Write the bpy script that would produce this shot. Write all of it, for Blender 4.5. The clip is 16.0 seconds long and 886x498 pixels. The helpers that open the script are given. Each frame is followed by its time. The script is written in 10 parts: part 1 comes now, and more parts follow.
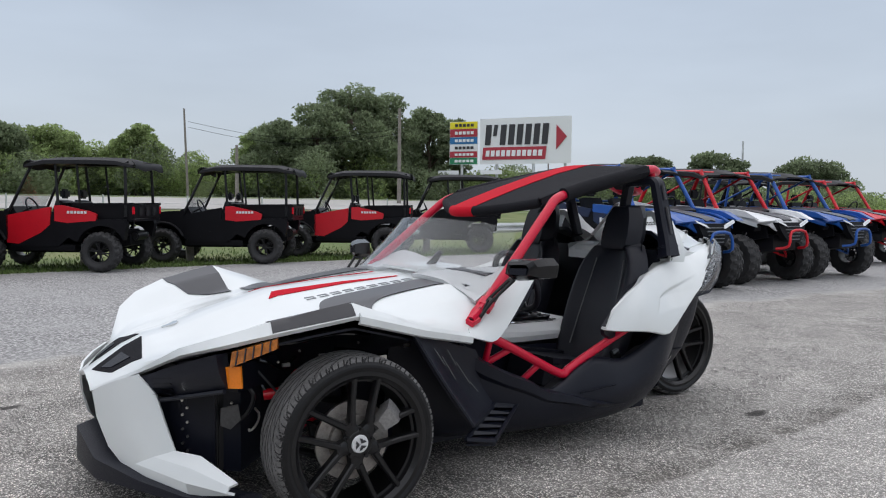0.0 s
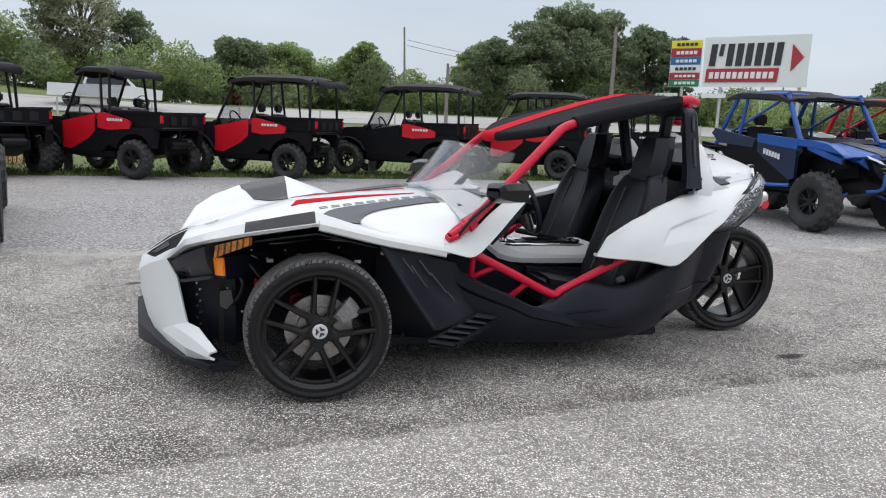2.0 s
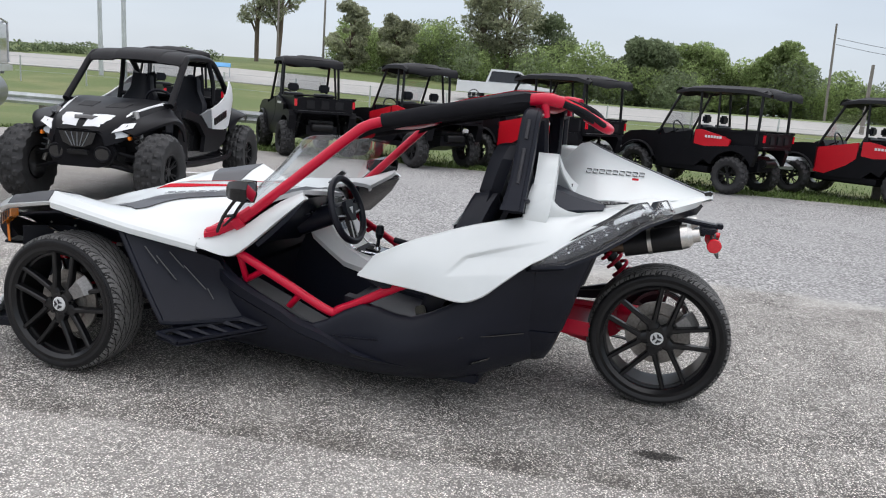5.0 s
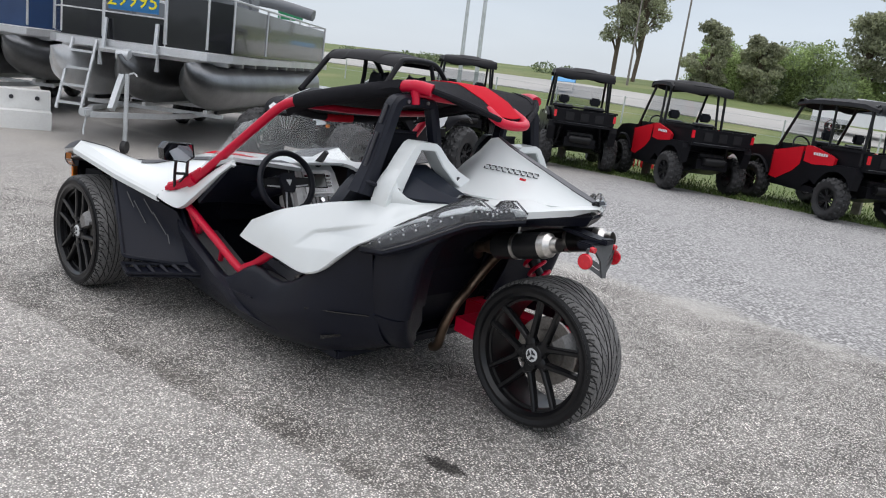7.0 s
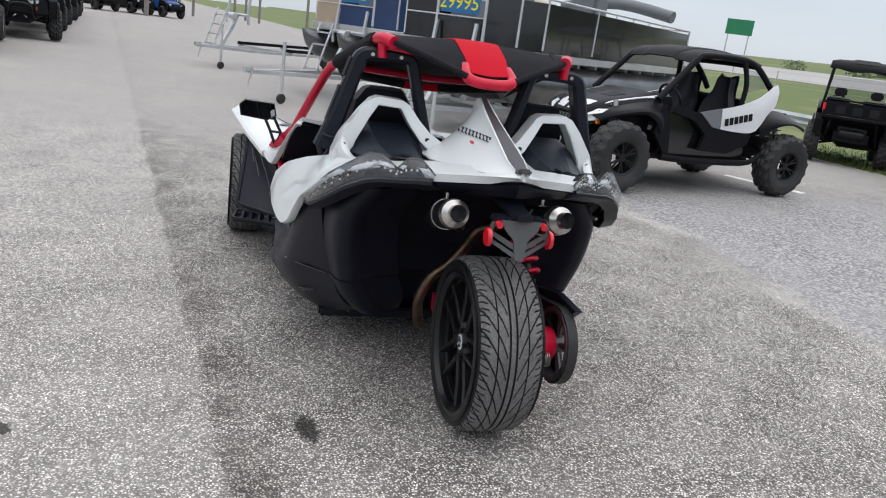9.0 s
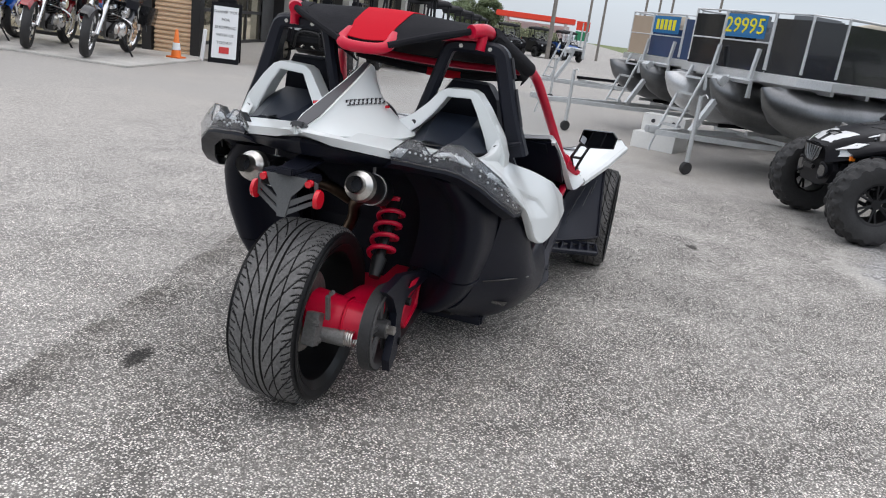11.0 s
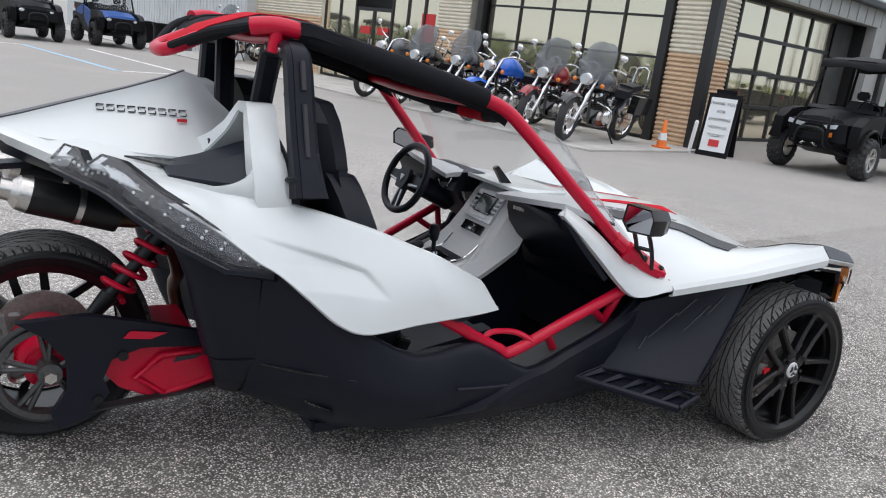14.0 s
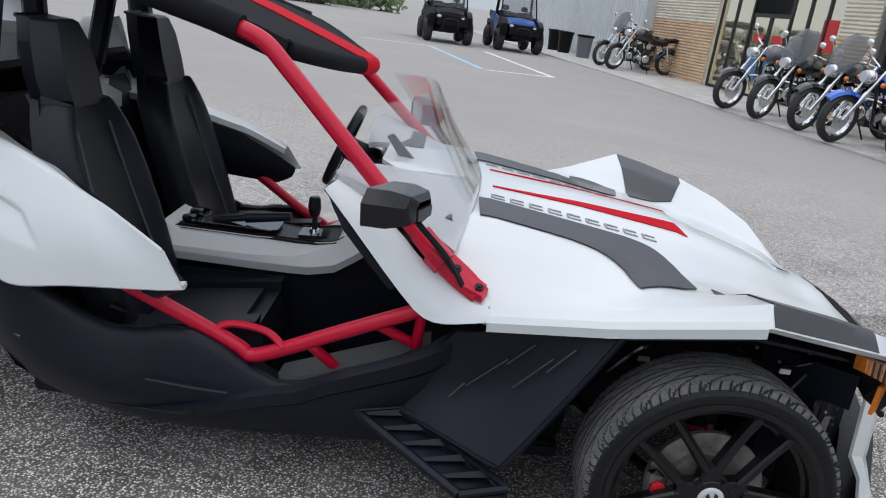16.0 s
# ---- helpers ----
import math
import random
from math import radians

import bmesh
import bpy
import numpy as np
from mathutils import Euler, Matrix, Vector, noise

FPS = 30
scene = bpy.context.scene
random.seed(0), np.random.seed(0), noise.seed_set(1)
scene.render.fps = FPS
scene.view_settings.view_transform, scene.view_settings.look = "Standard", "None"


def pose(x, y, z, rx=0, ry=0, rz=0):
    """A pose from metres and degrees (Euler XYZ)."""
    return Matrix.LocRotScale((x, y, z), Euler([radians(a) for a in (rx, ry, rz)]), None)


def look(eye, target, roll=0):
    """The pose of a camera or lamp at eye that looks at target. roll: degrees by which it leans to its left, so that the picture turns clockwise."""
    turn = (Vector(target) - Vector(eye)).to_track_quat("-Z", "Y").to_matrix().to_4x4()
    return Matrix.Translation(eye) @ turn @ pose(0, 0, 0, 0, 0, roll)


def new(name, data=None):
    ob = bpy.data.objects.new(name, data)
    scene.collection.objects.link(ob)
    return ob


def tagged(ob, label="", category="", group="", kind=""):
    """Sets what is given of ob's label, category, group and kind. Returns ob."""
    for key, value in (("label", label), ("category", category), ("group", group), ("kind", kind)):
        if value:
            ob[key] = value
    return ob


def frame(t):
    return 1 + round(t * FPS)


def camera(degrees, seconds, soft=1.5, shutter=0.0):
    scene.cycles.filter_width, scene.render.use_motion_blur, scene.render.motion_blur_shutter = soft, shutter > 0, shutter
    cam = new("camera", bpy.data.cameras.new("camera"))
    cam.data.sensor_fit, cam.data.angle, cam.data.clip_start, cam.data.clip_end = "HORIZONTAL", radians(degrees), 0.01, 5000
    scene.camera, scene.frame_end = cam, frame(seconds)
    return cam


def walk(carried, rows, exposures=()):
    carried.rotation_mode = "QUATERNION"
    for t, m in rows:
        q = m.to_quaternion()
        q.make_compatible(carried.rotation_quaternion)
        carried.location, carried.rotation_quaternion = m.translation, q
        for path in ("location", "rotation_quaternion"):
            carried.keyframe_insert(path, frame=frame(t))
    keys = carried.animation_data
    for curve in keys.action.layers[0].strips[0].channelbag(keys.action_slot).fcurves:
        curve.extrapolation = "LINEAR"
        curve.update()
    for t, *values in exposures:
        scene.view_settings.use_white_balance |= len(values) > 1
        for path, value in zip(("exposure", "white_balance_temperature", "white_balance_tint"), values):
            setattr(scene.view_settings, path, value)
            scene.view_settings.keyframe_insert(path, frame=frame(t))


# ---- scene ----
cam = camera(59.6, 16.0, 1.1)
PATH = [
    (0, (3.888, 3.513, 1.213), (2.84, 1.814, 1.097), 0.6),
    (0.5, (3.967, 3.795, 1.211), (3.01, 2.05, 1.008), 1.0),
    (1, (3.792, 4.059, 1.242), (2.95, 2.263, 0.984), 1.5),
    (1.5, (3.476, 4.213, 1.238), (2.778, 2.363, 0.939), 1.9),
    (2, (3.049, 4.245, 1.262), (2.515, 2.346, 0.93), 2.4),
    (2.5, (2.58, 4.304, 1.304), (2.212, 2.369, 0.954), 2.8),
    (3, (2.097, 4.226, 1.32), (1.892, 2.269, 0.962), 3.3),
    (3.5, (1.604, 4.17, 1.331), (1.558, 2.203, 0.973), 3.7),
    (4, (1.106, 4.111, 1.358), (1.231, 2.149, 0.993), 3.9),
    (4.5, (0.597, 3.954, 1.384), (0.914, 2.016, 1.006), 4.0),
    (5, (0.075, 3.809, 1.407), (0.593, 1.917, 1.015), 4.4),
    (5.2, (-0.124, 3.723, 1.398), (0.472, 1.856, 0.999), 4.6),
    (7.3, (-2.026, 2.577, 1.49), (-0.618, 1.231, 1.039), 8.0),
    (7.5, (-2.149, 2.403, 1.468), (-0.668, 1.14, 1.007), 8.1),
    (8, (-2.417, 1.978, 1.482), (-0.786, 0.926, 1.001), 8.2),
    (8.2, (-2.542, 1.784, 1.484), (-0.854, 0.832, 0.99), 8.1),
    (10.3, (-2.68, -0.4, 1.451), (-0.766, -0.282, 0.881), 7.5),
    (10.5, (-2.652, -0.627, 1.43), (-0.747, -0.408, 0.862), 7.6),
    (11, (-2.505, -1.119, 1.431), (-0.639, -0.665, 0.872), 7.8),
    (11.5, (-2.276, -1.578, 1.445), (-0.473, -0.905, 0.9), 8.0),
    (12, (-1.99, -1.994, 1.438), (-0.275, -1.105, 0.921), 7.9),
    (12.5, (-1.605, -2.289, 1.432), (-0.015, -1.182, 0.935), 7.7),
    (13, (-1.176, -2.537, 1.416), (0.253, -1.224, 0.931), 7.5),
    (13.5, (-0.692, -2.668, 1.41), (0.547, -1.175, 0.925), 7.4),
    (14, (-0.173, -2.709, 1.416), (0.856, -1.068, 0.916), 7.3),
    (14.5, (0.354, -2.759, 1.419), (1.158, -1.005, 0.892), 7.3),
    (15, (0.863, -2.719, 1.431), (1.431, -0.885, 0.87), 7.3),
    (15.5, (1.398, -2.719, 1.383), (1.698, -0.822, 0.822), 7.7),
    (16, (1.883, -2.627, 1.403), (1.924, -0.72, 0.801), 8.2),
]
# stops, kelvin and tint as the clip's camera settles on light and dark
EXPOSURE = [(0, -.01, 6400, 10), (.8, .05, 6430, 10), (1.5, .12, 6460, 10), (3, .24, 6500, 10), (5, .26, 6500, 10), (7.5, .22, 6500, 10), (10.5, .22, 6480, 10), (12.5, .2, 6460, 10), (13.5, .2, 6430, 10), (14.5, .1, 6370, 10), (16, -.04, 6240, 10)]
walk(cam, [(t, look(e, g, r)) for t, e, g, r in PATH], EXPOSURE)

# ---- sky and light: a bright, thin overcast ----
world = bpy.data.worlds.new("overcast_sky")
scene.world = world
world.use_nodes = True
wn, wl = world.node_tree.nodes, world.node_tree.links
wn.clear()
w_out = wn.new("ShaderNodeOutputWorld")
w_bg = wn.new("ShaderNodeBackground")
w_sky = wn.new("ShaderNodeTexSky")
w_sky.sky_type = "NISHITA"
w_sky.sun_disc = False
w_sky.sun_elevation, w_sky.sun_rotation = radians(80), radians(158)
w_sky.air_density, w_sky.dust_density, w_sky.ozone_density = 1.0, 2.0, 1.5
w_coord = wn.new("ShaderNodeTexCoord")
w_sep = wn.new("ShaderNodeSeparateXYZ")
w_ramp = wn.new("ShaderNodeValToRGB")
w_cloud = wn.new("ShaderNodeTexNoise")
w_cloud.inputs["Scale"].default_value = 2.2
w_cloud.inputs["Detail"].default_value = 4
w_stretch = wn.new("ShaderNodeMapping")
w_stretch.inputs["Scale"].default_value = (1, 1, 4)
w_scale = wn.new("ShaderNodeVectorMath")
w_scale.operation = "SCALE"
w_scale.inputs["Scale"].default_value = 0.1
w_mix = wn.new("ShaderNodeMix")
w_mix.data_type = "RGBA"
w_mix.inputs["Factor"].default_value = 0.82
w_tint = wn.new("ShaderNodeMix")
w_tint.data_type = "RGBA"
w_tint.blend_type = "MULTIPLY"
w_tint.inputs["Factor"].default_value = 0.34
ramp = w_ramp.color_ramp
ramp.elements[0].position, ramp.elements[0].color = 0.0, (0.76, 0.825, 0.905, 1)
ramp.elements[1].position, ramp.elements[1].color = 1.0, (1.62, 1.62, 1.70, 1)
high = ramp.elements.new(0.43)
high.color = (1.60, 1.62, 1.70, 1)
mid = ramp.elements.new(0.3)
mid.color = (0.68, 0.775, 0.905, 1)
wl.new(w_coord.outputs["Generated"], w_sep.inputs[0])
wl.new(w_sep.outputs["Z"], w_ramp.inputs["Fac"])
wl.new(w_coord.outputs["Generated"], w_stretch.inputs["Vector"])
wl.new(w_stretch.outputs[0], w_cloud.inputs["Vector"])
wl.new(w_sky.outputs[0], w_scale.inputs[0])
wl.new(w_scale.outputs[0], w_mix.inputs[6])
wl.new(w_ramp.outputs["Color"], w_tint.inputs[6])
wl.new(w_cloud.outputs["Fac"], w_tint.inputs[7])
wl.new(w_tint.outputs[2], w_mix.inputs[7])
wl.new(w_mix.outputs[2], w_bg.inputs["Color"])
wl.new(w_bg.outputs[0], w_out.inputs["Surface"])
w_bg.inputs["Strength"].default_value = 1.0

sun = new("sun", bpy.data.lights.new("sun", "SUN"))
sun.data.energy, sun.data.angle, sun.data.color = 0.35, radians(50), (1.0, 0.97, 0.94)
sun.matrix_world = look((0, 0, 30), (6, 3, 0))

# ---- materials ----


def material(name, base, rough=0.5, metal=0.0, grain=0.0, scale=40.0, bump=0.0, blotch=0.0, blotch_scale=1.5,
             coat=0.0, glass=0.0, alpha=1.0, random_tint=0.0, glow=0.0, sheen=0.0, gloss=0.5):
    """One surface: base colour with fine grain, broad blotches, relief and gloss."""
    m = bpy.data.materials.new(name)
    m.use_nodes = True
    n, l = m.node_tree.nodes, m.node_tree.links
    b = n["Principled BSDF"]
    b.inputs["Base Color"].default_value = (*base, 1)
    b.inputs["Roughness"].default_value = rough
    b.inputs["Metallic"].default_value = metal
    b.inputs["Coat Weight"].default_value = coat
    b.inputs["Coat Roughness"].default_value = 0.04
    b.inputs["Transmission Weight"].default_value = glass
    b.inputs["Alpha"].default_value = alpha
    b.inputs["Sheen Weight"].default_value = sheen
    b.inputs["Specular IOR Level"].default_value = gloss
    if glow:
        b.inputs["Emission Color"].default_value = (*base, 1)
        b.inputs["Emission Strength"].default_value = glow
    co = n.new("ShaderNodeTexCoord")
    last = None
    if grain or blotch or random_tint:
        colour = n.new("ShaderNodeHueSaturation")
        colour.inputs["Color"].default_value = (*base, 1)
        total = n.new("ShaderNodeMath")
        total.operation = "ADD"
        total.inputs[0].default_value = 1.0
        total.inputs[1].default_value = 0.0
        last = total
        for amount, size, detail in ((grain, scale, 5), (blotch, blotch_scale, 4)):
            if amount:
                t = n.new("ShaderNodeTexNoise")
                t.inputs["Scale"].default_value = size
                t.inputs["Detail"].default_value = detail
                t.inputs["Roughness"].default_value = 0.65
                l.new(co.outputs["Object"], t.inputs["Vector"])
                mm = n.new("ShaderNodeMapRange")
                mm.inputs["From Min"].default_value, mm.inputs["From Max"].default_value = 0.28, 0.72
                mm.inputs["To Min"].default_value, mm.inputs["To Max"].default_value = -amount, amount
                l.new(t.outputs["Fac"], mm.inputs["Value"])
                s = n.new("ShaderNodeMath")
                s.operation = "ADD"
                l.new(last.outputs[0], s.inputs[0])
                l.new(mm.outputs[0], s.inputs[1])
                last = s
        if random_tint:
            info = n.new("ShaderNodeNewGeometry")
            mm = n.new("ShaderNodeMapRange")
            mm.inputs["To Min"].default_value, mm.inputs["To Max"].default_value = -random_tint, random_tint
            l.new(info.outputs["Random Per Island"], mm.inputs["Value"])
            s = n.new("ShaderNodeMath")
            s.operation = "ADD"
            l.new(last.outputs[0], s.inputs[0])
            l.new(mm.outputs[0], s.inputs[1])
            last = s
        l.new(last.outputs[0], colour.inputs["Value"])
        l.new(colour.outputs[0], b.inputs["Base Color"])
    if bump:
        t = n.new("ShaderNodeTexNoise")
        t.inputs["Scale"].default_value = scale
        t.inputs["Detail"].default_value = 6
        l.new(co.outputs["Object"], t.inputs["Vector"])
        bu = n.new("ShaderNodeBump")
        bu.inputs["Strength"].default_value = bump
        bu.inputs["Distance"].default_value = 0.01
        l.new(t.outputs["Fac"], bu.inputs["Height"])
        l.new(bu.outputs[0], b.inputs["Normal"])
    return m


M = {
    "white": material("pearl_white_paint", (0.72, 0.75, 0.745), 0.28, coat=0.5, blotch=0.025, blotch_scale=2),
    "red": material("red_powder_coat", (0.57, 0.004, 0.034), 0.32, coat=0.12, grain=0.05, scale=60, gloss=0.35),
    "redcloth": material("red_fabric", (0.52, 0.008, 0.022), 0.85, grain=0.12, scale=500, bump=0.1, gloss=0.15),
    "plastic": material("black_textured_plastic", (0.0075, 0.0088, 0.0160), 0.40, grain=0.25, scale=300, bump=0.12, blotch=0.25, gloss=0.26),
    "gloss": material("gloss_black", (0.008, 0.008, 0.009), 0.12, coat=0.5, blotch=0.2),
    "mirrorshell": material("mirror_shell_black", (0.012, 0.012, 0.013), 0.22, blotch=0.2, gloss=0.35),
    "satin": material("satin_black_metal", (0.010, 0.010, 0.011), 0.34, metal=0.0, grain=0.15, scale=90, gloss=0.3),
    "cloth": material("black_canvas", (0.012, 0.012, 0.015), 0.85, grain=0.2, scale=400, bump=0.25, blotch=0.25, blotch_scale=4, gloss=0.18),
    "vinyl": material("black_vinyl", (0.0105, 0.0115, 0.017), 0.42, grain=0.15, scale=250, bump=0.08, gloss=0.26),
    "lampback": material("dark_lamp_backing", (0.05, 0.052, 0.056), 0.25, metal=0.6, grain=0.3, scale=120, blotch=0.3, blotch_scale=20),
    "amberdark": material("smoked_amber_lens", (0.48, 0.145, 0.012), 0.15, coat=0.6, grain=0.3, scale=60, blotch=0.3, blotch_scale=15),
    "navypad": material("blue_black_padding", (0.010, 0.014, 0.024), 0.42, grain=0.15, scale=200, bump=0.06, blotch=0.15, gloss=0.3),
    "charcoal": material("charcoal_decal", (0.045, 0.045, 0.05), 0.4, coat=0.15, blotch=0.1, gloss=0.3),
    "rubber": material("tyre_rubber", (0.022, 0.022, 0.023), 0.62, grain=0.35, scale=70, bump=0.15, blotch=0.45, blotch_scale=5),
    "tread": material("dusty_tread_rubber", (0.125, 0.122, 0.12), 0.8, grain=0.35, scale=90, bump=0.2, blotch=0.3, blotch_scale=6),
    "sidewall": material("dressed_sidewall_rubber", (0.010, 0.010, 0.011), 0.42, grain=0.25, scale=60, blotch=0.2, blotch_scale=6, gloss=0.3),
    "groove": material("tread_groove_rubber", (0.012, 0.012, 0.012), 0.8, grain=0.2),
    "wheelblack": material("black_wheel_lacquer", (0.007, 0.007, 0.008), 0.30, coat=0.1, grain=0.15, scale=90, gloss=0.35),
    "steel": material("brushed_steel", (0.62, 0.60, 0.57), 0.30, metal=1.0, grain=0.15, scale=120),
    "iron": material("brake_iron", (0.30, 0.29, 0.28), 0.38, metal=0.9, grain=0.2, scale=80),
    "pulley": material("dark_cast_pulley", (0.09, 0.09, 0.092), 0.42, metal=0.6, grain=0.2, scale=80),
    "pulleycast": material("rough_cast_alloy", (0.24, 0.235, 0.23), 0.5, metal=0.6, grain=0.25, scale=90),
    "discrust": material("worn_brake_iron", (0.36, 0.335, 0.31), 0.45, metal=0.7, grain=0.25, scale=90, blotch=0.2, blotch_scale=14),
    "dashtop": material("mid_grey_dash_plastic", (0.50, 0.51, 0.515), 0.45, grain=0.1, scale=250, blotch=0.08),
    "shelfgrey": material("grey_floor_shelf", (0.085, 0.088, 0.09), 0.6, grain=0.2, scale=200, blotch=0.15),
    "alloy": material("cast_alloy", (0.55, 0.55, 0.55), 0.4, metal=0.8, grain=0.15, scale=60),
    "pipe": material("heat_stained_pipe", (0.15, 0.105, 0.075), 0.35, metal=0.9, blotch=0.4, blotch_scale=12),
    "amber": material("amber_lens", (0.75, 0.19, 0.01), 0.2, coat=0.5, grain=0.12, scale=80),
    "orange": material("orange_reflector", (0.9, 0.24, 0.01), 0.3, coat=0.3, grain=0.08, scale=150),
    "redlens": material("red_reflector", (0.66, 0.008, 0.022), 0.2, coat=0.5, grain=0.1, scale=120),
    "silver": material("silver_console_plastic", (0.76, 0.77, 0.765), 0.38, blotch=0.06, grain=0.05, scale=200),
    "emblem": material("silver_emblem", (0.72, 0.73, 0.73), 0.3, grain=0.06),
    "screen": material("unlit_screen", (0.05, 0.06, 0.055), 0.12, coat=0.4, blotch=0.1),
    "chrome": material("chrome", (0.75, 0.75, 0.75), 0.08, metal=1.0, blotch=0.05),
    "mirror": material("tinted_mirror_glass", (0.32, 0.33, 0.36), 0.02, metal=1.0, blotch=0.02),
    "ink": material("dark_lettering", (0.03, 0.03, 0.035), 0.5, grain=0.1),
    "inkgrey": material("grey_lettering", (0.32, 0.33, 0.34), 0.5, grain=0.1),
}


def clear_material(name, tint, rough=0.0, density=0.12, wrinkle=0.0):
    """Thin clear sheet: mostly see-through, with a glossy skin."""
    m = bpy.data.materials.new(name)
    m.use_nodes = True
    n, l = m.node_tree.nodes, m.node_tree.links
    n.clear()
    out = n.new("ShaderNodeOutputMaterial")
    see, skin, body = n.new("ShaderNodeBsdfTransparent"), n.new("ShaderNodeBsdfGlossy"), n.new("ShaderNodeBsdfDiffuse")
    see.inputs["Color"].default_value = (*tint, 1)
    skin.inputs["Roughness"].default_value = rough
    body.inputs["Color"].default_value = (0.5, 0.52, 0.54, 1)
    haze, mix = n.new("ShaderNodeMixShader"), n.new("ShaderNodeMixShader")
    face, curve, fres = n.new("ShaderNodeLayerWeight"), n.new("ShaderNodeMath"), n.new("ShaderNodeMapRange")
    curve.operation = "POWER"
    curve.inputs[1].default_value = 3.5
    fres.inputs["To Min"].default_value, fres.inputs["To Max"].default_value = 0.035, 0.55
    l.new(face.outputs["Facing"], curve.inputs[0])
    l.new(curve.outputs[0], fres.inputs["Value"])
    haze.inputs["Fac"].default_value = density
    l.new(see.outputs[0], haze.inputs[1])
    l.new(body.outputs[0], haze.inputs[2])
    l.new(fres.outputs[0], mix.inputs["Fac"])
    l.new(haze.outputs[0], mix.inputs[1])
    l.new(skin.outputs[0], mix.inputs[2])
    l.new(mix.outputs[0], out.inputs["Surface"])
    if wrinkle:
        co, t, bu = n.new("ShaderNodeTexCoord"), n.new("ShaderNodeTexNoise"), n.new("ShaderNodeBump")
        t.inputs["Scale"].default_value, t.inputs["Detail"].default_value, t.inputs["Distortion"].default_value = 48, 2, 1.8
        bu.inputs["Strength"].default_value, bu.inputs["Distance"].default_value = wrinkle, 0.02
        l.new(co.outputs["Object"], t.inputs["Vector"])
        l.new(t.outputs["Fac"], bu.inputs["Height"])
        l.new(bu.outputs[0], skin.inputs["Normal"])
        l.new(bu.outputs[0], face.inputs["Normal"])
        fold = n.new("ShaderNodeMapRange")
        fold.inputs["From Min"].default_value, fold.inputs["From Max"].default_value = 0.48, 0.66
        fold.inputs["To Min"].default_value, fold.inputs["To Max"].default_value = density * 0.3, density * 2.2
        l.new(t.outputs["Fac"], fold.inputs["Value"])
        l.new(fold.outputs[0], haze.inputs["Fac"])
        body.inputs["Color"].default_value = (0.75, 0.77, 0.79, 1)
    return m


M["glass"] = clear_material("windshield_polycarbonate", (0.97, 0.975, 0.975), 0.02, 0.022)
M["lens"] = clear_material("wrapped_lamp_lens", (0.95, 0.955, 0.965), 0.04, 0.022, 0.12)

# ---- shape helpers ----


def finish(name, bm, mat, smooth=38.0, bevel=0.0):
    """A mesh from a bmesh: normals outward, edges sharper than smooth degrees kept hard."""
    if bevel:
        edges = [e for e in bm.edges if len(e.link_faces) == 2 and e.calc_face_angle(0) > 0.6]
        bmesh.ops.bevel(bm, geom=edges, offset=bevel, segments=2, affect="EDGES", clamp_overlap=True)
    bmesh.ops.recalc_face_normals(bm, faces=bm.faces)
    limit = radians(smooth)
    for e in bm.edges:
        e.smooth = len(e.link_faces) != 2 or e.calc_face_angle(0) < limit
    for f in bm.faces:
        f.smooth = True
    me = bpy.data.meshes.new(name)
    bm.to_mesh(me)
    bm.free()
    me.materials.append(mat)
    return me


def part(name, bm, mat, parent=None, label="", smooth=38.0, bevel=0.0):
    """Links a bmesh, or a ready mesh, as one object under a thing or under a part."""
    me = bm if isinstance(bm, bpy.types.Mesh) else finish(name, bm, mat, smooth, bevel)
    ob = new(name, me)
    if parent is not None:
        ob.parent = parent
    if label:
        tagged(ob, label)
    return ob


def thing(name, label, category, m=None, group="", kind=""):
    ob = new(name)
    ob.empty_display_size = 0.2
    if m is not None:
        ob.matrix_world = m
    return tagged(ob, label, category, group, kind)


def BM():
    return bmesh.new()


def box(bm, centre, size, rot=None):
    m = Matrix.Translation(centre) @ (rot.to_matrix().to_4x4() if rot else Matrix()) @ Matrix.Diagonal((*size, 1))
    bmesh.ops.create_cube(bm, size=1.0, matrix=m)
    return bm


def rod(bm, a, b, r0, r1=None, seg=12, caps=True):
    a, b = Vector(a), Vector(b)
    d = b - a
    m = Matrix.Translation((a + b) / 2) @ d.to_track_quat("Z", "Y").to_matrix().to_4x4()
    bmesh.ops.create_cone(bm, cap_ends=caps, segments=seg, radius1=r0, radius2=r0 if r1 is None else r1, depth=d.length, matrix=m)
    return bm


def curve_points(pts, steps=6, closed=False):
    """A smooth line through the control points."""
    p = [Vector(q) for q in pts]
    n = len(p)
    out = []
    for i in range(n if closed else n - 1):
        a, b, c, d = (p[(i + k) % n] if closed else p[min(max(i + k, 0), n - 1)] for k in (-1, 0, 1, 2))
        for s in range(steps):
            t = s / steps
            out.append(0.5 * (2 * b + (c - a) * t + (2 * a - 5 * b + 4 * c - d) * t * t + (3 * b - a - 3 * c + d) * t ** 3))
    if not closed:
        out.append(p[-1])
    return out


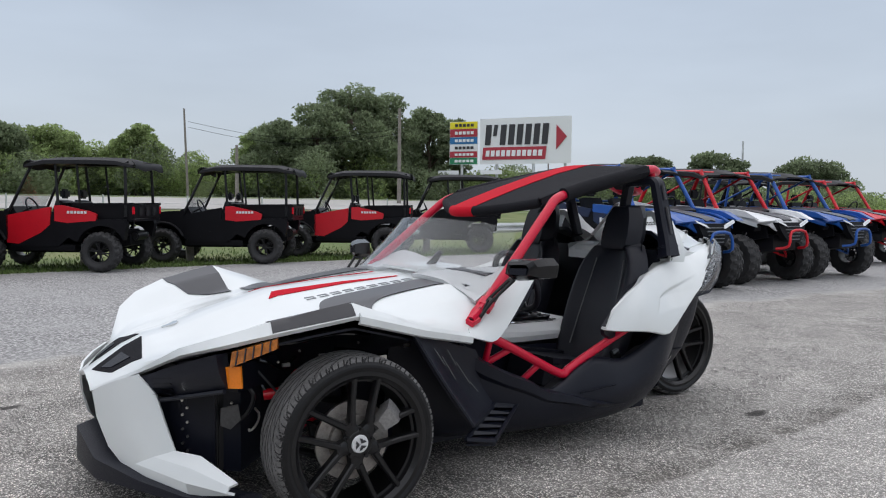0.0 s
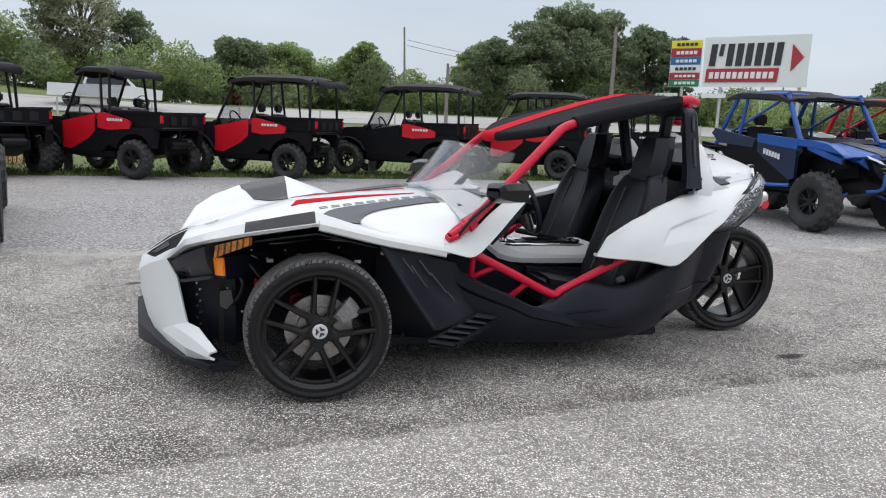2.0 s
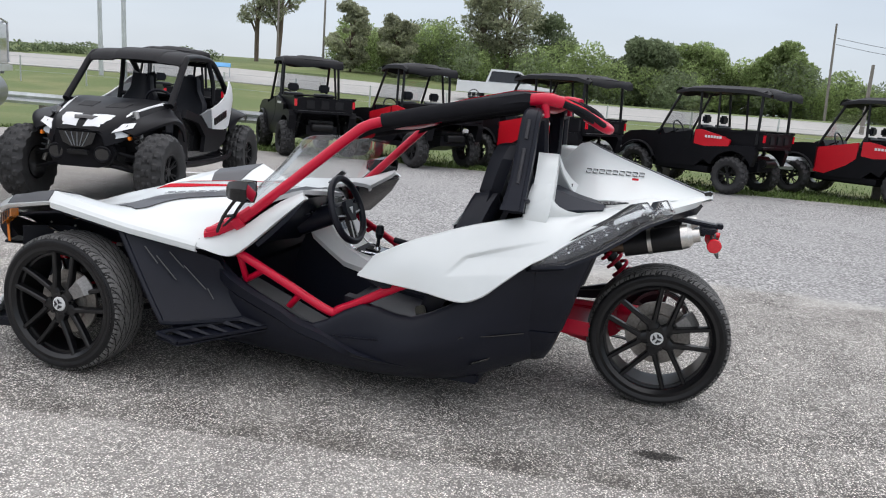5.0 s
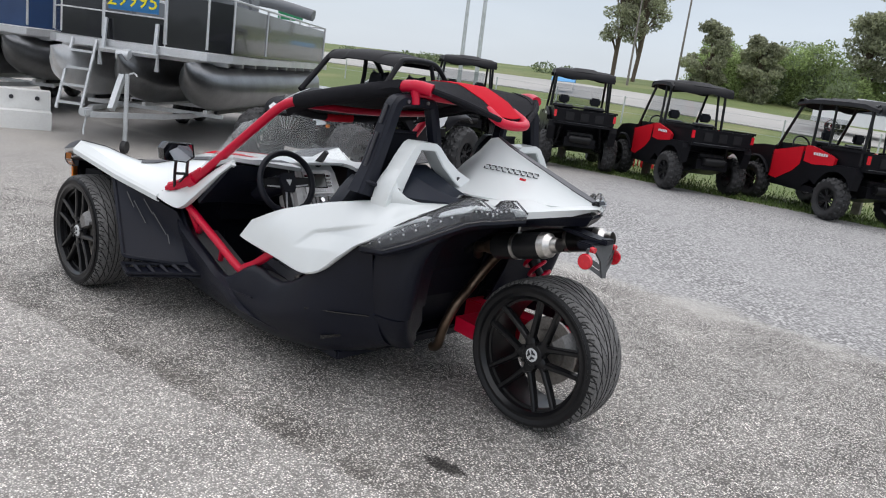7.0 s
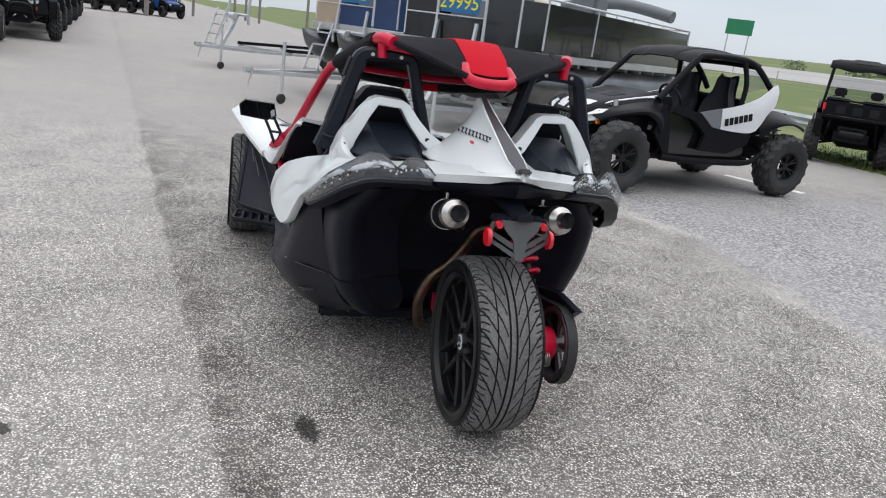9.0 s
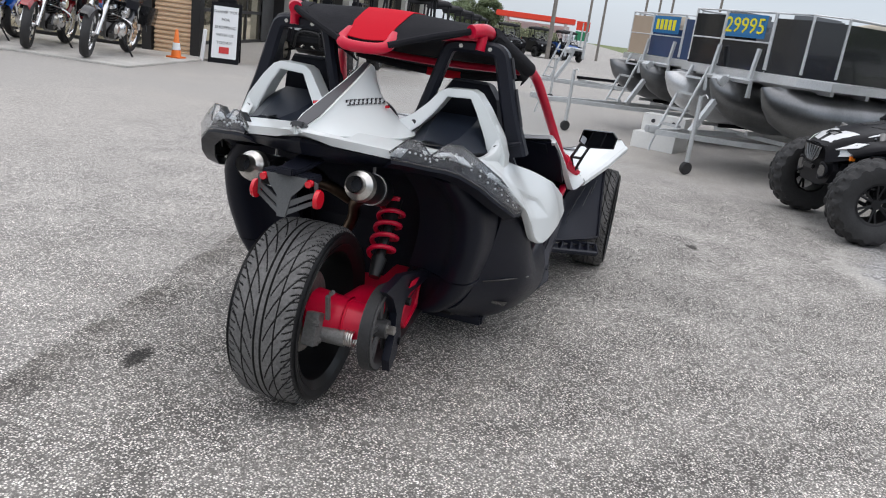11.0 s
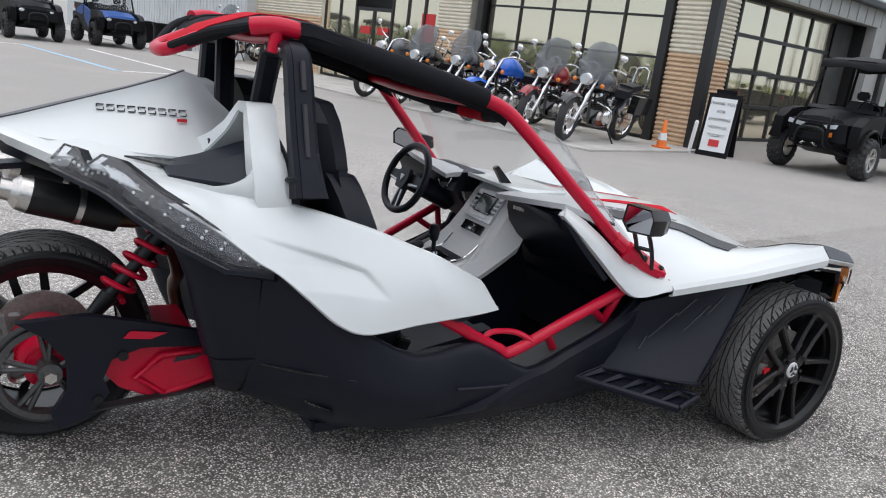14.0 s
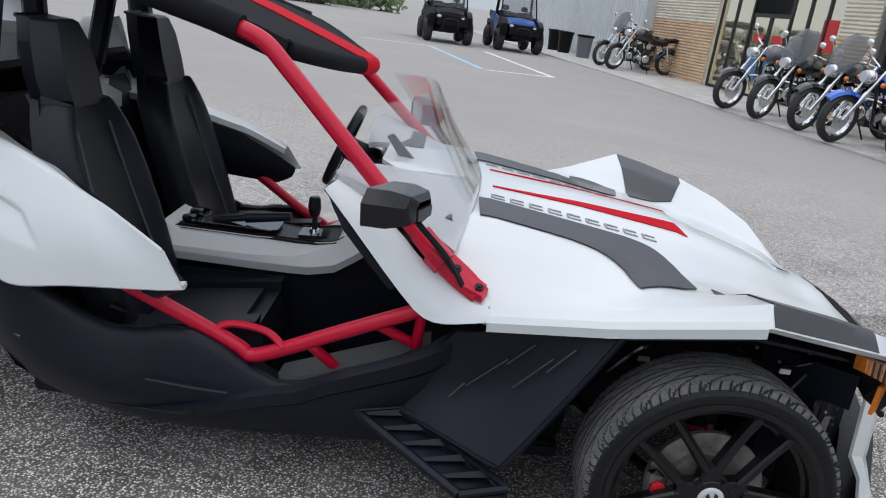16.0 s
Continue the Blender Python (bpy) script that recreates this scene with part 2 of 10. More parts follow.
def tube(bm, pts, r, seg=10, steps=6, closed=False, squash=1.0):
    """A round bar swept along a smooth line."""
    line = curve_points(pts, steps, closed) if steps > 1 else [Vector(q) for q in pts]
    n = len(line)
    rings = []
    side = None
    for i, q in enumerate(line):
        if closed:
            d = (line[(i + 1) % n] - line[i - 1]).normalized()
        else:
            d = (line[min(i + 1, n - 1)] - line[max(i - 1, 0)]).normalized()
        if side is None:
            side = d.orthogonal().normalized()
        side = (side - d * side.dot(d)).normalized()
        up = d.cross(side)
        rings.append([bm.verts.new(q + side * (math.cos(2 * math.pi * k / seg) * r) + up * (math.sin(2 * math.pi * k / seg) * r * squash)) for k in range(seg)])
    for i in range(n if closed else n - 1):
        a, b = rings[i], rings[(i + 1) % n]
        for k in range(seg):
            bm.faces.new((a[k], a[(k + 1) % seg], b[(k + 1) % seg], b[k]))
    if not closed:
        bm.faces.new(rings[0][::-1])
        bm.faces.new(rings[-1])
    return bm


def sheet(bm, rows, thick, fine=1, core=None):
    """A solid skin over a grid of points, thick metres deep on its under side, or towards core; fine adds smooth rows between."""
    if fine > 1:
        rows = [curve_points(r, fine) for r in rows]
        rows = list(zip(*[curve_points(c, fine) for c in zip(*rows)]))
    rows = [[Vector(q) for q in r] for r in rows]
    nr, nc = len(rows), len(rows[0])

    def normal(i, j):
        a = rows[min(i + 1, nr - 1)][j] - rows[max(i - 1, 0)][j]
        b = rows[i][min(j + 1, nc - 1)] - rows[i][max(j - 1, 0)]
        c = a.cross(b)
        return c.normalized() if c.length > 1e-9 else Vector((0, 0, 1))
    if core is not None:
        out = sum(normal(i, j).dot(rows[i][j] - Vector(core)) for i in range(nr) for j in range(nc))
        thick = abs(thick) if out > 0 else -abs(thick)
    top = [[bm.verts.new(rows[i][j]) for j in range(nc)] for i in range(nr)]
    low = [[bm.verts.new(rows[i][j] - normal(i, j) * thick) for j in range(nc)] for i in range(nr)]
    for i in range(nr - 1):
        for j in range(nc - 1):
            bm.faces.new((top[i][j], top[i][j + 1], top[i + 1][j + 1], top[i + 1][j]))
            bm.faces.new((low[i][j], low[i + 1][j], low[i + 1][j + 1], low[i][j + 1]))
    rim = [(0, j) for j in range(nc)] + [(i, nc - 1) for i in range(1, nr)] + [(nr - 1, j) for j in range(nc - 2, -1, -1)] + [(i, 0) for i in range(nr - 2, 0, -1)]
    for k in range(len(rim)):
        (a, b), (c, d) = rim[k], rim[(k + 1) % len(rim)]
        bm.faces.new((top[a][b], low[a][b], low[c][d], top[c][d]))
    return bm


def slab(bm, outline, depth):
    """A plate: a closed flat outline of 3D points pushed along a depth vector."""
    depth = Vector(depth)
    a = [bm.verts.new(Vector(q)) for q in outline]
    b = [bm.verts.new(Vector(q) + depth) for q in outline]
    n = len(a)
    bm.faces.new(a)
    bm.faces.new(b[::-1])
    for i in range(n):
        bm.faces.new((a[i], b[i], b[(i + 1) % n], a[(i + 1) % n]))
    return bm


def lathe(bm, profile, seg=48, axis="Y", at=(0, 0, 0), closed=False):
    """Turns a profile of (radius, along) round an axis."""
    at = Vector(at)
    rings = []
    for r, a in profile:
        ring = []
        for k in range(seg):
            c, s = math.cos(2 * math.pi * k / seg) * r, math.sin(2 * math.pi * k / seg) * r
            ring.append(bm.verts.new(at + Vector({"Y": (c, a, s), "X": (a, c, s), "Z": (c, s, a)}[axis])))
        rings.append(ring)
    pairs = list(zip(rings, rings[1:])) + ([(rings[-1], rings[0])] if closed else [])
    for p, q in pairs:
        for k in range(seg):
            bm.faces.new((p[k], p[(k + 1) % seg], q[(k + 1) % seg], q[k]))
    return bm


def ball(bm, c, r, seg=12, scale=(1, 1, 1)):
    bmesh.ops.create_uvsphere(bm, u_segments=seg, v_segments=max(6, seg // 2), radius=r, matrix=Matrix.Translation(c) @ Matrix.Diagonal((*scale, 1)))
    return bm


def mirrored(pts, s):
    return [(p[0], p[1] * s, p[2]) for p in pts]


def interp(x, xs, ys):
    return float(np.interp(x, xs, ys))

# ---- ground: chip-seal lot, gravel strip, grass and the road bank beyond ----


def ground_material():
    m = bpy.data.materials.new("lot_gravel_and_grass")
    m.use_nodes = True
    n, l = m.node_tree.nodes, m.node_tree.links
    b = n["Principled BSDF"]
    geo = n.new("ShaderNodeNewGeometry")
    sep = n.new("ShaderNodeSeparateXYZ")
    l.new(geo.outputs["Position"], sep.inputs[0])

    def noise_at(scale, detail=3, rough=0.6, stretch=None):
        t = n.new("ShaderNodeTexNoise")
        t.inputs["Scale"].default_value, t.inputs["Detail"].default_value, t.inputs["Roughness"].default_value = scale, detail, rough
        if stretch:
            mp = n.new("ShaderNodeMapping")
            mp.inputs["Scale"].default_value = stretch
            l.new(geo.outputs["Position"], mp.inputs["Vector"])
            l.new(mp.outputs[0], t.inputs["Vector"])
        else:
            l.new(geo.outputs["Position"], t.inputs["Vector"])
        return t.outputs["Fac"]

    def math_node(op, a, c=None):
        q = n.new("ShaderNodeMath")
        q.operation = op
        for i, v in enumerate((a, c)):
            if v is None:
                continue
            if isinstance(v, (int, float)):
                q.inputs[i].default_value = v
            else:
                l.new(v, q.inputs[i])
        return q.outputs[0]

    def rng(v, a, c, lo=0.0, hi=1.0, smooth=True):
        q = n.new("ShaderNodeMapRange")
        q.interpolation_type = "SMOOTHSTEP" if smooth else "LINEAR"
        q.inputs["From Min"].default_value, q.inputs["From Max"].default_value = a, c
        q.inputs["To Min"].default_value, q.inputs["To Max"].default_value = lo, hi
        l.new(v, q.inputs["Value"])
        return q.outputs[0]

    def mix(f, a, c):
        q = n.new("ShaderNodeMix")
        q.data_type = "RGBA"
        if isinstance(f, (int, float)):
            q.inputs["Factor"].default_value = f
        else:
            l.new(f, q.inputs["Factor"])
        for k, v in ((6, a), (7, c)):
            if isinstance(v, tuple):
                q.inputs[k].default_value = (*v, 1)
            else:
                l.new(v, q.inputs[k])
        return q.outputs[2]

    def times(a, c):
        q = n.new("ShaderNodeMix")
        q.data_type, q.blend_type = "RGBA", "MULTIPLY"
        q.inputs["Factor"].default_value = 1.0
        l.new(a, q.inputs[6])
        l.new(c, q.inputs[7])
        return q.outputs[2]

    def stones(scale, randomness=1.0):
        v = n.new("ShaderNodeTexVoronoi")
        v.inputs["Scale"].default_value = scale
        v.inputs["Randomness"].default_value = randomness
        l.new(geo.outputs["Position"], v.inputs["Vector"])
        return v

    # chips of stone set in dark binder
    chips = stones(118)
    tone = n.new("ShaderNodeSeparateColor")
    l.new(chips.outputs["Color"], tone.inputs[0])
    stone = mix(math_node("POWER", tone.outputs[0], 1.8), (0.35, 0.337, 0.322), (1.0, 0.985, 0.955))
    binder = rng(chips.outputs["Distance"], 0.36, 0.50)
    worn = rng(noise_at(0.9, 4), 0.38, 0.66)
    binder = math_node("MULTIPLY", binder, rng(noise_at(2.5, 4), 0.3, 0.7, 0.75, 1.0))
    asphalt = mix(binder, stone, (0.085, 0.081, 0.078))
    dust = mix(worn, (1.03, 1.017, 1.0), (1.17, 1.155, 1.135))
    asphalt = times(asphalt, dust)
    # a worn, darker seam beside the lane and long tyre stains; the lane past it is paler and finer
    fine_lot = mix(noise_at(70, 4), (0.30, 0.29, 0.275), (0.62, 0.60, 0.575))
    lane = math_node("ADD", sep.outputs["Y"], math_node("MULTIPLY", sep.outputs["X"], -0.15))
    wander = math_node("ADD", lane, math_node("MULTIPLY", noise_at(2.2, 5), 0.16))
    beyond = rng(wander, 1.05, 1.10)
    asphalt = mix(math_node("MULTIPLY", beyond, 0.22), asphalt, fine_lot)
    # past the parked roadster the lane is worn smooth and taupe
    asphalt = mix(math_node("MULTIPLY", rng(wander, 2.4, 4.4), 0.62), asphalt, mix(noise_at(90, 4), (0.28, 0.265, 0.25), (0.47, 0.45, 0.425)))
    asphalt = times(asphalt, mix(beyond, (0.97, 0.965, 0.955), (1.07, 1.065, 1.06)))
    seam = math_node("MULTIPLY", rng(wander, 0.80, 1.04), rng(wander, 1.05, 1.11, 1.0, 0.0))
    seam = math_node("MULTIPLY", seam, rng(noise_at(3.0, 5), 0.35, 0.6))
    asphalt = times(asphalt, mix(seam, (1, 1, 1), (0.62, 0.61, 0.595)))
    stain = rng(noise_at(0.55, 5, 0.65, (0.35, 1.4, 1)), 0.56, 0.74)
    asphalt = times(asphalt, mix(stain, (1, 1, 1), (0.84, 0.83, 0.81)))
    # loose clusters of darker and paler chips, a hand across
    asphalt = times(asphalt, mix(rng(noise_at(26, 4, 0.7), 0.33, 0.67), (0.80, 0.79, 0.775), (1.24, 1.235, 1.22)))
    # the far lane towards the shops is finer, paler and dustier
    fine = mix(noise_at(60, 4), (0.265, 0.255, 0.24), (0.44, 0.42, 0.395))
    fine = mix(rng(noise_at(0.35, 5), 0.45, 0.7), fine, (0.40, 0.375, 0.34))
    shops = rng(math_node("ADD", sep.outputs["X"], math_node("MULTIPLY", noise_at(0.6, 3), 2.0)), 6.0, 9.0)
    shops = math_node("MAXIMUM", shops, rng(math_node("ADD", sep.outputs["Y"], math_node("MULTIPLY", noise_at(0.6, 3), 2.0)), 6.0, 9.0))
    asphalt = mix(math_node("MULTIPLY", shops, 0.75), asphalt, fine)
    # loose pale gravel
    pebbles = stones(42)
    ptone = n.new("ShaderNodeSeparateColor")
    l.new(pebbles.outputs["Color"], ptone.inputs[0])
    gravel = mix(ptone.outputs[1], (0.24, 0.235, 0.235), (0.60, 0.59, 0.575))
    gravel = mix(rng(pebbles.outputs["Distance"], 0.4, 0.7), gravel, (0.18, 0.178, 0.175))
    gravel = mix(rng(noise_at(0.8, 4), 0.4, 0.65, 0.0, 0.45), gravel, (0.36, 0.355, 0.35))
    edge = math_node("ADD", sep.outputs["Y"], math_node("MULTIPLY", noise_at(1.2, 5), 0.9))
    is_gravel = math_node("MULTIPLY", rng(edge, -2.35, -2.62), rng(math_node("ADD", sep.outputs["X"], math_node("MULTIPLY", noise_at(0.5, 4), 3.0)), 8.5, 6.0))
    lip = math_node("MULTIPLY", math_node("MULTIPLY", rng(edge, -2.2, -2.38), rng(edge, -2.68, -2.45)), rng(noise_at(1.5, 4), 0.4, 0.6))
    # soft ragged oil stains
    for x, y, w, d, turn in ((-0.06, 0.66, 0.115, 0.05, 10), (-0.036, 1.69, 0.06, 0.04, 30), (3.7, -1.6, 0.09, 0.05, 20)):
        ca, sa = math.cos(radians(turn)), math.sin(radians(turn))
        dx, dy = math_node("SUBTRACT", sep.outputs["X"], x), math_node("SUBTRACT", sep.outputs["Y"], y)
        u = math_node("MULTIPLY", math_node("ADD", math_node("MULTIPLY", dx, ca), math_node("MULTIPLY", dy, sa)), 1 / w)
        v = math_node("MULTIPLY", math_node("ADD", math_node("MULTIPLY", dx, -sa), math_node("MULTIPLY", dy, ca)), 1 / d)
        far = math_node("SQRT", math_node("ADD", math_node("MULTIPLY", u, u), math_node("MULTIPLY", v, v)))
        far = math_node("ADD", far, math_node("MULTIPLY", noise_at(40, 5, 0.7), 2.6))
        asphalt = times(asphalt, mix(rng(far, 1.85, 2.35, 1.0, 0.0), (1, 1, 1), (0.13, 0.125, 0.12)))
    ground = mix(is_gravel, asphalt, gravel)
    ground = mix(math_node("MULTIPLY", lip, 0.42), ground, (0.58, 0.56, 0.52))
    # grass
    grass = mix(noise_at(14, 6, 0.7), (0.055, 0.095, 0.022), (0.17, 0.21, 0.06))
    grass = mix(rng(noise_at(0.25, 4), 0.45, 0.7, 0.0, 0.6), grass, (0.24, 0.23, 0.10))
    verge = math_node("ADD", math_node("ADD", sep.outputs["Y"], math_node("MULTIPLY", sep.outputs["X"], -0.11)), math_node("MULTIPLY", noise_at(1.0, 4), 0.8))
    is_grass = rng(verge, -10.75, -11.1)
    ground = mix(is_grass, ground, grass)
    l.new(ground, b.inputs["Base Color"])
    b.inputs["Roughness"].default_value = 0.85
    height = math_node("ADD", math_node("MULTIPLY", rng(chips.outputs["Distance"], 0.0, 0.6, 1.0, 0.0), 0.5), math_node("MULTIPLY", noise_at(140, 3), 0.5))
    bu = n.new("ShaderNodeBump")
    bu.inputs["Strength"].default_value, bu.inputs["Distance"].default_value = 0.55, 0.008
    l.new(height, bu.inputs["Height"])
    l.new(bu.outputs[0], b.inputs["Normal"])
    return m


def bank(x, y):
    """Height of the land: level lot, a long grass slope up to the road, level beyond."""
    d = -(y - 0.11 * x) - 14
    rise = 1.55 * min(max((d - 10) / 24, 0), 1) ** 1.3
    swell = min(max((x - 8) / 18, 0), 1) * (.6 * min(max((-y - 16) / 26, 0), 1) + 1.25 * min(max((-y - 44) / 20, 0), 1))
    return max(rise + swell, 0.0)


def build_ground():
    ticks = [-900, -500, -300, -200, -140, -100] + list(range(-80, 81, 4)) + [100, 140, 200, 300, 500, 900]
    bm = BM()
    grid = [[bm.verts.new((x, y, bank(x, y) if abs(x) < 240 and y > -240 else 1.6 * (y < -30))) for x in ticks] for y in ticks]
    for i in range(len(ticks) - 1):
        for j in range(len(ticks) - 1):
            bm.faces.new((grid[i][j], grid[i][j + 1], grid[i + 1][j + 1], grid[i + 1][j]))
    tagged(part("ground", bm, ground_material()), "pale chip-seal lot with gravel edge and grass beyond", "ground", kind="structure")


build_ground()


# ---- the three-wheeled roadster: nose towards +x, rear wheel on the origin ----
CAR = thing("roadster", "white three-wheeled open roadster with red tubes and black canvas roof", "roadster")


def tread_tyre(radius, width, rim, seg=720, cross=81):
    """A low tyre with two centre grooves, two side grooves and long swept cuts."""
    bm = BM()
    half = width / 2
    rings, deep = [], []
    for k in range(seg):
        a = 2 * math.pi * k / seg
        ring, low = [], []
        for j in range(cross):
            u = -1 + 2 * j / (cross - 1)
            au = abs(u)
            y = u * half * 0.93
            r = radius - 0.012 * au ** 4 - 0.02 * max(0, au - 0.86) / 0.14
            cut = 0.0
            if any(abs(au - g) < 0.018 for g in (0.10, 0.47)):
                cut = 0.008
            else:
                sweep = (a * 27 / (2 * math.pi) + 4.1 * au ** 0.5) % 1.0
                sipe = (a * 81 / (2 * math.pi) + 2.2 * au) % 1.0
                if 0.16 < au < 0.95 and (sweep < 0.10 or (au > 0.70 and sipe < 0.16)):
                    cut = 0.006
            ring.append(bm.verts.new((math.cos(a) * (r - cut), y, math.sin(a) * (r - cut))))
            low.append(cut > 0)
        rings.append(ring)
        deep.append(low)
    for k in range(seg):
        p, q, d0, d1 = rings[k], rings[(k + 1) % seg], deep[k], deep[(k + 1) % seg]
        for j in range(cross - 1):
            f = bm.faces.new((p[j], p[j + 1], q[j + 1], q[j]))
            f.material_index = 1 if d0[j] + d0[j + 1] + d1[j] + d1[j + 1] > 1 else (2 if abs(-1 + 2 * (j + .5) / (cross - 1)) > .93 else 0)
    side = [(radius - 0.028, 0.985), (radius - 0.038, 1.0), (rim + 0.026, 1.0), (rim + 0.018, 0.975), (rim + 0.012, 0.955), (rim + 0.006, 0.93), (rim - 0.006, 0.90), (rim - 0.012, 0.84)]
    for s in (1, -1):
        prev = [r[-1 if s > 0 else 0] for r in rings]
        for rr, u in side:
            cur = []
            for k in range(seg):
                a = 2 * math.pi * k / seg
                cur.append(bm.verts.new((math.cos(a) * rr, s * u * half, math.sin(a) * rr)))
            for k in range(seg):
                bm.faces.new((prev[k], prev[(k + 1) % seg], cur[(k + 1) % seg], cur[k])).material_index = 2
            prev = cur
        # raised band of moulded lettering blocks on the sidewall
        for k in range(60):
            if (k // 9) % 2:
                continue
            a0, a1 = 2 * math.pi * k / 60, 2 * math.pi * (k + 0.62) / 60
            r0, r1 = rim + 0.027, min(rim + 0.036, radius - 0.036)
            q = [bm.verts.new((math.cos(a) * r, s * half * 1.012, math.sin(a) * r)) for a, r in ((a0, r0), (a1, r0), (a1, r1), (a0, r1))]
            bm.faces.new(q).material_index = 2
    me = finish("tyre", bm, M["tread"], 42)
    me.materials.append(M["groove"])
    me.materials.append(M["sidewall"])
    return me


def spoke(bm, p0, p1, t0, t1, w0, w1, deep):
    """A tapered spoke: flat chamfered face, wider root behind."""
    back = Vector((0, -deep, 0))
    cham = Vector((0, -0.006, 0))
    rows = []
    for p, t, w in ((p0, t0, w0), (p0.lerp(p1, 0.5) + Vector((0, -0.004, 0)), (t0 + t1).normalized(), (w0 + w1) * 0.46), (p1, t1, w1)):
        rows.append([bm.verts.new(q) for q in (p - t * w * 1.25 + back, p - t * w + cham, p - t * w * 0.55, p + t * w * 0.55, p + t * w + cham, p + t * w * 1.25 + back)])
    for a, b in zip(rows, rows[1:]):
        for k in range(6):
            bm.faces.new((a[k], a[(k + 1) % 6], b[(k + 1) % 6], b[k]))
    bm.faces.new(rows[0])
    bm.faces.new(rows[-1][::-1])


def rim_mesh(rim, width, face):
    """Barrel, lip and five split spokes; face is how far out the spokes stand."""
    bm = BM()
    half = width / 2
    lathe(bm, [(rim, half * 0.9), (rim + 0.010, half * 0.96), (rim - 0.006, half * 0.97), (rim - 0.014, half * 0.90), (rim - 0.022, half * 0.84), (rim - 0.024, half * 0.66), (rim - 0.034, half * 0.64), (rim - 0.036, half * 0.56), (rim - 0.03, half * 0.52), (rim - 0.03, -half * 0.82), (rim, -half * 0.95), (rim + 0.004, -half * 0.9)], 72)
    for k in range(5):
        a = 2 * math.pi * k / 5 + math.pi / 2
        for s in (-1, 1):
            b = a + s * 0.425
            out, tang = Vector((math.cos(a), 0, math.sin(a))), Vector((-math.sin(a), 0, math.cos(a)))
            p0 = out * 0.078 + tang * (s * 0.012) + Vector((0, face - 0.008, 0))
            p1 = Vector((math.cos(b), 0, math.sin(b))) * (rim - 0.014) + Vector((0, face - 0.002, 0))
            run = (p1 - p0).normalized()
            t = Vector((-run.z, 0, run.x))
            spoke(bm, p0, p1, t, t, 0.0125, 0.0105, 0.030)
            spoke(bm, p1 + Vector((0, -0.006, 0)), p1 * 1.035 + Vector((0, -0.006, 0)), t, t, 0.0105, 0.017, 0.03)
        spoke(bm, out * 0.03 + Vector((0, face - 0.010, 0)), out * 0.092 + Vector((0, face - 0.009, 0)), tang, tang, 0.034, 0.022, 0.028)
    lathe(bm, [(0.001, face - 0.045), (0.058, face - 0.045), (0.062, face - 0.024), (0.048, face - 0.010), (0.001, face - 0.010)], 40)
    for k in range(5):
        a = 2 * math.pi * (k + 0.5) / 5 + math.pi / 2
        rod(bm, (math.cos(a) * 0.052, face - 0.03, math.sin(a) * 0.052), (math.cos(a) * 0.052, face - 0.004, math.sin(a) * 0.052), 0.009, seg=6)
    return finish("rim", bm, M["wheelblack"], 30)


def hub_cap(parent, face, s=1):
    cap = part("hub_cap", lathe(BM(), [(0.001, face + 0.003), (0.030, face + 0.003), (0.034, face - 0.002), (0.034, face - 0.01), (0.001, face - 0.01)], 32), M["emblem"], parent, "silver centre cap with dark three-point mark")
    bm = BM()
    for k in range(3):
        a = 2 * math.pi * k / 3 + math.pi / 2 + math.pi
        e, t = Vector((math.cos(a), 0, math.sin(a))), Vector((-math.sin(a), 0, math.cos(a)))
        y = Vector((0, face + 0.0055, 0))
        slab(bm, [y + e * 0.004, y + e * 0.018 + t * 0.016, y + e * 0.021 + t * 0.006, y + e * 0.017, y + e * 0.021 - t * 0.006, y + e * 0.018 - t * 0.016], (0, 0.0015, 0))
    part("cap_mark", bm, M["ink"], cap)


TYRE_F = tread_tyre(0.325, 0.225, 0.263)
TYRE_R = tread_tyre(0.338, 0.265, 0.274, 760, 91)
RIM_F, RIM_R = rim_mesh(0.263, 0.225, 0.102), rim_mesh(0.274, 0.26, 0.104)


def brake(parent, y, radius, centre_mat, flip=1):
    part("brake_disc", lathe(BM(), [(0.05, y - 0.008), (radius, y - 0.008), (radius, y + 0.008), (0.10, y + 0.008), (0.095, y + 0.02), (0.001, y + 0.02), (0.001, y - 0.008)], 48), M["discrust"], parent, "grey ventilated brake disc")
    bm = BM()
    a0 = 0.12
    rows = []
    for k in range(7):
        a = (a0 - 0.24 + 0.48 * k / 6)
        a = a if flip > 0 else math.pi - a
        rows.append([(math.cos(a) * r, y + yy, math.sin(a) * r) for r, yy in ((radius * 0.74, 0.028), (radius * 0.80, 0.04), (radius * 1.0, 0.04), (radius * 1.06, 0.028))])
    sheet(bm, rows, 0.05)
    cal = part("brake_caliper", bm, M["pulleycast"], parent, "cast alloy brake caliper")
    a = a0 if flip > 0 else math.pi - a0
    part("caliper_badge", rod(BM(), (math.cos(a) * radius * 0.85, y + 0.04, math.sin(a) * radius * 0.85), (math.cos(a) * radius * 0.85, y + 0.05, math.sin(a) * radius * 0.85), 0.02, seg=14), M["redlens"], cal)


def front_wheel(s):
    w = part("front_wheel", TYRE_F, None, CAR, "low-profile black road tyre on black split-spoke rim")
    w.matrix_local = pose(2.667, s * 0.872, 0.325, 0, 29.4 if s > 0 else 9, 0 if s > 0 else 180)
    part("rim", RIM_F, None, w)
    hub_cap(w, 0.094)
    brake(w, 0.02, 0.15, None, -1 if s > 0 else 1)


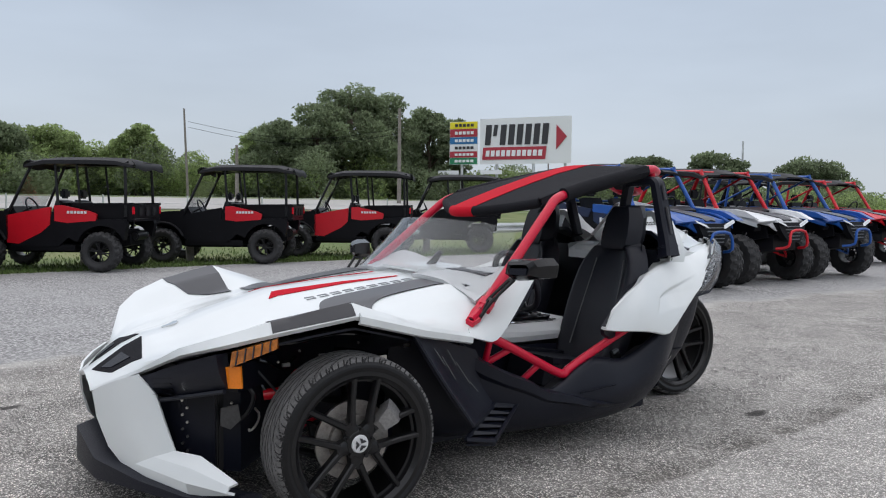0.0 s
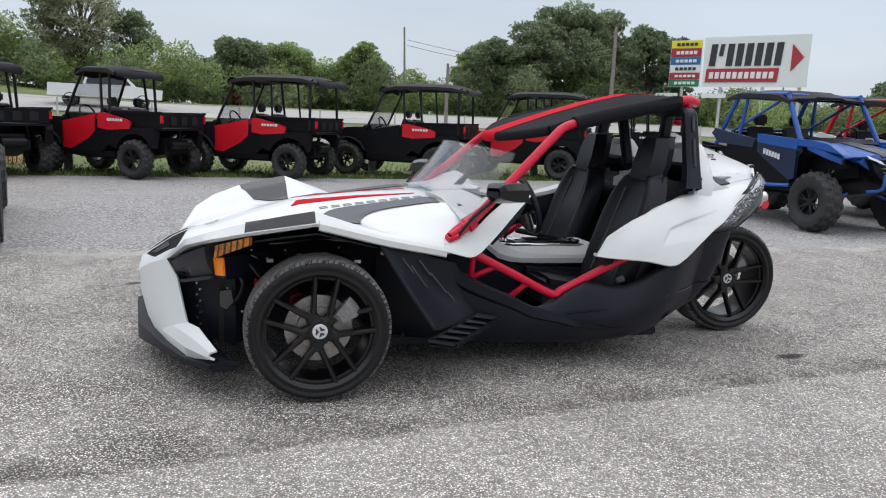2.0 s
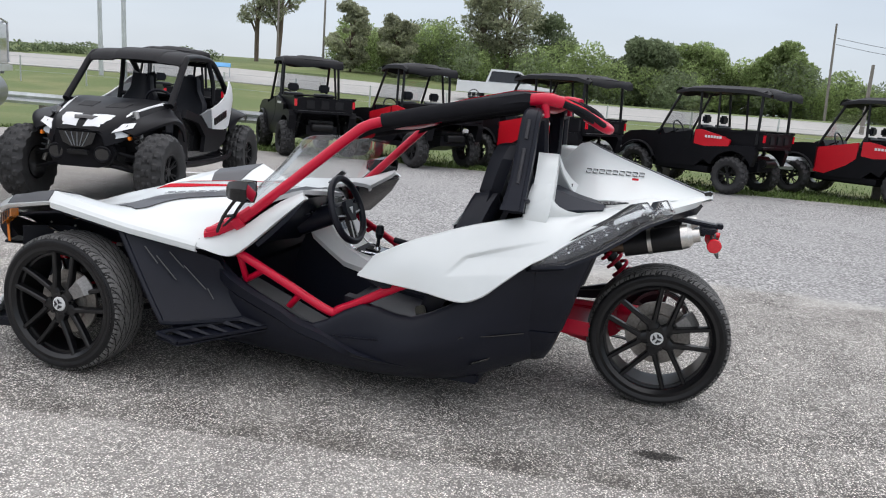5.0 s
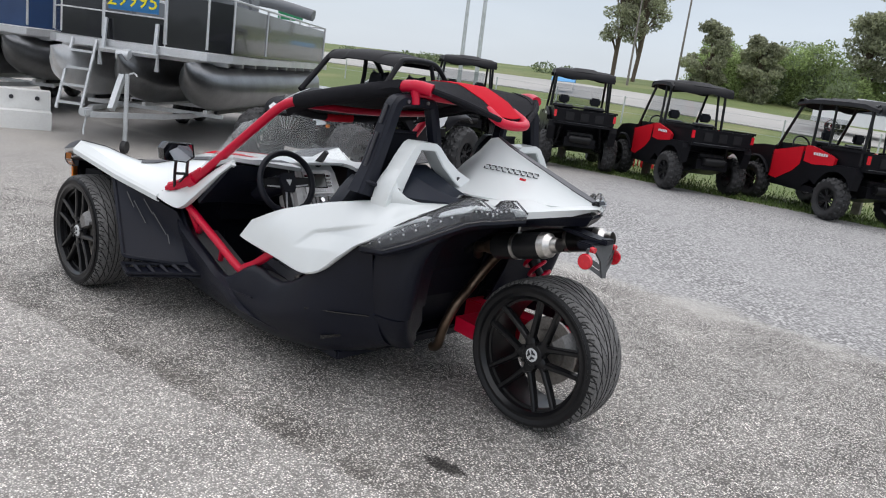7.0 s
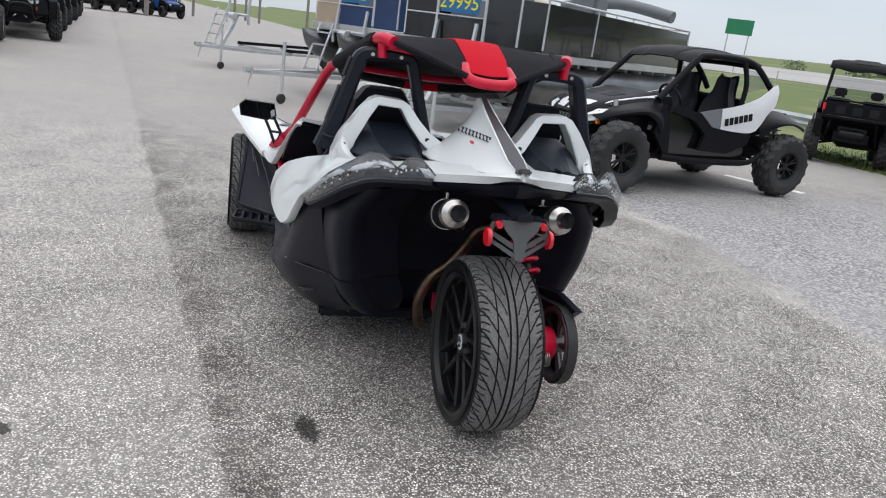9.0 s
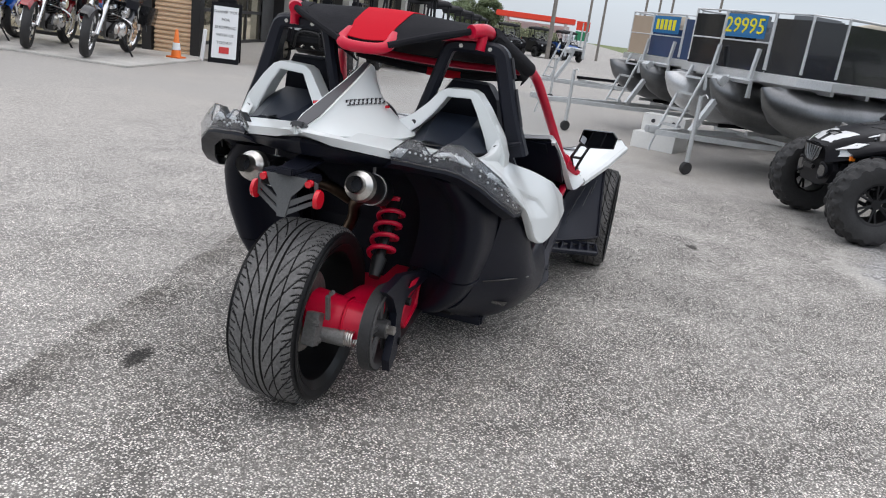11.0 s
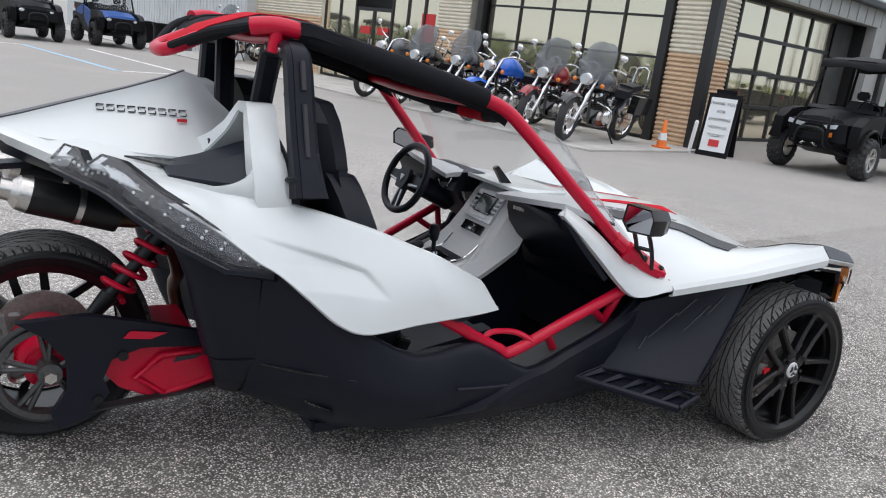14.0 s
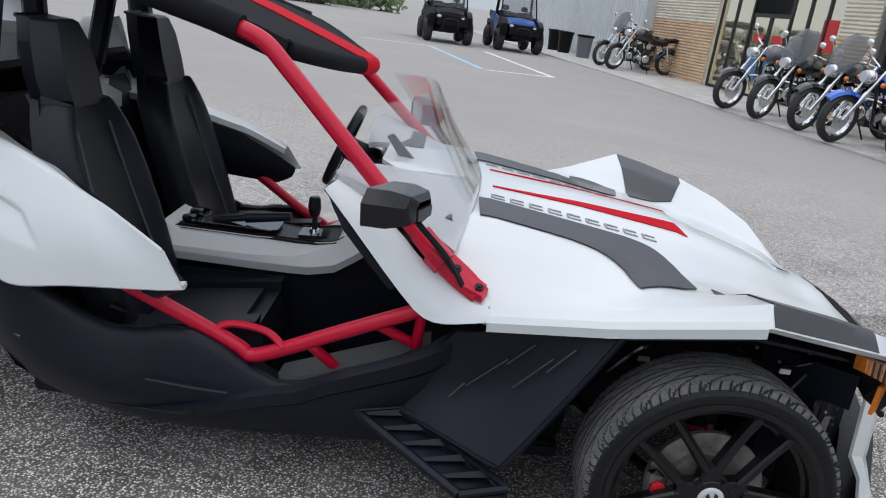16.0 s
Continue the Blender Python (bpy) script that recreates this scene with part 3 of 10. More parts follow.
front_wheel(1)
front_wheel(-1)
rw = part("rear_wheel", TYRE_R, None, CAR, "wide black rear road tyre on black split-spoke rim")
rw.matrix_local = pose(0, 0, 0.338, 0, 25, 0)
part("rim", RIM_R, None, rw)
hub_cap(rw, 0.092)
brake(rw, -0.02, 0.155, None, -1)

CORE = (1.45, 0, 0.42)

# -- front body: one hood with two wheel arches, drawn as cross-sections from centre line to outer edge --
HX = (1.93, 2.06, 2.36, 2.69, 2.98, 3.14, 3.24, 3.33, 3.482)
HY = ((0, .1, .27, .50, .60, .66, .71, .745), (0, .1, .27, .51, .62, .69, .76, .795), (0, .1, .25, .50, .62, .73, .83, .89), (0, .09, .22, .48, .62, .80, .945, .987),
      (0, .09, .22, .44, .58, .74, .885, .925), (0, .085, .2, .40, .54, .68, .79, .83), (0, .08, .18, .33, .46, .56, .64, .665), (0, .075, .15, .24, .29, .325, .35, .36), (0, .04, .07, .11, .14, .16, .175, .185))
HZ = ((.862, .859, .851, .845, .80, .745, .69, .655), (.858, .855, .848, .842, .795, .735, .68, .645), (.842, .836, .812, .80, .765, .735, .735, .712), (.808, .802, .772, .735, .74, .815, .848, .803),
      (.725, .72, .695, .668, .685, .76, .79, .752), (.665, .66, .64, .628, .645, .70, .735, .708), (.642, .638, .620, .606, .616, .652, .680, .658), (.600, .596, .584, .570, .566, .560, .556, .545), (.500, .496, .488, .480, .474, .468, .462, .454))


def hood_point(x, c):
    """A point of the hood at station x and section place c (0 centre line to 7 outer edge)."""
    c0 = min(int(c), 6)
    f = c - c0
    ys = [interp(x, HX, [r[k] for r in HY]) for k in (c0, c0 + 1)]
    zs = [interp(x, HX, [r[k] for r in HZ]) for k in (c0, c0 + 1)]
    return Vector((x, ys[0] + (ys[1] - ys[0]) * f, zs[0] + (zs[1] - zs[0]) * f))


def hood_z(x, y):
    """Height of the hood over a place in plan."""
    ys = [interp(x, HX, [r[k] for r in HY]) for k in range(8)]
    zs = [interp(x, HX, [r[k] for r in HZ]) for k in range(8)]
    return interp(abs(y), ys, zs)


def hood_patch(bm, corners, s, nx, ny, lift, thick=0.003):
    """A decal on the hood: the four corners in plan, (x, y), front inner, front outer, back outer, back inner."""
    rows = []
    for i in range(nx + 1):
        row = []
        for j in range(ny + 1):
            a = Vector(corners[0]).lerp(Vector(corners[1]), j / ny)
            b = Vector(corners[3]).lerp(Vector(corners[2]), j / ny)
            p = a.lerp(b, i / nx)
            row.append((p.x, p.y * s, hood_z(p.x, p.y) + lift))
        rows.append(row)
    sheet(bm, rows, thick, 1, CORE)
    return bm


def front_body():
    xs = [x for a, b in zip(HX, HX[1:]) for x in np.linspace(a, b, 5)[:-1]] + [HX[-1]]
    bm = BM()
    rows = []
    for x in xs:
        half = [hood_point(x, c) for c in np.linspace(0, 7, 29)]
        rows.append([(p.x, -p.y, p.z) for p in half[:0:-1]] + [tuple(p) for p in half])
    sheet(bm, rows, 0.022, 1, CORE)
    hood = part("hood", bm, M["white"], CAR, "pearl white hood and wheel arches", 24)
    for s in (1, -1):
        # turned-down outer flange of each arch
        bm = BM()
        rows = []
        for x in np.linspace(2.062, 2.68, 14):
            p = hood_point(x, 7)
            rows.append([(p.x, s * (p.y - 0.008), p.z + 0.012), (p.x, s * (p.y + 0.003), p.z + 0.001), (p.x, s * (p.y + 0.001), p.z - 0.018), (p.x, s * (p.y - 0.012), p.z - 0.022)])
        sheet(bm, rows, -0.008 * s)
        part("arch_flange", bm, M["white"], CAR)
        line = [hood_point(2.062, c) + Vector((0, .003, .002)) for c in (7, 6.7, 6.4, 6.1)]
        part("panel_gap", tube(BM(), mirrored(line, s), .0016, 5, 1), M["ink"], hood)
        # charcoal and red decals
        bm = hood_patch(BM(), ((2.97, .80), (2.985, .922), (2.695, .985), (2.695, .80)), s, 12, 8, 0.005)
        hood_patch(bm, ((2.90, .64), (2.97, .801), (2.695, .801), (2.695, .56)), s, 10, 8, 0.005)
        part("arch_decal", bm, M["charcoal"], hood, "charcoal decal over the wheel arch")
        inner = curve_points([(2.02, .305, 0), (2.34, .318, 0), (2.535, .332, 0), (2.61, .44, 0), (2.64, .60, 0)], 6)
        outer = curve_points([(2.02, .495, 0), (2.25, .50, 0), (2.375, .525, 0), (2.435, .59, 0), (2.455, .70, 0)], 6)
        rows = [[(lambda q: (q.x, s * q.y, hood_z(q.x, q.y) + .006))(p.lerp(q, k / 10)) for k in range(11)] for p, q in zip(inner, outer)]
        bm = sheet(BM(), rows, 0.003, 1, CORE)
        part("hood_stripe", bm, M["charcoal"], hood, "charcoal hood stripe")
        bm = hood_patch(BM(), ((2.70, .085), (2.735, .150), (2.07, .139), (2.07, .129)), s, 16, 3, 0.004)
        part("hood_flash", bm, M["redcloth"], hood, "red hood flash")
        # a row of plain bars for the model name
        for k in range(9):
            x0 = 2.06 + k * 0.062
            bm = hood_patch(BM(), ((x0, .236), (x0, .242), (x0 + 0.044, .242), (x0 + 0.044, .236)), s, 1, 1, 0.004)
            hood_patch(bm, ((x0, .268), (x0, .274), (x0 + 0.044, .274), (x0 + 0.044, .268)), s, 1, 1, 0.004)
            hood_patch(bm, ((x0, .242), (x0, .268), (x0 + 0.007, .268), (x0 + 0.007, .242)), s, 1, 1, 0.004)
            part("name_bar", bm, M["inkgrey"], hood)
        # dark recess either side of the beak
        bm = hood_patch(BM(), ((3.458, .05), (3.405, .205), (3.30, .268), (3.258, .032)), s, 8, 5, 0.003)
        recess = part("nose_inlet", bm, M["cloth"], hood, "dark nose inlet")
        bm = hood_patch(BM(), ((3.43, .10), (3.40, .165), (3.335, .20), (3.35, .10)), s, 4, 3, 0.008, 0.01)
        part("inlet_blade", bm, M["plastic"], recess)
    bm = hood_patch(BM(), ((3.10, -.012), (3.11, .03), (3.17, .004), (3.165, -.012)), 1, 3, 3, 0.006, 0.006)
    hood_patch(bm, ((3.10, -.012), (3.11, .03), (3.17, .004), (3.165, -.012)), -1, 3, 3, 0.006, 0.006)
    part("nose_badge", bm, M["chrome"], hood, "small chrome nose badge")


front_body()


def nose_panels():
    for s in (1, -1):
        # white fang: from beside the inlet down and out to the lip tip
        bm = BM()
        inner = ((3.468, .205, .458), (3.458, .240, .36), (3.425, .295, .255), (3.375, .38, .182), (3.222, .73, .163), (3.108, .88, .196))
        outer = ((3.335, .392, .547), (3.280, .455, .476), (3.256, .505, .37), (3.232, .555, .272), (3.176, .71, .286), (3.098, .884, .226))
        rows = [mirrored([Vector(a).lerp(Vector(b), t) + Vector((0.03 * math.sin(math.pi * t), 0, 0)) for t in (0, 0.35, 0.7, 1)], s) for a, b in zip(inner, outer)]
        sheet(bm, rows if s < 0 else [r[::-1] for r in rows], 0.010)
        fang = part("nose_fang", bm, M["white"], CAR, "white lower nose panel", 20)
        part("fang_seam", tube(BM(), mirrored([(3.463, .215, .427), (3.435, .262, .436), (3.36, .35, .452), (3.284, .454, .474)], s), .0016, 5, 3), M["ink"], fang)
        # lamp housing
        bm = BM()
        top = ((3.325, .365, .528), (3.235, .60, .612), (3.15, .80, .675))
        low = ((3.27, .43, .46), (3.225, .56, .485), (3.11, .80, .545))
        rows = [mirrored([a, tuple(Vector(a).lerp(Vector(b), 0.5) + Vector((0.012, 0.012, 0))), b], s) for a, b in zip(top, low)]
        sheet(bm, rows if s < 0 else [r[::-1] for r in rows], 0.05, 3)
        lamp = part("headlamp", bm, M["plastic"], CAR, "gloss black headlamp housing with amber signal")
        bm = ball(BM(), (3.21, s * .605, .545), 0.034, 16, (0.5, 1, 1))
        part("projector", bm, M["lens"], lamp)
        for k in range(4):
            z = 0.545 - k * 0.02
            bm = slab(BM(), mirrored([(3.29, .43, z - .01), (3.245, .555, z + .012), (3.235, .555, z + .004), (3.27, .43, z - .018)], s), (0.012, 0.012 * s, 0))
            part("lamp_fin", bm, M["gloss"], lamp)
        bm = tube(BM(), mirrored([(3.34, .375, .52), (3.285, .425, .455), (3.235, .56, .478), (3.12, .80, .54)], s), .009, 6, 3)
        part("lamp_rim", bm, M["plastic"], lamp)
        bm = BM()
        sheet(bm, [mirrored(r, s) for r in (((3.105, .842, .686), (2.965, .918, .735)), ((3.112, .835, .630), (2.968, .918, .698)))][::s], 0.03)
        sig = part("turn_signal", bm, M["amberdark"], lamp, "smoked amber turn signal")
        for k in range(5):
            f = .14 + .18 * k
            a, b = Vector((3.105, .842, .686)).lerp(Vector((2.965, .918, .735)), f), Vector((3.112, .835, .630)).lerp(Vector((2.968, .918, .698)), f)
            part("signal_rib", tube(BM(), mirrored([a + Vector((.004, .005, 0)), b + Vector((.004, .005, 0))], s), .003, 5, 1), M["ink"], sig)
        bm = BM()
        sheet(bm, [mirrored(r, s) for r in (((3.125, .785, .625), (3.075, .84, .632)), ((3.118, .785, .548), (3.07, .84, .552)))][::s], 0.01)
        part("side_reflector", bm, M["orange"], lamp, "orange side reflector")
    # chin splitter
    bm = BM()
    edge = ((3.50, 0), (3.47, .266), (3.35, .50), (3.24, .73), (3.122, .885), (3.03, .87), (3.12, .5), (3.14, 0))
    plan = list(edge) + [(x, -y) for x, y in edge[-2:0:-1]]
    slab(bm, [(x, y, 0.108 + .03 * abs(y)) for x, y in plan], (0, 0, 0.03))
    for s in (1, -1):
        rows = [[(x - .01, s * y, .108 + .03 * y), (x + .014, s * y, low), (x + .012, s * y, high), (x - .05, s * y, high + .02), (x - .11, s * y, high + .012)] for (x, y), low, high in zip(edge[:5], (.135, .13, .13, .14, .146), (.272, .205, .168, .162, .166))]
        sheet(bm, rows, 0.016, 1, (3.0, 0, .18))
    part("chin_splitter", bm, M["plastic"], CAR, "black plastic chin splitter", 30)
    # radiator and grille behind the fangs
    bm = box(BM(), (3.24, 0, 0.34), (0.06, 0.72, 0.30))
    rad = part("radiator", bm, M["satin"], CAR)
    for k in range(9):
        part("grille_bar", box(BM(), (3.285, 0, 0.215 + k * 0.03), (0.02, 0.68, 0.008)), M["plastic"], rad)


nose_panels()


def engine_bay():
    bm = BM()
    box(bm, (2.62, 0, 0.42), (1.05, 0.72, 0.42))
    box(bm, (2.30, 0, 0.62), (0.6, 0.9, 0.22))
    box(bm, (3.12, 0, 0.50), (0.16, 1.0, 0.16))
    part("engine_bay", bm, M["plastic"], CAR, "black engine bay and frame", 30, 0.012)
    for s in (1, -1):
        bm = slab(BM(), mirrored([(3.26, .42, .19), (3.02, .66, .19), (2.92, .60, .22), (2.92, .30, .22), (3.26, .28, .19)], s), (0, 0, 0.31))
        slab(bm, mirrored([(3.20, .44, .50), (3.06, .76, .52), (2.86, .62, .52), (2.86, .30, .50)], s), (0, 0, 0.10))
        shroud = part("bay_shroud", bm, M["plastic"], CAR, "black shroud beside the radiator", 30, 0.01)
        for k in range(10):
            t = 0.28 + 0.06 * (k % 2)
            x, y, z = 3.26 - 0.24 * t, .42 + .24 * t, .225 + .028 * k
            part("shroud_bolt", rod(BM(), (x - .004, s * (y - .004), z), (x + .004, s * (y + .005), z), .0055, seg=8), M["steel"], shroud)
    for s in (1, -1):
        bm = BM()
        for z, x0, x1 in ((0.24, 2.42, 2.92), (0.46, 2.5, 2.84)):
            tube(bm, ((x0, s * 0.34, z), (2.67, s * 0.80, z - 0.01), (x1, s * 0.34, z)), 0.016, 8, 5)
        part("suspension_arm", bm, M["satin"], CAR)
        bm = rod(BM(), (2.72, s * 0.66, 0.28), (2.72, s * 0.42, 0.66), 0.022, seg=12)
        sh = part("front_damper", bm, M["satin"], CAR)
        coil = [(2.72 + 0.045 * math.cos(t), s * (0.64 - 0.2 * t / 31) + 0.03 * math.sin(t), 0.32 + 0.30 * t / 31 + 0.02 * math.sin(t)) for t in np.linspace(0, 31, 80)]
        part("coil_spring", tube(BM(), coil, 0.008, 6, 1), M["red"], sh, "red coil spring")
        bm = BM()
        tube(bm, ((2.85, s * 0.38, 0.60), (2.95, s * 0.62, 0.56), (2.86, s * 0.70, 0.40), (2.74, s * 0.78, 0.36)), 0.007, 6)
        part("brake_hose", bm, M["gloss"], CAR)
        # inner arch liner: front support plate with bolts, harness clips
        bm = box(BM(), (3.08, s * 0.50, 0.40), (0.03, 0.22, 0.42))
        plate = part("support_plate", bm, M["satin"], CAR, "", 38, 0.006)
        for k in range(6):
            part("bolt", rod(BM(), (3.06, s * (0.54 + 0.02 * (k % 2)), 0.25 + k * 0.055), (3.056, s * (0.55 + 0.02 * (k % 2)) + s * 0.012, 0.25 + k * 0.055), 0.007, seg=8), M["steel"], plate)
        for k in range(5):
            part("harness_clip", box(BM(), (2.35 + k * 0.13, s * (0.74 + 0.04 * (k % 2)), 0.63 - 0.03 * (k % 3)), (0.03, 0.012, 0.014)), M["steel"], CAR)
        # looms, hoses and clips seen through the open arch
        for k, (run, r, mat) in enumerate(((((3.06, .60, .60), (2.96, .70, .62), (2.86, .66, .57), (2.78, .60, .60)), .006, "gloss"), (((3.05, .66, .56), (2.99, .72, .50), (3.01, .70, .42), (3.05, .66, .38)), .008, "satin"), (((3.0, .58, .45), (2.94, .63, .40), (2.97, .64, .34), (3.03, .60, .33)), .005, "steel"),
                                              (((2.92, .64, .66), (2.80, .72, .68), (2.66, .74, .70), (2.5, .70, .68)), .007, "gloss"), (((2.98, .68, .60), (2.90, .70, .50), (2.86, .68, .46)), .005, "ink"), (((2.62, .62, .62), (2.50, .70, .60), (2.42, .68, .50)), .008, "gloss"))):
            part("bay_hose", tube(BM(), mirrored(run, s), r, 7, 4), M[mat], CAR)
        for x, y, z in ((3.03, .69, .60), (3.02, .70, .53), (3.055, .665, .46), (3.05, .67, .41), (2.95, .69, .64), (2.88, .68, .60), (2.80, .70, .64), (2.99, .67, .35), (2.56, .72, .655), (2.74, .73, .69), (2.93, .65, .53)):
            part("clip_bolt", ball(BM(), (x, s * y, z), .006, 8), M["steel"], CAR)
        part("bay_bracket", slab(BM(), mirrored([(3.09, .64, .44), (3.04, .69, .46), (3.03, .69, .40), (3.06, .66, .36), (3.09, .63, .37)], s), (0, .006 * s, 0)), M["pulley"], CAR, "grey alloy bracket", 30, .002)
        part("bay_reservoir", rod(BM(), (2.93, s * .66, .475), (2.85, s * .69, .485), .022, seg=14), M["redlens"], CAR, "small red reservoir")
        bm = BM()
        rows = [[(x, s * 0.44, 0.30 + 0.1 * (x > 2.5)), (x, s * 0.50, 0.52), (x, s * 0.70, hood_z(x, 0.7) - 0.06), (x, s * (interp(x, HX, [r[7] for r in HY]) - 0.05), interp(x, HX, [r[7] for r in HZ]) - 0.045)] for x in np.linspace(2.28, 3.08, 7)]
        sheet(bm, rows, 0.008 * s)
        part("arch_liner", bm, M["plastic"], CAR)


engine_bay()

# -- tub: black side pods, floor, scoops --
TX = (2.36, 2.1, 1.92, 1.7, 1.52, 1.28, 1.05, 0.82, 0.68, 0.54)
T_LOW = (0.46, 0.52, 0.55, 0.57, 0.58, 0.6, 0.59, 0.54, 0.47, 0.44)
T_ZB = (0.16, 0.145, 0.135, 0.125, 0.12, 0.12, 0.125, 0.15, 0.195, 0.26)
T_MID = (0.56, 0.64, 0.675, 0.69, 0.705, 0.735, 0.74, 0.71, 0.635, 0.545)
T_ZM = (0.3, 0.27, 0.25, 0.24, 0.24, 0.25, 0.28, 0.34, 0.39, 0.44)
T_TOP = (0.6, 0.66, 0.7, 0.7, 0.69, 0.695, 0.69, 0.7, 0.68, 0.61)
T_ZT = (0.66, 0.63, 0.505, 0.40, 0.335, 0.458, 0.437, 0.555, 0.66, 0.755)


def tub():
    for s in (1, -1):
        rows = []
        for i, x in enumerate(TX):
            low, mid, top = Vector((x, T_LOW[i], T_ZB[i])), Vector((x, T_MID[i], T_ZM[i])), Vector((x, T_TOP[i], T_ZT[i]))
            rows.append(mirrored([low - Vector((0, 0.12, 0)), low, low.lerp(mid, 0.5) + Vector((0, 0.015, -0.02)), mid, mid.lerp(top, 0.5) + Vector((0, 0.012, 0)), top, top - Vector((0, 0.035, 0.004))], s))
        bm = BM()
        sheet(bm, rows if s > 0 else [r[::-1] for r in rows], 0.022, 3)
        pod = part("side_pod", bm, M["plastic"], CAR, "matt black plastic side pod", 50)
        # swept sill lip, proud of the pod
        bm = BM()
        path = ((2.06, .74, .59), (1.977, .735, .505), (1.842, .73, .435), (1.681, .725, .37), (1.574, .72, .318), (1.435, .74, .287), (1.30, .755, .248), (1.144, .755, .218), (0.98, .75, .20))
        line = curve_points(path, 5)
        rows = []
        for i, p in enumerate(line):
            w = 0.036 * (1 - i / len(line)) + 0.010
            zs = [interp(p.x, TX[::-1], q[::-1]) for q in (T_ZB, T_ZM, T_ZT)]
            ys = [interp(p.x, TX[::-1], q[::-1]) for q in (T_LOW, T_MID, T_TOP)]
            y = [interp(p.z + dz, zs, ys) + 0.024 for dz in (w, w * 0.6, -w * 0.7, -w * 1.4)]
            rows.append([(p.x, s * (y[0] - 0.018), p.z + w), (p.x, s * (y[1] + 0.008), p.z + w * 0.6), (p.x, s * (y[2] + 0.006), p.z - w * 0.7), (p.x, s * (y[3] - 0.022), p.z - w * 1.4)])
        sheet(bm, rows if s < 0 else [r[::-1] for r in rows], 0.02)
        part("sill_lip", bm, M["plastic"], pod)
        # inner ledge behind the lip, under the red tubes
        bm = BM()
        rows = [mirrored([(x, y, z), (x, y - 0.13, z - 0.035), (x, y - 0.16, z - 0.16)], s) for x, y, z in ((1.95, .70, .505), (1.75, .695, .415), (1.60, .69, .352), (1.52, .69, .325), (1.28, .695, .448), (1.05, .69, .427), (0.85, .69, .50))]
        sheet(bm, rows if s > 0 else [r[::-1] for r in rows], 0.015, 2)
        part("sill_ledge", bm, M["satin"], pod)
        # grey floor shelf showing between tube and sill
        bm = slab(BM(), mirrored([(1.93, .665, .478), (1.50, .655, .305), (1.50, .50, .29), (1.93, .50, .46)], s), (0, 0, .012))
        part("sill_shelf", bm, M["shelfgrey"], pod, "grey floor shelf", 30, .003)
        # crease on the flank
        bm = BM()
        tube(bm, ((1.395, s * .742, .314), (1.3, s * .752, .322), (1.177, s * .757, .333)), 0.006, 6, 5, squash=0.5)
        part("flank_crease", bm, M["plastic"], pod)
        # panel seam low on the flank
        seam = []
        for x, z in ((0.57, .405), (0.68, .40), (0.82, .39), (0.835, .30), (0.85, .19)):
            zs = [interp(x, TX[::-1], q[::-1]) for q in (T_ZB, T_ZM, T_ZT)]
            ys = [interp(x, TX[::-1], q[::-1]) for q in (T_LOW, T_MID, T_TOP)]
            seam.append((x, s * (interp(z, zs, ys) + .010), z))
        part("pod_seam", tube(BM(), seam, .004, 6, 1), M["gloss"], pod)
        # rear vent slot
        bm = slab(BM(), mirrored([(0.80, .615, .225), (0.69, .555, .265), (0.69, .572, .285), (0.77, .645, .265)], s), (0, 0.010 * s, 0))
        part("pod_vent", bm, M["gloss"], pod)
        # front air scoop: hollow panel behind the wheel
        bm = BM()
        top = ((2.395, .885, .70), (2.20, .80, .64), (1.99, .72, .575))
        mid = ((2.27, .905, .50), (2.10, .76, .45), (1.90, .68, .42))
        low = ((2.14, .925, .315), (2.02, .82, .305), (1.86, .69, .305))
        rows = [mirrored(r, s) for r in (top, mid, low)]
        sheet(bm, rows if s > 0 else [r[::-1] for r in rows], 0.016, 4)
        scoop = part("air_scoop", bm, M["plastic"], CAR, "matt black air scoop behind the front wheel", 60)
        bm = BM()
        tube(bm, ((2.395, s * .885, .70), (2.27, s * .908, .50), (2.16, s * .93, .34), (2.13, s * .92, .308), (2.02, s * .82, .303), (1.86, s * .69, .305)), 0.012, 6, 4, squash=0.6)
        part("scoop_edge", bm, M["plastic"], scoop)
        for u0, v0, u1, v1 in ((.20, .12, .25, .30), (.28, .20, .36, .46), (.46, .10, .52, .28), (.54, .24, .64, .52), (.66, .50, .70, .66)):
            ends = []
            for u, v in ((u0, v0), (u1, v1)):
                edge_line = [Vector(q[0]).lerp(Vector(q[1]), u * 2) if u < .5 else Vector(q[1]).lerp(Vector(q[2]), u * 2 - 1) for q in (top, mid, low)]
                q = edge_line[0].lerp(edge_line[1], v * 2) if v < .5 else edge_line[1].lerp(edge_line[2], v * 2 - 1)
                ends.append(q + Vector((-.004, .008, 0)))
            part("scoop_slit", tube(BM(), mirrored(ends, s), .003, 5, 1, squash=.6), M["shelfgrey"], scoop)
        # louvred step
        bm = BM()
        front, back = Vector((2.045, .95, .236)), Vector((1.745, .695, .287))
        inner_f, inner_b = Vector((2.17, .925, .255)), Vector((1.865, .69, .312))
        tube(bm, mirrored([front, back], s), 0.013, 6, 1, squash=0.7)
        tube(bm, mirrored([front, inner_f], s), 0.011, 6, 1)
        tube(bm, mirrored([back, inner_b], s), 0.011, 6, 1)
        tube(bm, mirrored([inner_f, inner_b], s), 0.011, 6, 1)
        slab(bm, mirrored([front + Vector((0, 0, -.014)), back + Vector((0, 0, -.014)), inner_b + Vector((0, 0, -.02)), inner_f + Vector((0, 0, -.02))], s), (0, 0, -0.006))
        step = part("louvred_step", bm, M["plastic"], CAR, "black louvred step behind the wheel")
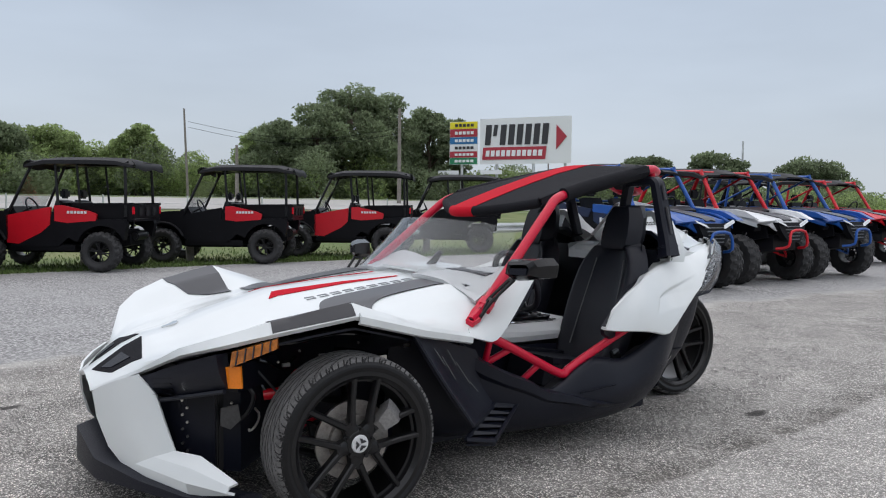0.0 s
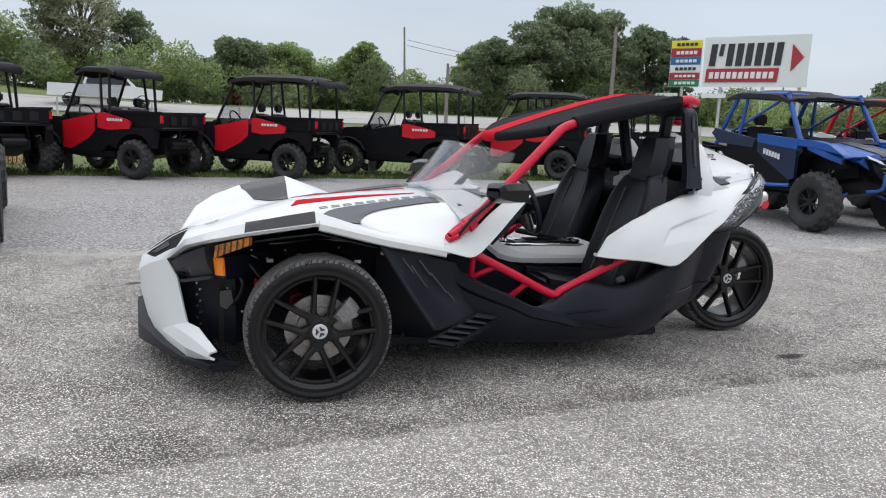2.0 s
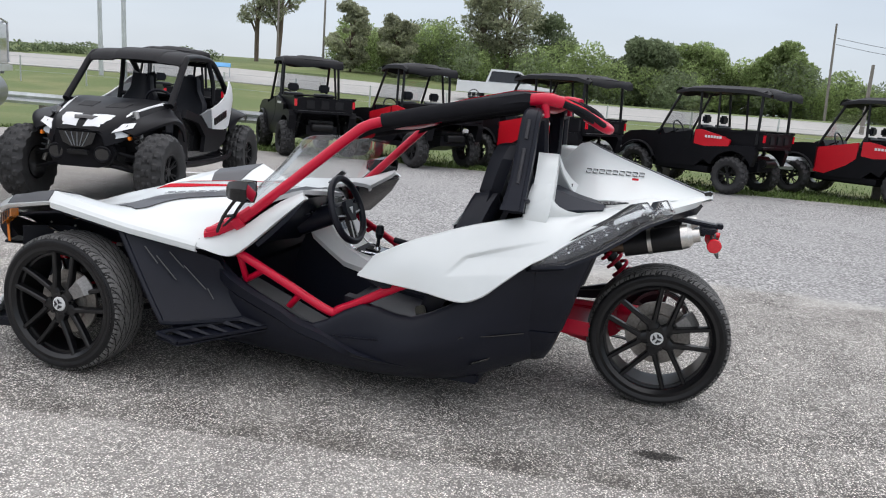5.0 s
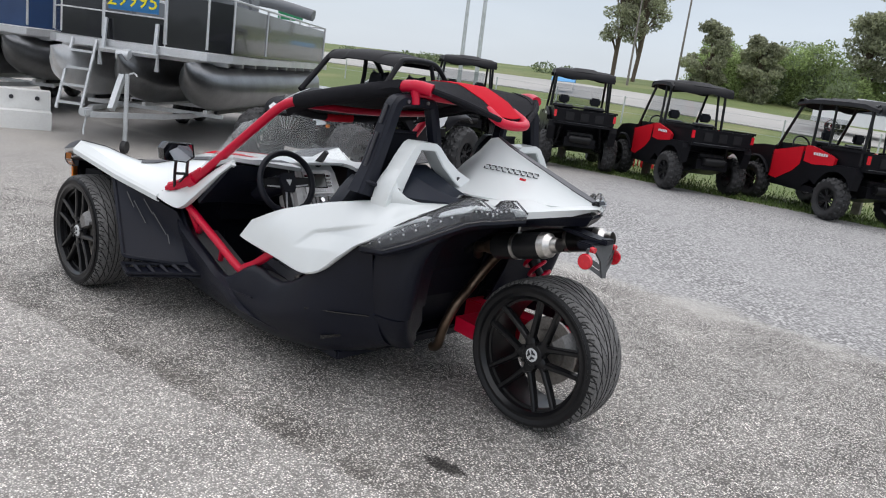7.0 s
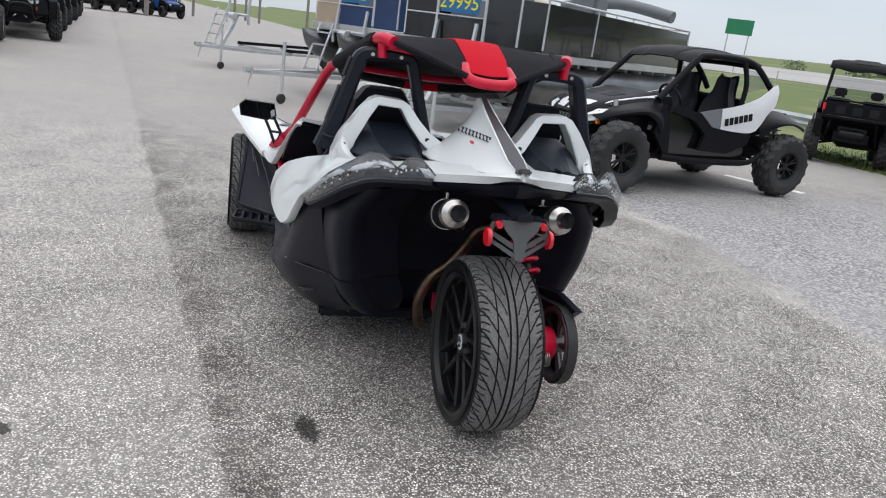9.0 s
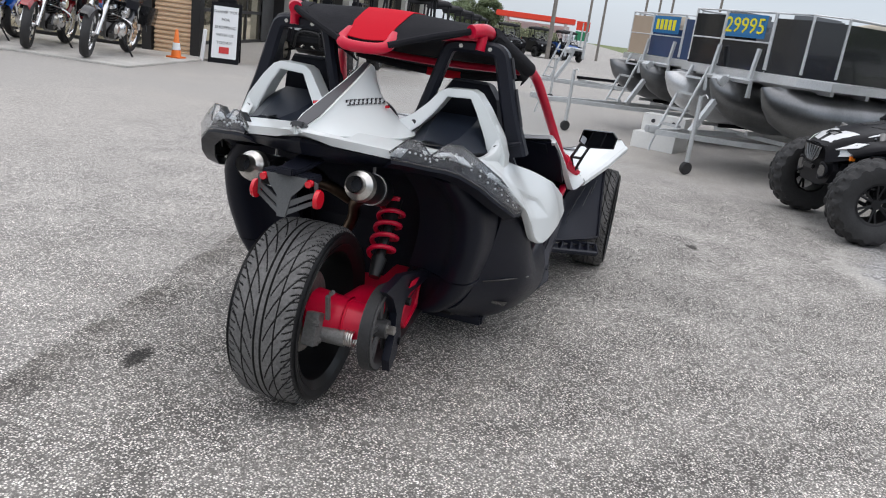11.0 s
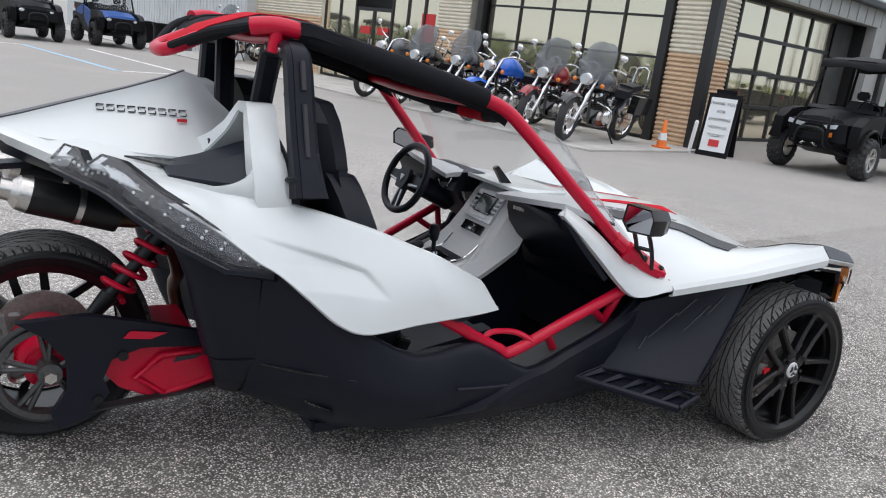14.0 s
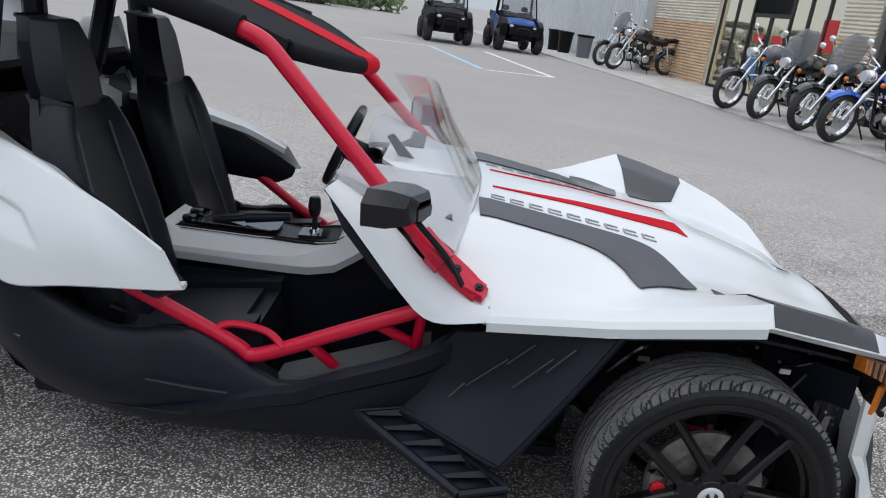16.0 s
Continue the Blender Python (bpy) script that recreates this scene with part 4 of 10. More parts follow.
        for k in range(5):
            t = 0.12 + k * 0.19
            a, b = inner_f.lerp(inner_b, t), front.lerp(back, min(t + 0.06, 1))
            bm = BM()
            rows = [mirrored([a, a + Vector((-.018, -.014, .012)), a + Vector((-.045, -.036, -.012))], s), mirrored([b, b + Vector((-.006, -.005, .004)), b + Vector((-.016, -.012, -.006))], s)]
            sheet(bm, rows, .006 * s)
            part("step_louvre", bm, M["plastic"], step)
    bm = box(BM(), (1.56, 0, 0.15), (1.6, 1.10, 0.05))
    part("floor_pan", bm, M["plastic"], CAR, "", 38, 0.01)
    bm = BM()
    rows = [[(x, y, z) for y in (-0.56, -0.2, 0.2, 0.56)] for x, z in ((2.2, 0.16), (2.12, 0.4), (1.98, 0.66), (1.92, 0.84))]
    sheet(bm, rows, 0.02)
    part("firewall", bm, M["plastic"], CAR)
    # rear bulkhead: hollow black wall under the deck with upright ribs
    bm = BM()
    rows = []
    for z, x in ((0.19, 0.72), (0.40, 0.62), (0.62, 0.50), (0.80, 0.36), (0.93, 0.14)):
        rows.append([(x + 0.13 * (1 - max(abs(y) - .36, 0) / 0.14) * (z < 0.9), y, z) for y in (-.5, -.45, -.40, -.36, -.2, 0, .2, .36, .40, .45, .5)])
    sheet(bm, rows, 0.02, 2)
    wall = part("rear_bulkhead", bm, M["plastic"], CAR, "black plastic rear bulkhead")
    for s in (1, -1):
        for y in (.27, .33):
            part("wall_rib", tube(BM(), ((.70, s * y, .34), (.62, s * y, .60), (.52, s * y, .80)), .008, 6, 3), M["plastic"], wall)
        # rounded closing wall of each pod, in a lower and an upper panel with a seam between
        for levels in (((0.245, .40), (0.27, .43), (0.32, .475), (0.415, .525)), ((0.422, .520), (0.55, .55), (0.66, .56), (0.76, .545), (0.86, .475))):
            rows = []
            for z, y in levels:
                x = interp(z, (0.24, 0.30, 0.415, 0.42, 0.5, 0.6, 0.72, 0.86), (0.515, 0.485, 0.445, 0.435, 0.408, 0.382, 0.352, 0.28))
                rows.append(mirrored([(x + 0.18, y + 0.034, z), (x + 0.03, y + 0.012, z), (x - 0.015, y - 0.02, z), (x - 0.02, y - 0.06, z), (x + 0.005, y - 0.10, z), (x + 0.03, y - 0.125, z), (x + 0.06, y - 0.17, z), (x + 0.10, max(y - 0.28, 0.2), z)], s))
            part("pod_cap", sheet(BM(), rows, 0.016, 3, CORE), M["plastic"], wall, "", 50)
        bm = slab(BM(), mirrored([(0.76, .36, .175), (0.64, .36, .195), (0.63, .43, .20), (0.78, .48, .17)], s), (0, 0, 0.018))
        part("skid_bracket", bm, M["satin"], CAR, "", 38, 0.004)


tub()


def arrow_depth(x, z):
    """Depth of the pressed arrow in the quarter panel: steep along its top and front, fading out below."""
    top = .848 + (x - .50) * (.748 - .848) / .33 - z
    ahead = (.905 - x) * .76 - (z - .66) * .65
    floor = .682 - (x - .69) * .12
    ramp = [min(max(d / .014, 0), 1) for d in (top, ahead)]
    ramp = [d * d * (3 - 2 * d) for d in ramp]
    return .013 * ramp[0] * ramp[1] * min(max((z - floor) / .075, 0), 1) * min(max((x - .48) / .22, 0), 1)


def rear_body():
    for s in (1, -1):
        low = ((1.278, .779, .614), (1.20, .781, .602), (0.99, .780, .582), (0.83, .756, .553), (0.742, .73, .578), (0.645, .715, .66), (0.555, .70, .737), (0.488, .68, .777), (0.35, .61, .872), (0.14, .487, .964))
        shoulder = ((1.212, .762, .708), (1.07, .728, .781), (0.97, .698, .818), (0.87, .655, .853), (0.74, .602, .888), (0.62, .575, .916), (0.50, .552, .930), (0.42, .53, .940), (0.32, .50, .955), (0.10, .42, .986))
        inner = ((1.205, .738, .700), (1.06, .69, .772), (0.96, .65, .806), (0.86, .59, .842), (0.74, .53, .870), (0.62, .46, .900), (0.50, .44, .935), (0.42, .425, .948), (0.32, .40, .962), (0.09, .345, .994))
        vs = [k / 56 for k in range(1, 56)]
        rows = []
        for a, c, e in zip(*(curve_points(q, 18) for q in (low, shoulder, inner))):
            way = (c - a).normalized()
            out = Vector((0, way.z, -way.y))
            row = [a + Vector((0, -.030, .004)), a + Vector((0, -.010, -.001)), a.lerp(c, .006) + out * .002]
            for v in vs:
                q = a.lerp(c, v) + out * (.006 + .016 * math.sin(math.pi * v) * min(1, (1.28 - a.x) / .2))
                row.append(q - out * arrow_depth(q.x, q.z))
            row += [a.lerp(c, .994) + out * .003, c + Vector((0, -.006, .003)), c.lerp(e, .35) + Vector((0, 0, .004)), c.lerp(e, .7), e, e + Vector((0, -.004, -.024))]
            rows.append(mirrored(row, s))
        part("rear_quarter", sheet(BM(), rows, 0.012, 1, CORE), M["white"], CAR, "pearl white rear quarter panel", 40)
        # white roll hoop with open middle
        bm = BM()
        ring = ((0.54, .545, .80, .020), (0.53, .555, .865, .026), (0.51, .552, .945, .032), (0.505, .524, 1.02, .028), (0.508, .468, 1.115, .020), (0.512, .432, 1.163, .015), (0.517, .415, 1.172, .013), (0.525, .315, 1.166, .013), (0.524, .298, 1.155, .015), (0.505, .258, 1.098, .019), (0.475, .215, 1.048, .023), (0.445, .165, 1.01, .028), (0.42, .11, .985, .026))
        rows = []
        for i, (x, y, z, w) in enumerate(ring):
            u, v = ring[max(i - 1, 0)], ring[min(i + 1, len(ring) - 1)]
            nrm = Vector((0, -(v[2] - u[2]), v[1] - u[1])).normalized()
            p = Vector((x, y, z))
            deep = Vector((.085 + .02 * (i < 2), 0, 0))
            rows.append(mirrored([p + nrm * w, p + nrm * w + deep, p - nrm * w + deep, p - nrm * w, p + nrm * w], s))
        sheet(bm, rows, 0.004 * s)
        hoop = part("roll_hoop", bm, M["white"], CAR, "white roll hoop shroud behind the seat", 30, 0.0)
        bm = BM()
        rows = []
        for x0, y0, z0, x1, y1, z1 in ((.30, .505, .945, .640, .582, .884), (.345, .515, .952, .622, .578, .912), (.435, .545, .962, .618, .578, .938), (.490, .556, .99, .612, .570, .98), (.508, .548, 1.03, .606, .552, 1.025), (.516, .528, 1.07, .60, .528, 1.06)):
            p, q = Vector((x0, y0, z0)), Vector((x1, y1, z1))
            rows.append(mirrored([p + Vector((.01, -.03, -.006)), p, p.lerp(q, .5) + Vector((0, .008, 0)), q, q + Vector((-.006, -.06, 0))], s))
        sheet(bm, rows, 0.010, 3, CORE)
        part("hoop_foot", bm, M["white"], hoop, "", 50)
        for x, y, z in ((.472, .205, 1.036), (.500, .545, .985)):
            part("hoop_bolt", rod(BM(), (x + .01, s * y, z), (x - .008, s * y, z), 0.010, seg=10), M["ink"], hoop)
        # black riser: one rounded portal frame with a flared outer foot
        portal = curve_points([Vector(q) for q in ((.615, .604, .94), (.612, .582, 1.02), (.606, .540, 1.16), (.602, .500, 1.30), (.60, .484, 1.337), (.60, .452, 1.350), (.60, .375, 1.352), (.60, .300, 1.348), (.60, .272, 1.336), (.598, .258, 1.30), (.592, .222, 1.17), (.585, .180, 1.03))], 4)
        rows = []
        for i, c in enumerate(portal):
            way = portal[min(i + 1, len(portal) - 1)] - portal[max(i - 1, 0)]
            n = Vector((0, -way.z, way.y)).normalized()
            f = i / (len(portal) - 1)
            w = interp(f, (0, .06, .14, .38, .5, .62, 1), (.044, .040, .030, .026, .024, .021, .020))
            d = interp(f, (0, .12, .4, 1), (.094, .076, .070, .060))
            ring = [c + n * e + Vector((dx, 0, 0)) for e, dx in ((-w, .012), (-w + .010, 0), (w - .010, 0), (w, .012), (w, d - .012), (w - .010, d), (-w + .010, d), (-w, d - .012))]
            rows.append(mirrored(ring + ring[:1], s))
        pad = part("hoop_riser", sheet(BM(), rows[::s], .003), M["plastic"], CAR, "black rounded portal frame carrying the roof", 35)
        for f0, f1 in ((.12, .20), (.23, .29)):
            line = [portal[int(len(portal) * f)] for f in (f0, f1)]
            bm = tube(BM(), mirrored([q + Vector((.038, .034, .012)) for q in line], s), .008, 8, 1)
            part("riser_slot", bm, M["ink"], pad)
        part("riser_collar", tube(BM(), mirrored([(.612, .56, .985), (.612, .615, 1.0), (.69, .612, 1.0), (.69, .56, .985)], s), .009, 8, 3, True), M["plastic"], pad)
        for y in (.445, .325):
            part("riser_bolt", rod(BM(), (0.602, s * y, 1.350), (0.592, s * y, 1.350), 0.008, seg=10), M["steel"], pad)
        # padded fairing inside the hoop
        bm = BM()
        rows = [mirrored([(x, y0, z0), (x, y0 - .045, z0 + (z1 - z0) * .7), (x, y1, z1), (x, y2, z1), (x, y3 + .045, z0 + (z1 - z0) * .7), (x, y3, z0)], s)
                for x, y0, y1, y2, y3, z0, z1 in ((.30, .43, .38, .30, .24, .950, .964), (.42, .47, .41, .28, .22, .945, .988), (.50, .50, .42, .27, .20, .945, 1.012), (.575, .53, .43, .27, .19, .945, 1.038), (.625, .53, .43, .27, .19, .945, 1.058))]
        sheet(bm, rows[::s], 0.02)
        part("headrest_fairing", bm, M["navypad"], CAR, "blue-black padded fairing behind the seat", 20)
        bm = slab(BM(), mirrored([(0.42, .41, .974), (0.30, .375, .982), (0.20, .30, .992), (0.30, .31, .990), (0.40, .36, .982)], s), (0, 0, 0.006))
        part("deck_grip", bm, M["gloss"], CAR)
        # clear wrapped tail lamp
        bm = BM()
        up = ((0.012, .272, .978), (0.040, .322, 1.026), (0.068, .362, 1.022), (0.085, .40, .980), (0.12, .452, 1.022), (0.155, .492, 1.018), (0.24, .56, .955), (0.34, .61, .895), (0.45, .65, .82), (0.555, .668, .752))
        dn = ((0.010, .282, .955), (0.03, .33, .952), (0.055, .375, .945), (0.075, .41, .94), (0.10, .455, .935), (0.13, .50, .922), (0.19, .565, .88), (0.29, .622, .815), (0.41, .668, .755), (0.545, .675, .735))
        rows = [mirrored([a, tuple(Vector(a).lerp(Vector(b), .5) + Vector((-.012, .016, .008))), b], s) for a, b in zip(up, dn)]
        sheet(bm, rows if s < 0 else [r[::-1] for r in rows], 0.006)
        lamp = part("tail_lamp", bm, M["lens"], CAR, "clear tail lamp still in wrinkled film", 30)
        for name, line, r in (("lamp_gasket", up, .0042), ("lamp_gasket", dn, .005)):
            part(name, tube(BM(), mirrored(line, s), r, 6, 1), M["gloss"], lamp)
        back = [mirrored([tuple(Vector(p) + Vector((.03, -.012, -.006))), tuple(Vector(q) + Vector((.03, -.012, .004)))], s) for p, q in zip(up, dn)]
        part("lamp_back", sheet(BM(), back if s < 0 else [r[::-1] for r in back], .006), M["lampback"], lamp, "dark lamp backing")
        for k in range(22):
            t = k / 21
            i = min(int(t * 8.99), 8)
            f = t * 9 - i
            p = Vector(up[i]).lerp(Vector(up[i + 1]), f).lerp(Vector(dn[i]).lerp(Vector(dn[i + 1]), f), 0.55)
            part("lamp_bead", ball(BM(), (p.x + 0.008, s * (p.y - 0.006), p.z), 0.0046, 8), M["emblem"], lamp)
            if 5 < k < 20:
                p = Vector(up[i]).lerp(Vector(up[i + 1]), f).lerp(Vector(dn[i]).lerp(Vector(dn[i + 1]), f), 0.32)
                part("lamp_bead", ball(BM(), (p.x + 0.010, s * (p.y - 0.008), p.z), 0.0040, 8), M["emblem"], lamp)
        bm = BM()
        rows = [mirrored([tuple(Vector(b) + Vector((0.006, -.006, .004))), tuple(Vector(b) + Vector((.002, .001, -.004))), tuple(Vector(b) + Vector((.03, -.04, -.025)))], s) for b in dn]
        sheet(bm, rows if s < 0 else [r[::-1] for r in rows], 0.012)
        part("lamp_shelf", bm, M["plastic"], CAR)
        # exhaust can
        a, b = Vector((0.20, s * .187, .790)), Vector((-0.045, s * .203, .855))
        d = (b - a).normalized()
        bm = BM()
        rod(bm, a, b, 0.056, seg=28)
        can = part("exhaust_can", bm, M["satin"], CAR, "black exhaust can with silver end cap")
        bm = rod(BM(), b, b + d * 0.03, 0.056, 0.051, 28, False)
        part("end_cap", bm, M["steel"], can)
        bm = BM()
        e = b + d * 0.03
        rod(bm, e, e + d * 0.020, 0.051, 0.032, 24, False)
        rod(bm, e + d * 0.018, e + d * 0.05, 0.032, 0.030, 24, False)
        rod(bm, e + d * 0.05, e, 0.026, 0.026, 24, False)
        part("exhaust_tip", bm, M["steel"], can)
        part("tip_bore", rod(BM(), e + d * 0.002, e + d * 0.004, 0.0262, seg=20), M["vinyl"], can)
        m = a.lerp(b, 0.42)
        part("can_strap", rod(BM(), m, m + d * 0.018, 0.0585, seg=28), M["steel"], can)
        part("can_hanger", tube(BM(), (m + Vector((0, 0, .055)), m + Vector((0, 0, .085)), m + Vector((-.01, 0, .13))), 0.006, 6, 2), M["steel"], can)
        part("can_inlet", rod(BM(), a - d * 0.06, a, 0.03, 0.04, 20), M["pipe"], can)
        if s > 0:
            run = (a - d * 0.05, a - d * 0.11, (0.38, .10, .735), (0.44, .02, .68))
        else:
            run = (a - d * 0.05, a - d * 0.09, (0.33, -.09, .725), (0.36, -.035, .69), (0.41, -.01, .61), (0.44, .04, .52), (0.445, .12, .445), (0.472, .155, .335), (0.515, .135, .22), (0.56, .12, .19))
        bm = tube(BM(), run, 0.024, 14)
        part("exhaust_pipe", bm, M["pipe"], can, "heat-stained exhaust pipe")
    # deck between the lamps
    bm = BM()
    rows = []
    for x, w, z, e in ((0.66, .20, .98, .0), (0.50, .45, .938, .0), (0.32, .41, .964, 0), (0.10, .36, .997, 0), (0.015, .272, .985, 0), (-0.10, .11, 1.012, 0), (-0.165, .018, 1.026, 0)):
        rows.append([(x, y * w, z + 0.018 * (1 - y * y)) for y in (-1, -.75, -.5, -.25, 0, .25, .5, .75, 1)])
    sheet(bm, rows, 0.03, 1, CORE)
    deck = part("rear_deck", bm, M["white"], CAR, "pearl white rear deck", 40)
    # centre fin
    bm = BM()
    rows = []
    for x, top, base in ((0.66, 1.035, .975), (0.60, 1.095, .98), (0.525, 1.158, .985), (0.465, 1.225, .985), (0.425, 1.236, .985), (0.36, 1.207, .985), (0.25, 1.167, .99), (0.10, 1.118, 1.0), (-0.05, 1.068, 1.01), (-0.165, 1.03, 1.022)):
        half = []
        hgt = top - base
        wide = interp(x, (-.165, .0, .25, .44, .66), (.02, .10, .20, .23, .16))
        edge = interp(x, (-.165, -.05, .44), (.019, .036, .018))
        for t in (1, .93, .8, .6, .4, .2, .07, 0):
            half.append((t, edge + (wide - edge) * (1 - t) ** 1.9))
        rows.append([(x, -w, base + hgt * t) for t, w in half[::-1]] + [(x, w, base + hgt * t) for t, w in half])
    sheet(bm, rows, 0.01, 1, CORE)
    part("deck_fin", bm, M["white"], deck, "white centre fin with dark top stripe", 50)
    bm = BM()
    rows = [[(x, -w, z + .004), (x, w, z + .004)] for x, z, w in ((0.425, 1.236, .010), (0.36, 1.207, .013), (0.25, 1.167, .017), (0.10, 1.118, .023), (-0.05, 1.068, .029), (-0.16, 1.034, .017))]
    sheet(bm, rows[::-1], 0.004)
    part("fin_stripe", bm, M["charcoal"], deck, "charcoal stripe down the fin")
    part("fin_tip", box(BM(), (-0.122, 0, 1.036), (0.085, 0.05, 0.022), Euler((0, .3, 0))), M["gloss"], deck, "", 38, 0.006)
    # plain bars where the model name stands
    for s in (1, -1):
        for k in range(9):
            bm = BM()
            for dx, dz, sx, sz in ((0, .008, .022, .0026), (0, -.008, .022, .0026), (-.010, .004, .0026, .008), (.010, -.004, .0026, .008)):
                x = 0.165 + k * 0.0305 + dx
                z = 1.105 + dz
                hgt = interp(x, (-.05, .1, .25, .36, .44), (1.068, 1.118, 1.167, 1.207, 1.238)) - 0.99
                t = (z - 0.99) / hgt
                wide = interp(x, (-.165, .0, .25, .44, .5), (.02, .10, .20, .24, .22))
                edge = interp(x, (-.165, -.05, .44), (.019, .036, .018))
                w = edge + (wide - edge) * max(1 - t, 0) ** 1.9
                box(bm, (x, s * (w + 0.005), z), (sx, 0.006, sz))
            part("fin_bar", bm, M["ink"], deck)
        bm = box(BM(), (0.165 + (7.4 if s < 0 else 0.8) * 0.032, s * (0.112 if s < 0 else .098), 1.085), (0.03, 0.008, 0.010))
        part("fin_mark", bm, M["redlens"], deck)
    # black rear valance and plate bracket
    bm = BM()
    rows = [[(-0.13 + abs(y) * 0.55, y, .985 - abs(y) * .12), (-0.105 + abs(y) * 0.55, y, .94 - abs(y) * .06), (0.02 + abs(y) * 0.4, y, .90)] for y in (-.33, -.15, 0, .15, .33)]
    sheet(bm, rows, 0.02)
    part("rear_valance", bm, M["plastic"], CAR)
    bm = BM()
    slab(bm, [(-0.02, -.05, .905), (-0.17, -.04, .888), (-0.21, -.03, .885), (-0.21, .03, .885), (-0.17, .04, .888), (-0.02, .05, .905)], (0, 0, 0.018))
    box(bm, (-.165, 0, .877), (.07, .19, .026))
    box(bm, (-.13, 0, .862), (.05, .10, .03))
    arm = part("plate_arm", bm, M["plastic"], CAR, "black tail arm over the rear wheel", 30, .005)
    bm = BM()
    slab(bm, [(-0.205, -.075, .882), (-0.205, .075, .882), (-0.212, .060, .85), (-0.218, .026, .815), (-0.23, .015, .745), (-0.23, -.015, .745), (-0.218, -.026, .815), (-0.212, -.060, .85)], (0.010, 0, 0))
    br = part("plate_bracket", bm, M["shelfgrey"], CAR, "grey cut-out plate bracket with round red reflectors", 30, .002)
    for s in (1, -1):
        bm = BM()
        slab(bm, [(-.216, s * .018, .800), (-.216, s * .022, .780), (-.194, s * .106, .826), (-.194, s * .104, .842)], (.008, 0, 0))
        slab(bm, [(-.222, s * .012, .768), (-.224, s * .014, .750), (-.196, s * .108, .802), (-.196, s * .107, .816)], (.008, 0, 0))
        slab(bm, [(-.198, s * .096, .874), (-.198, s * .108, .870), (-.194, s * .112, .80), (-.194, s * .100, .80)], (.008, 0, 0))
        part("bracket_arm", bm, M["shelfgrey"], br, "", 30, .002)
    part("plate_lamp", box(BM(), (-0.215, 0, .898), (0.03, .06, .024)), M["plastic"], arm, "", 38, .004)
    for s in (1, -1):
        part("round_reflector", lathe(BM(), [(0.001, s * .122), (.030, s * .122), (.033, s * .117), (.033, s * .108), (.001, s * .108)], 28, "Y", (-0.195, 0, .818)), M["redlens"], br)
        part("marker_lamp", rod(BM(), (-.19, s * .082, .868), (-.215, s * .082, .866), .014, .012, 14), M["redlens"], br)
    # rear frame tail
    part("tail_frame", tube(BM(), ((-0.05, -.16, .87), (0.1, -.17, .86), (0.3, -.12, .80), (0.45, -.1, .7)), 0.016, 8), M["satin"], CAR)
    part("tail_frame", tube(BM(), ((-0.05, .16, .87), (0.1, .17, .86), (0.3, .12, .80), (0.45, .1, .7)), 0.016, 8), M["satin"], CAR)


rear_body()


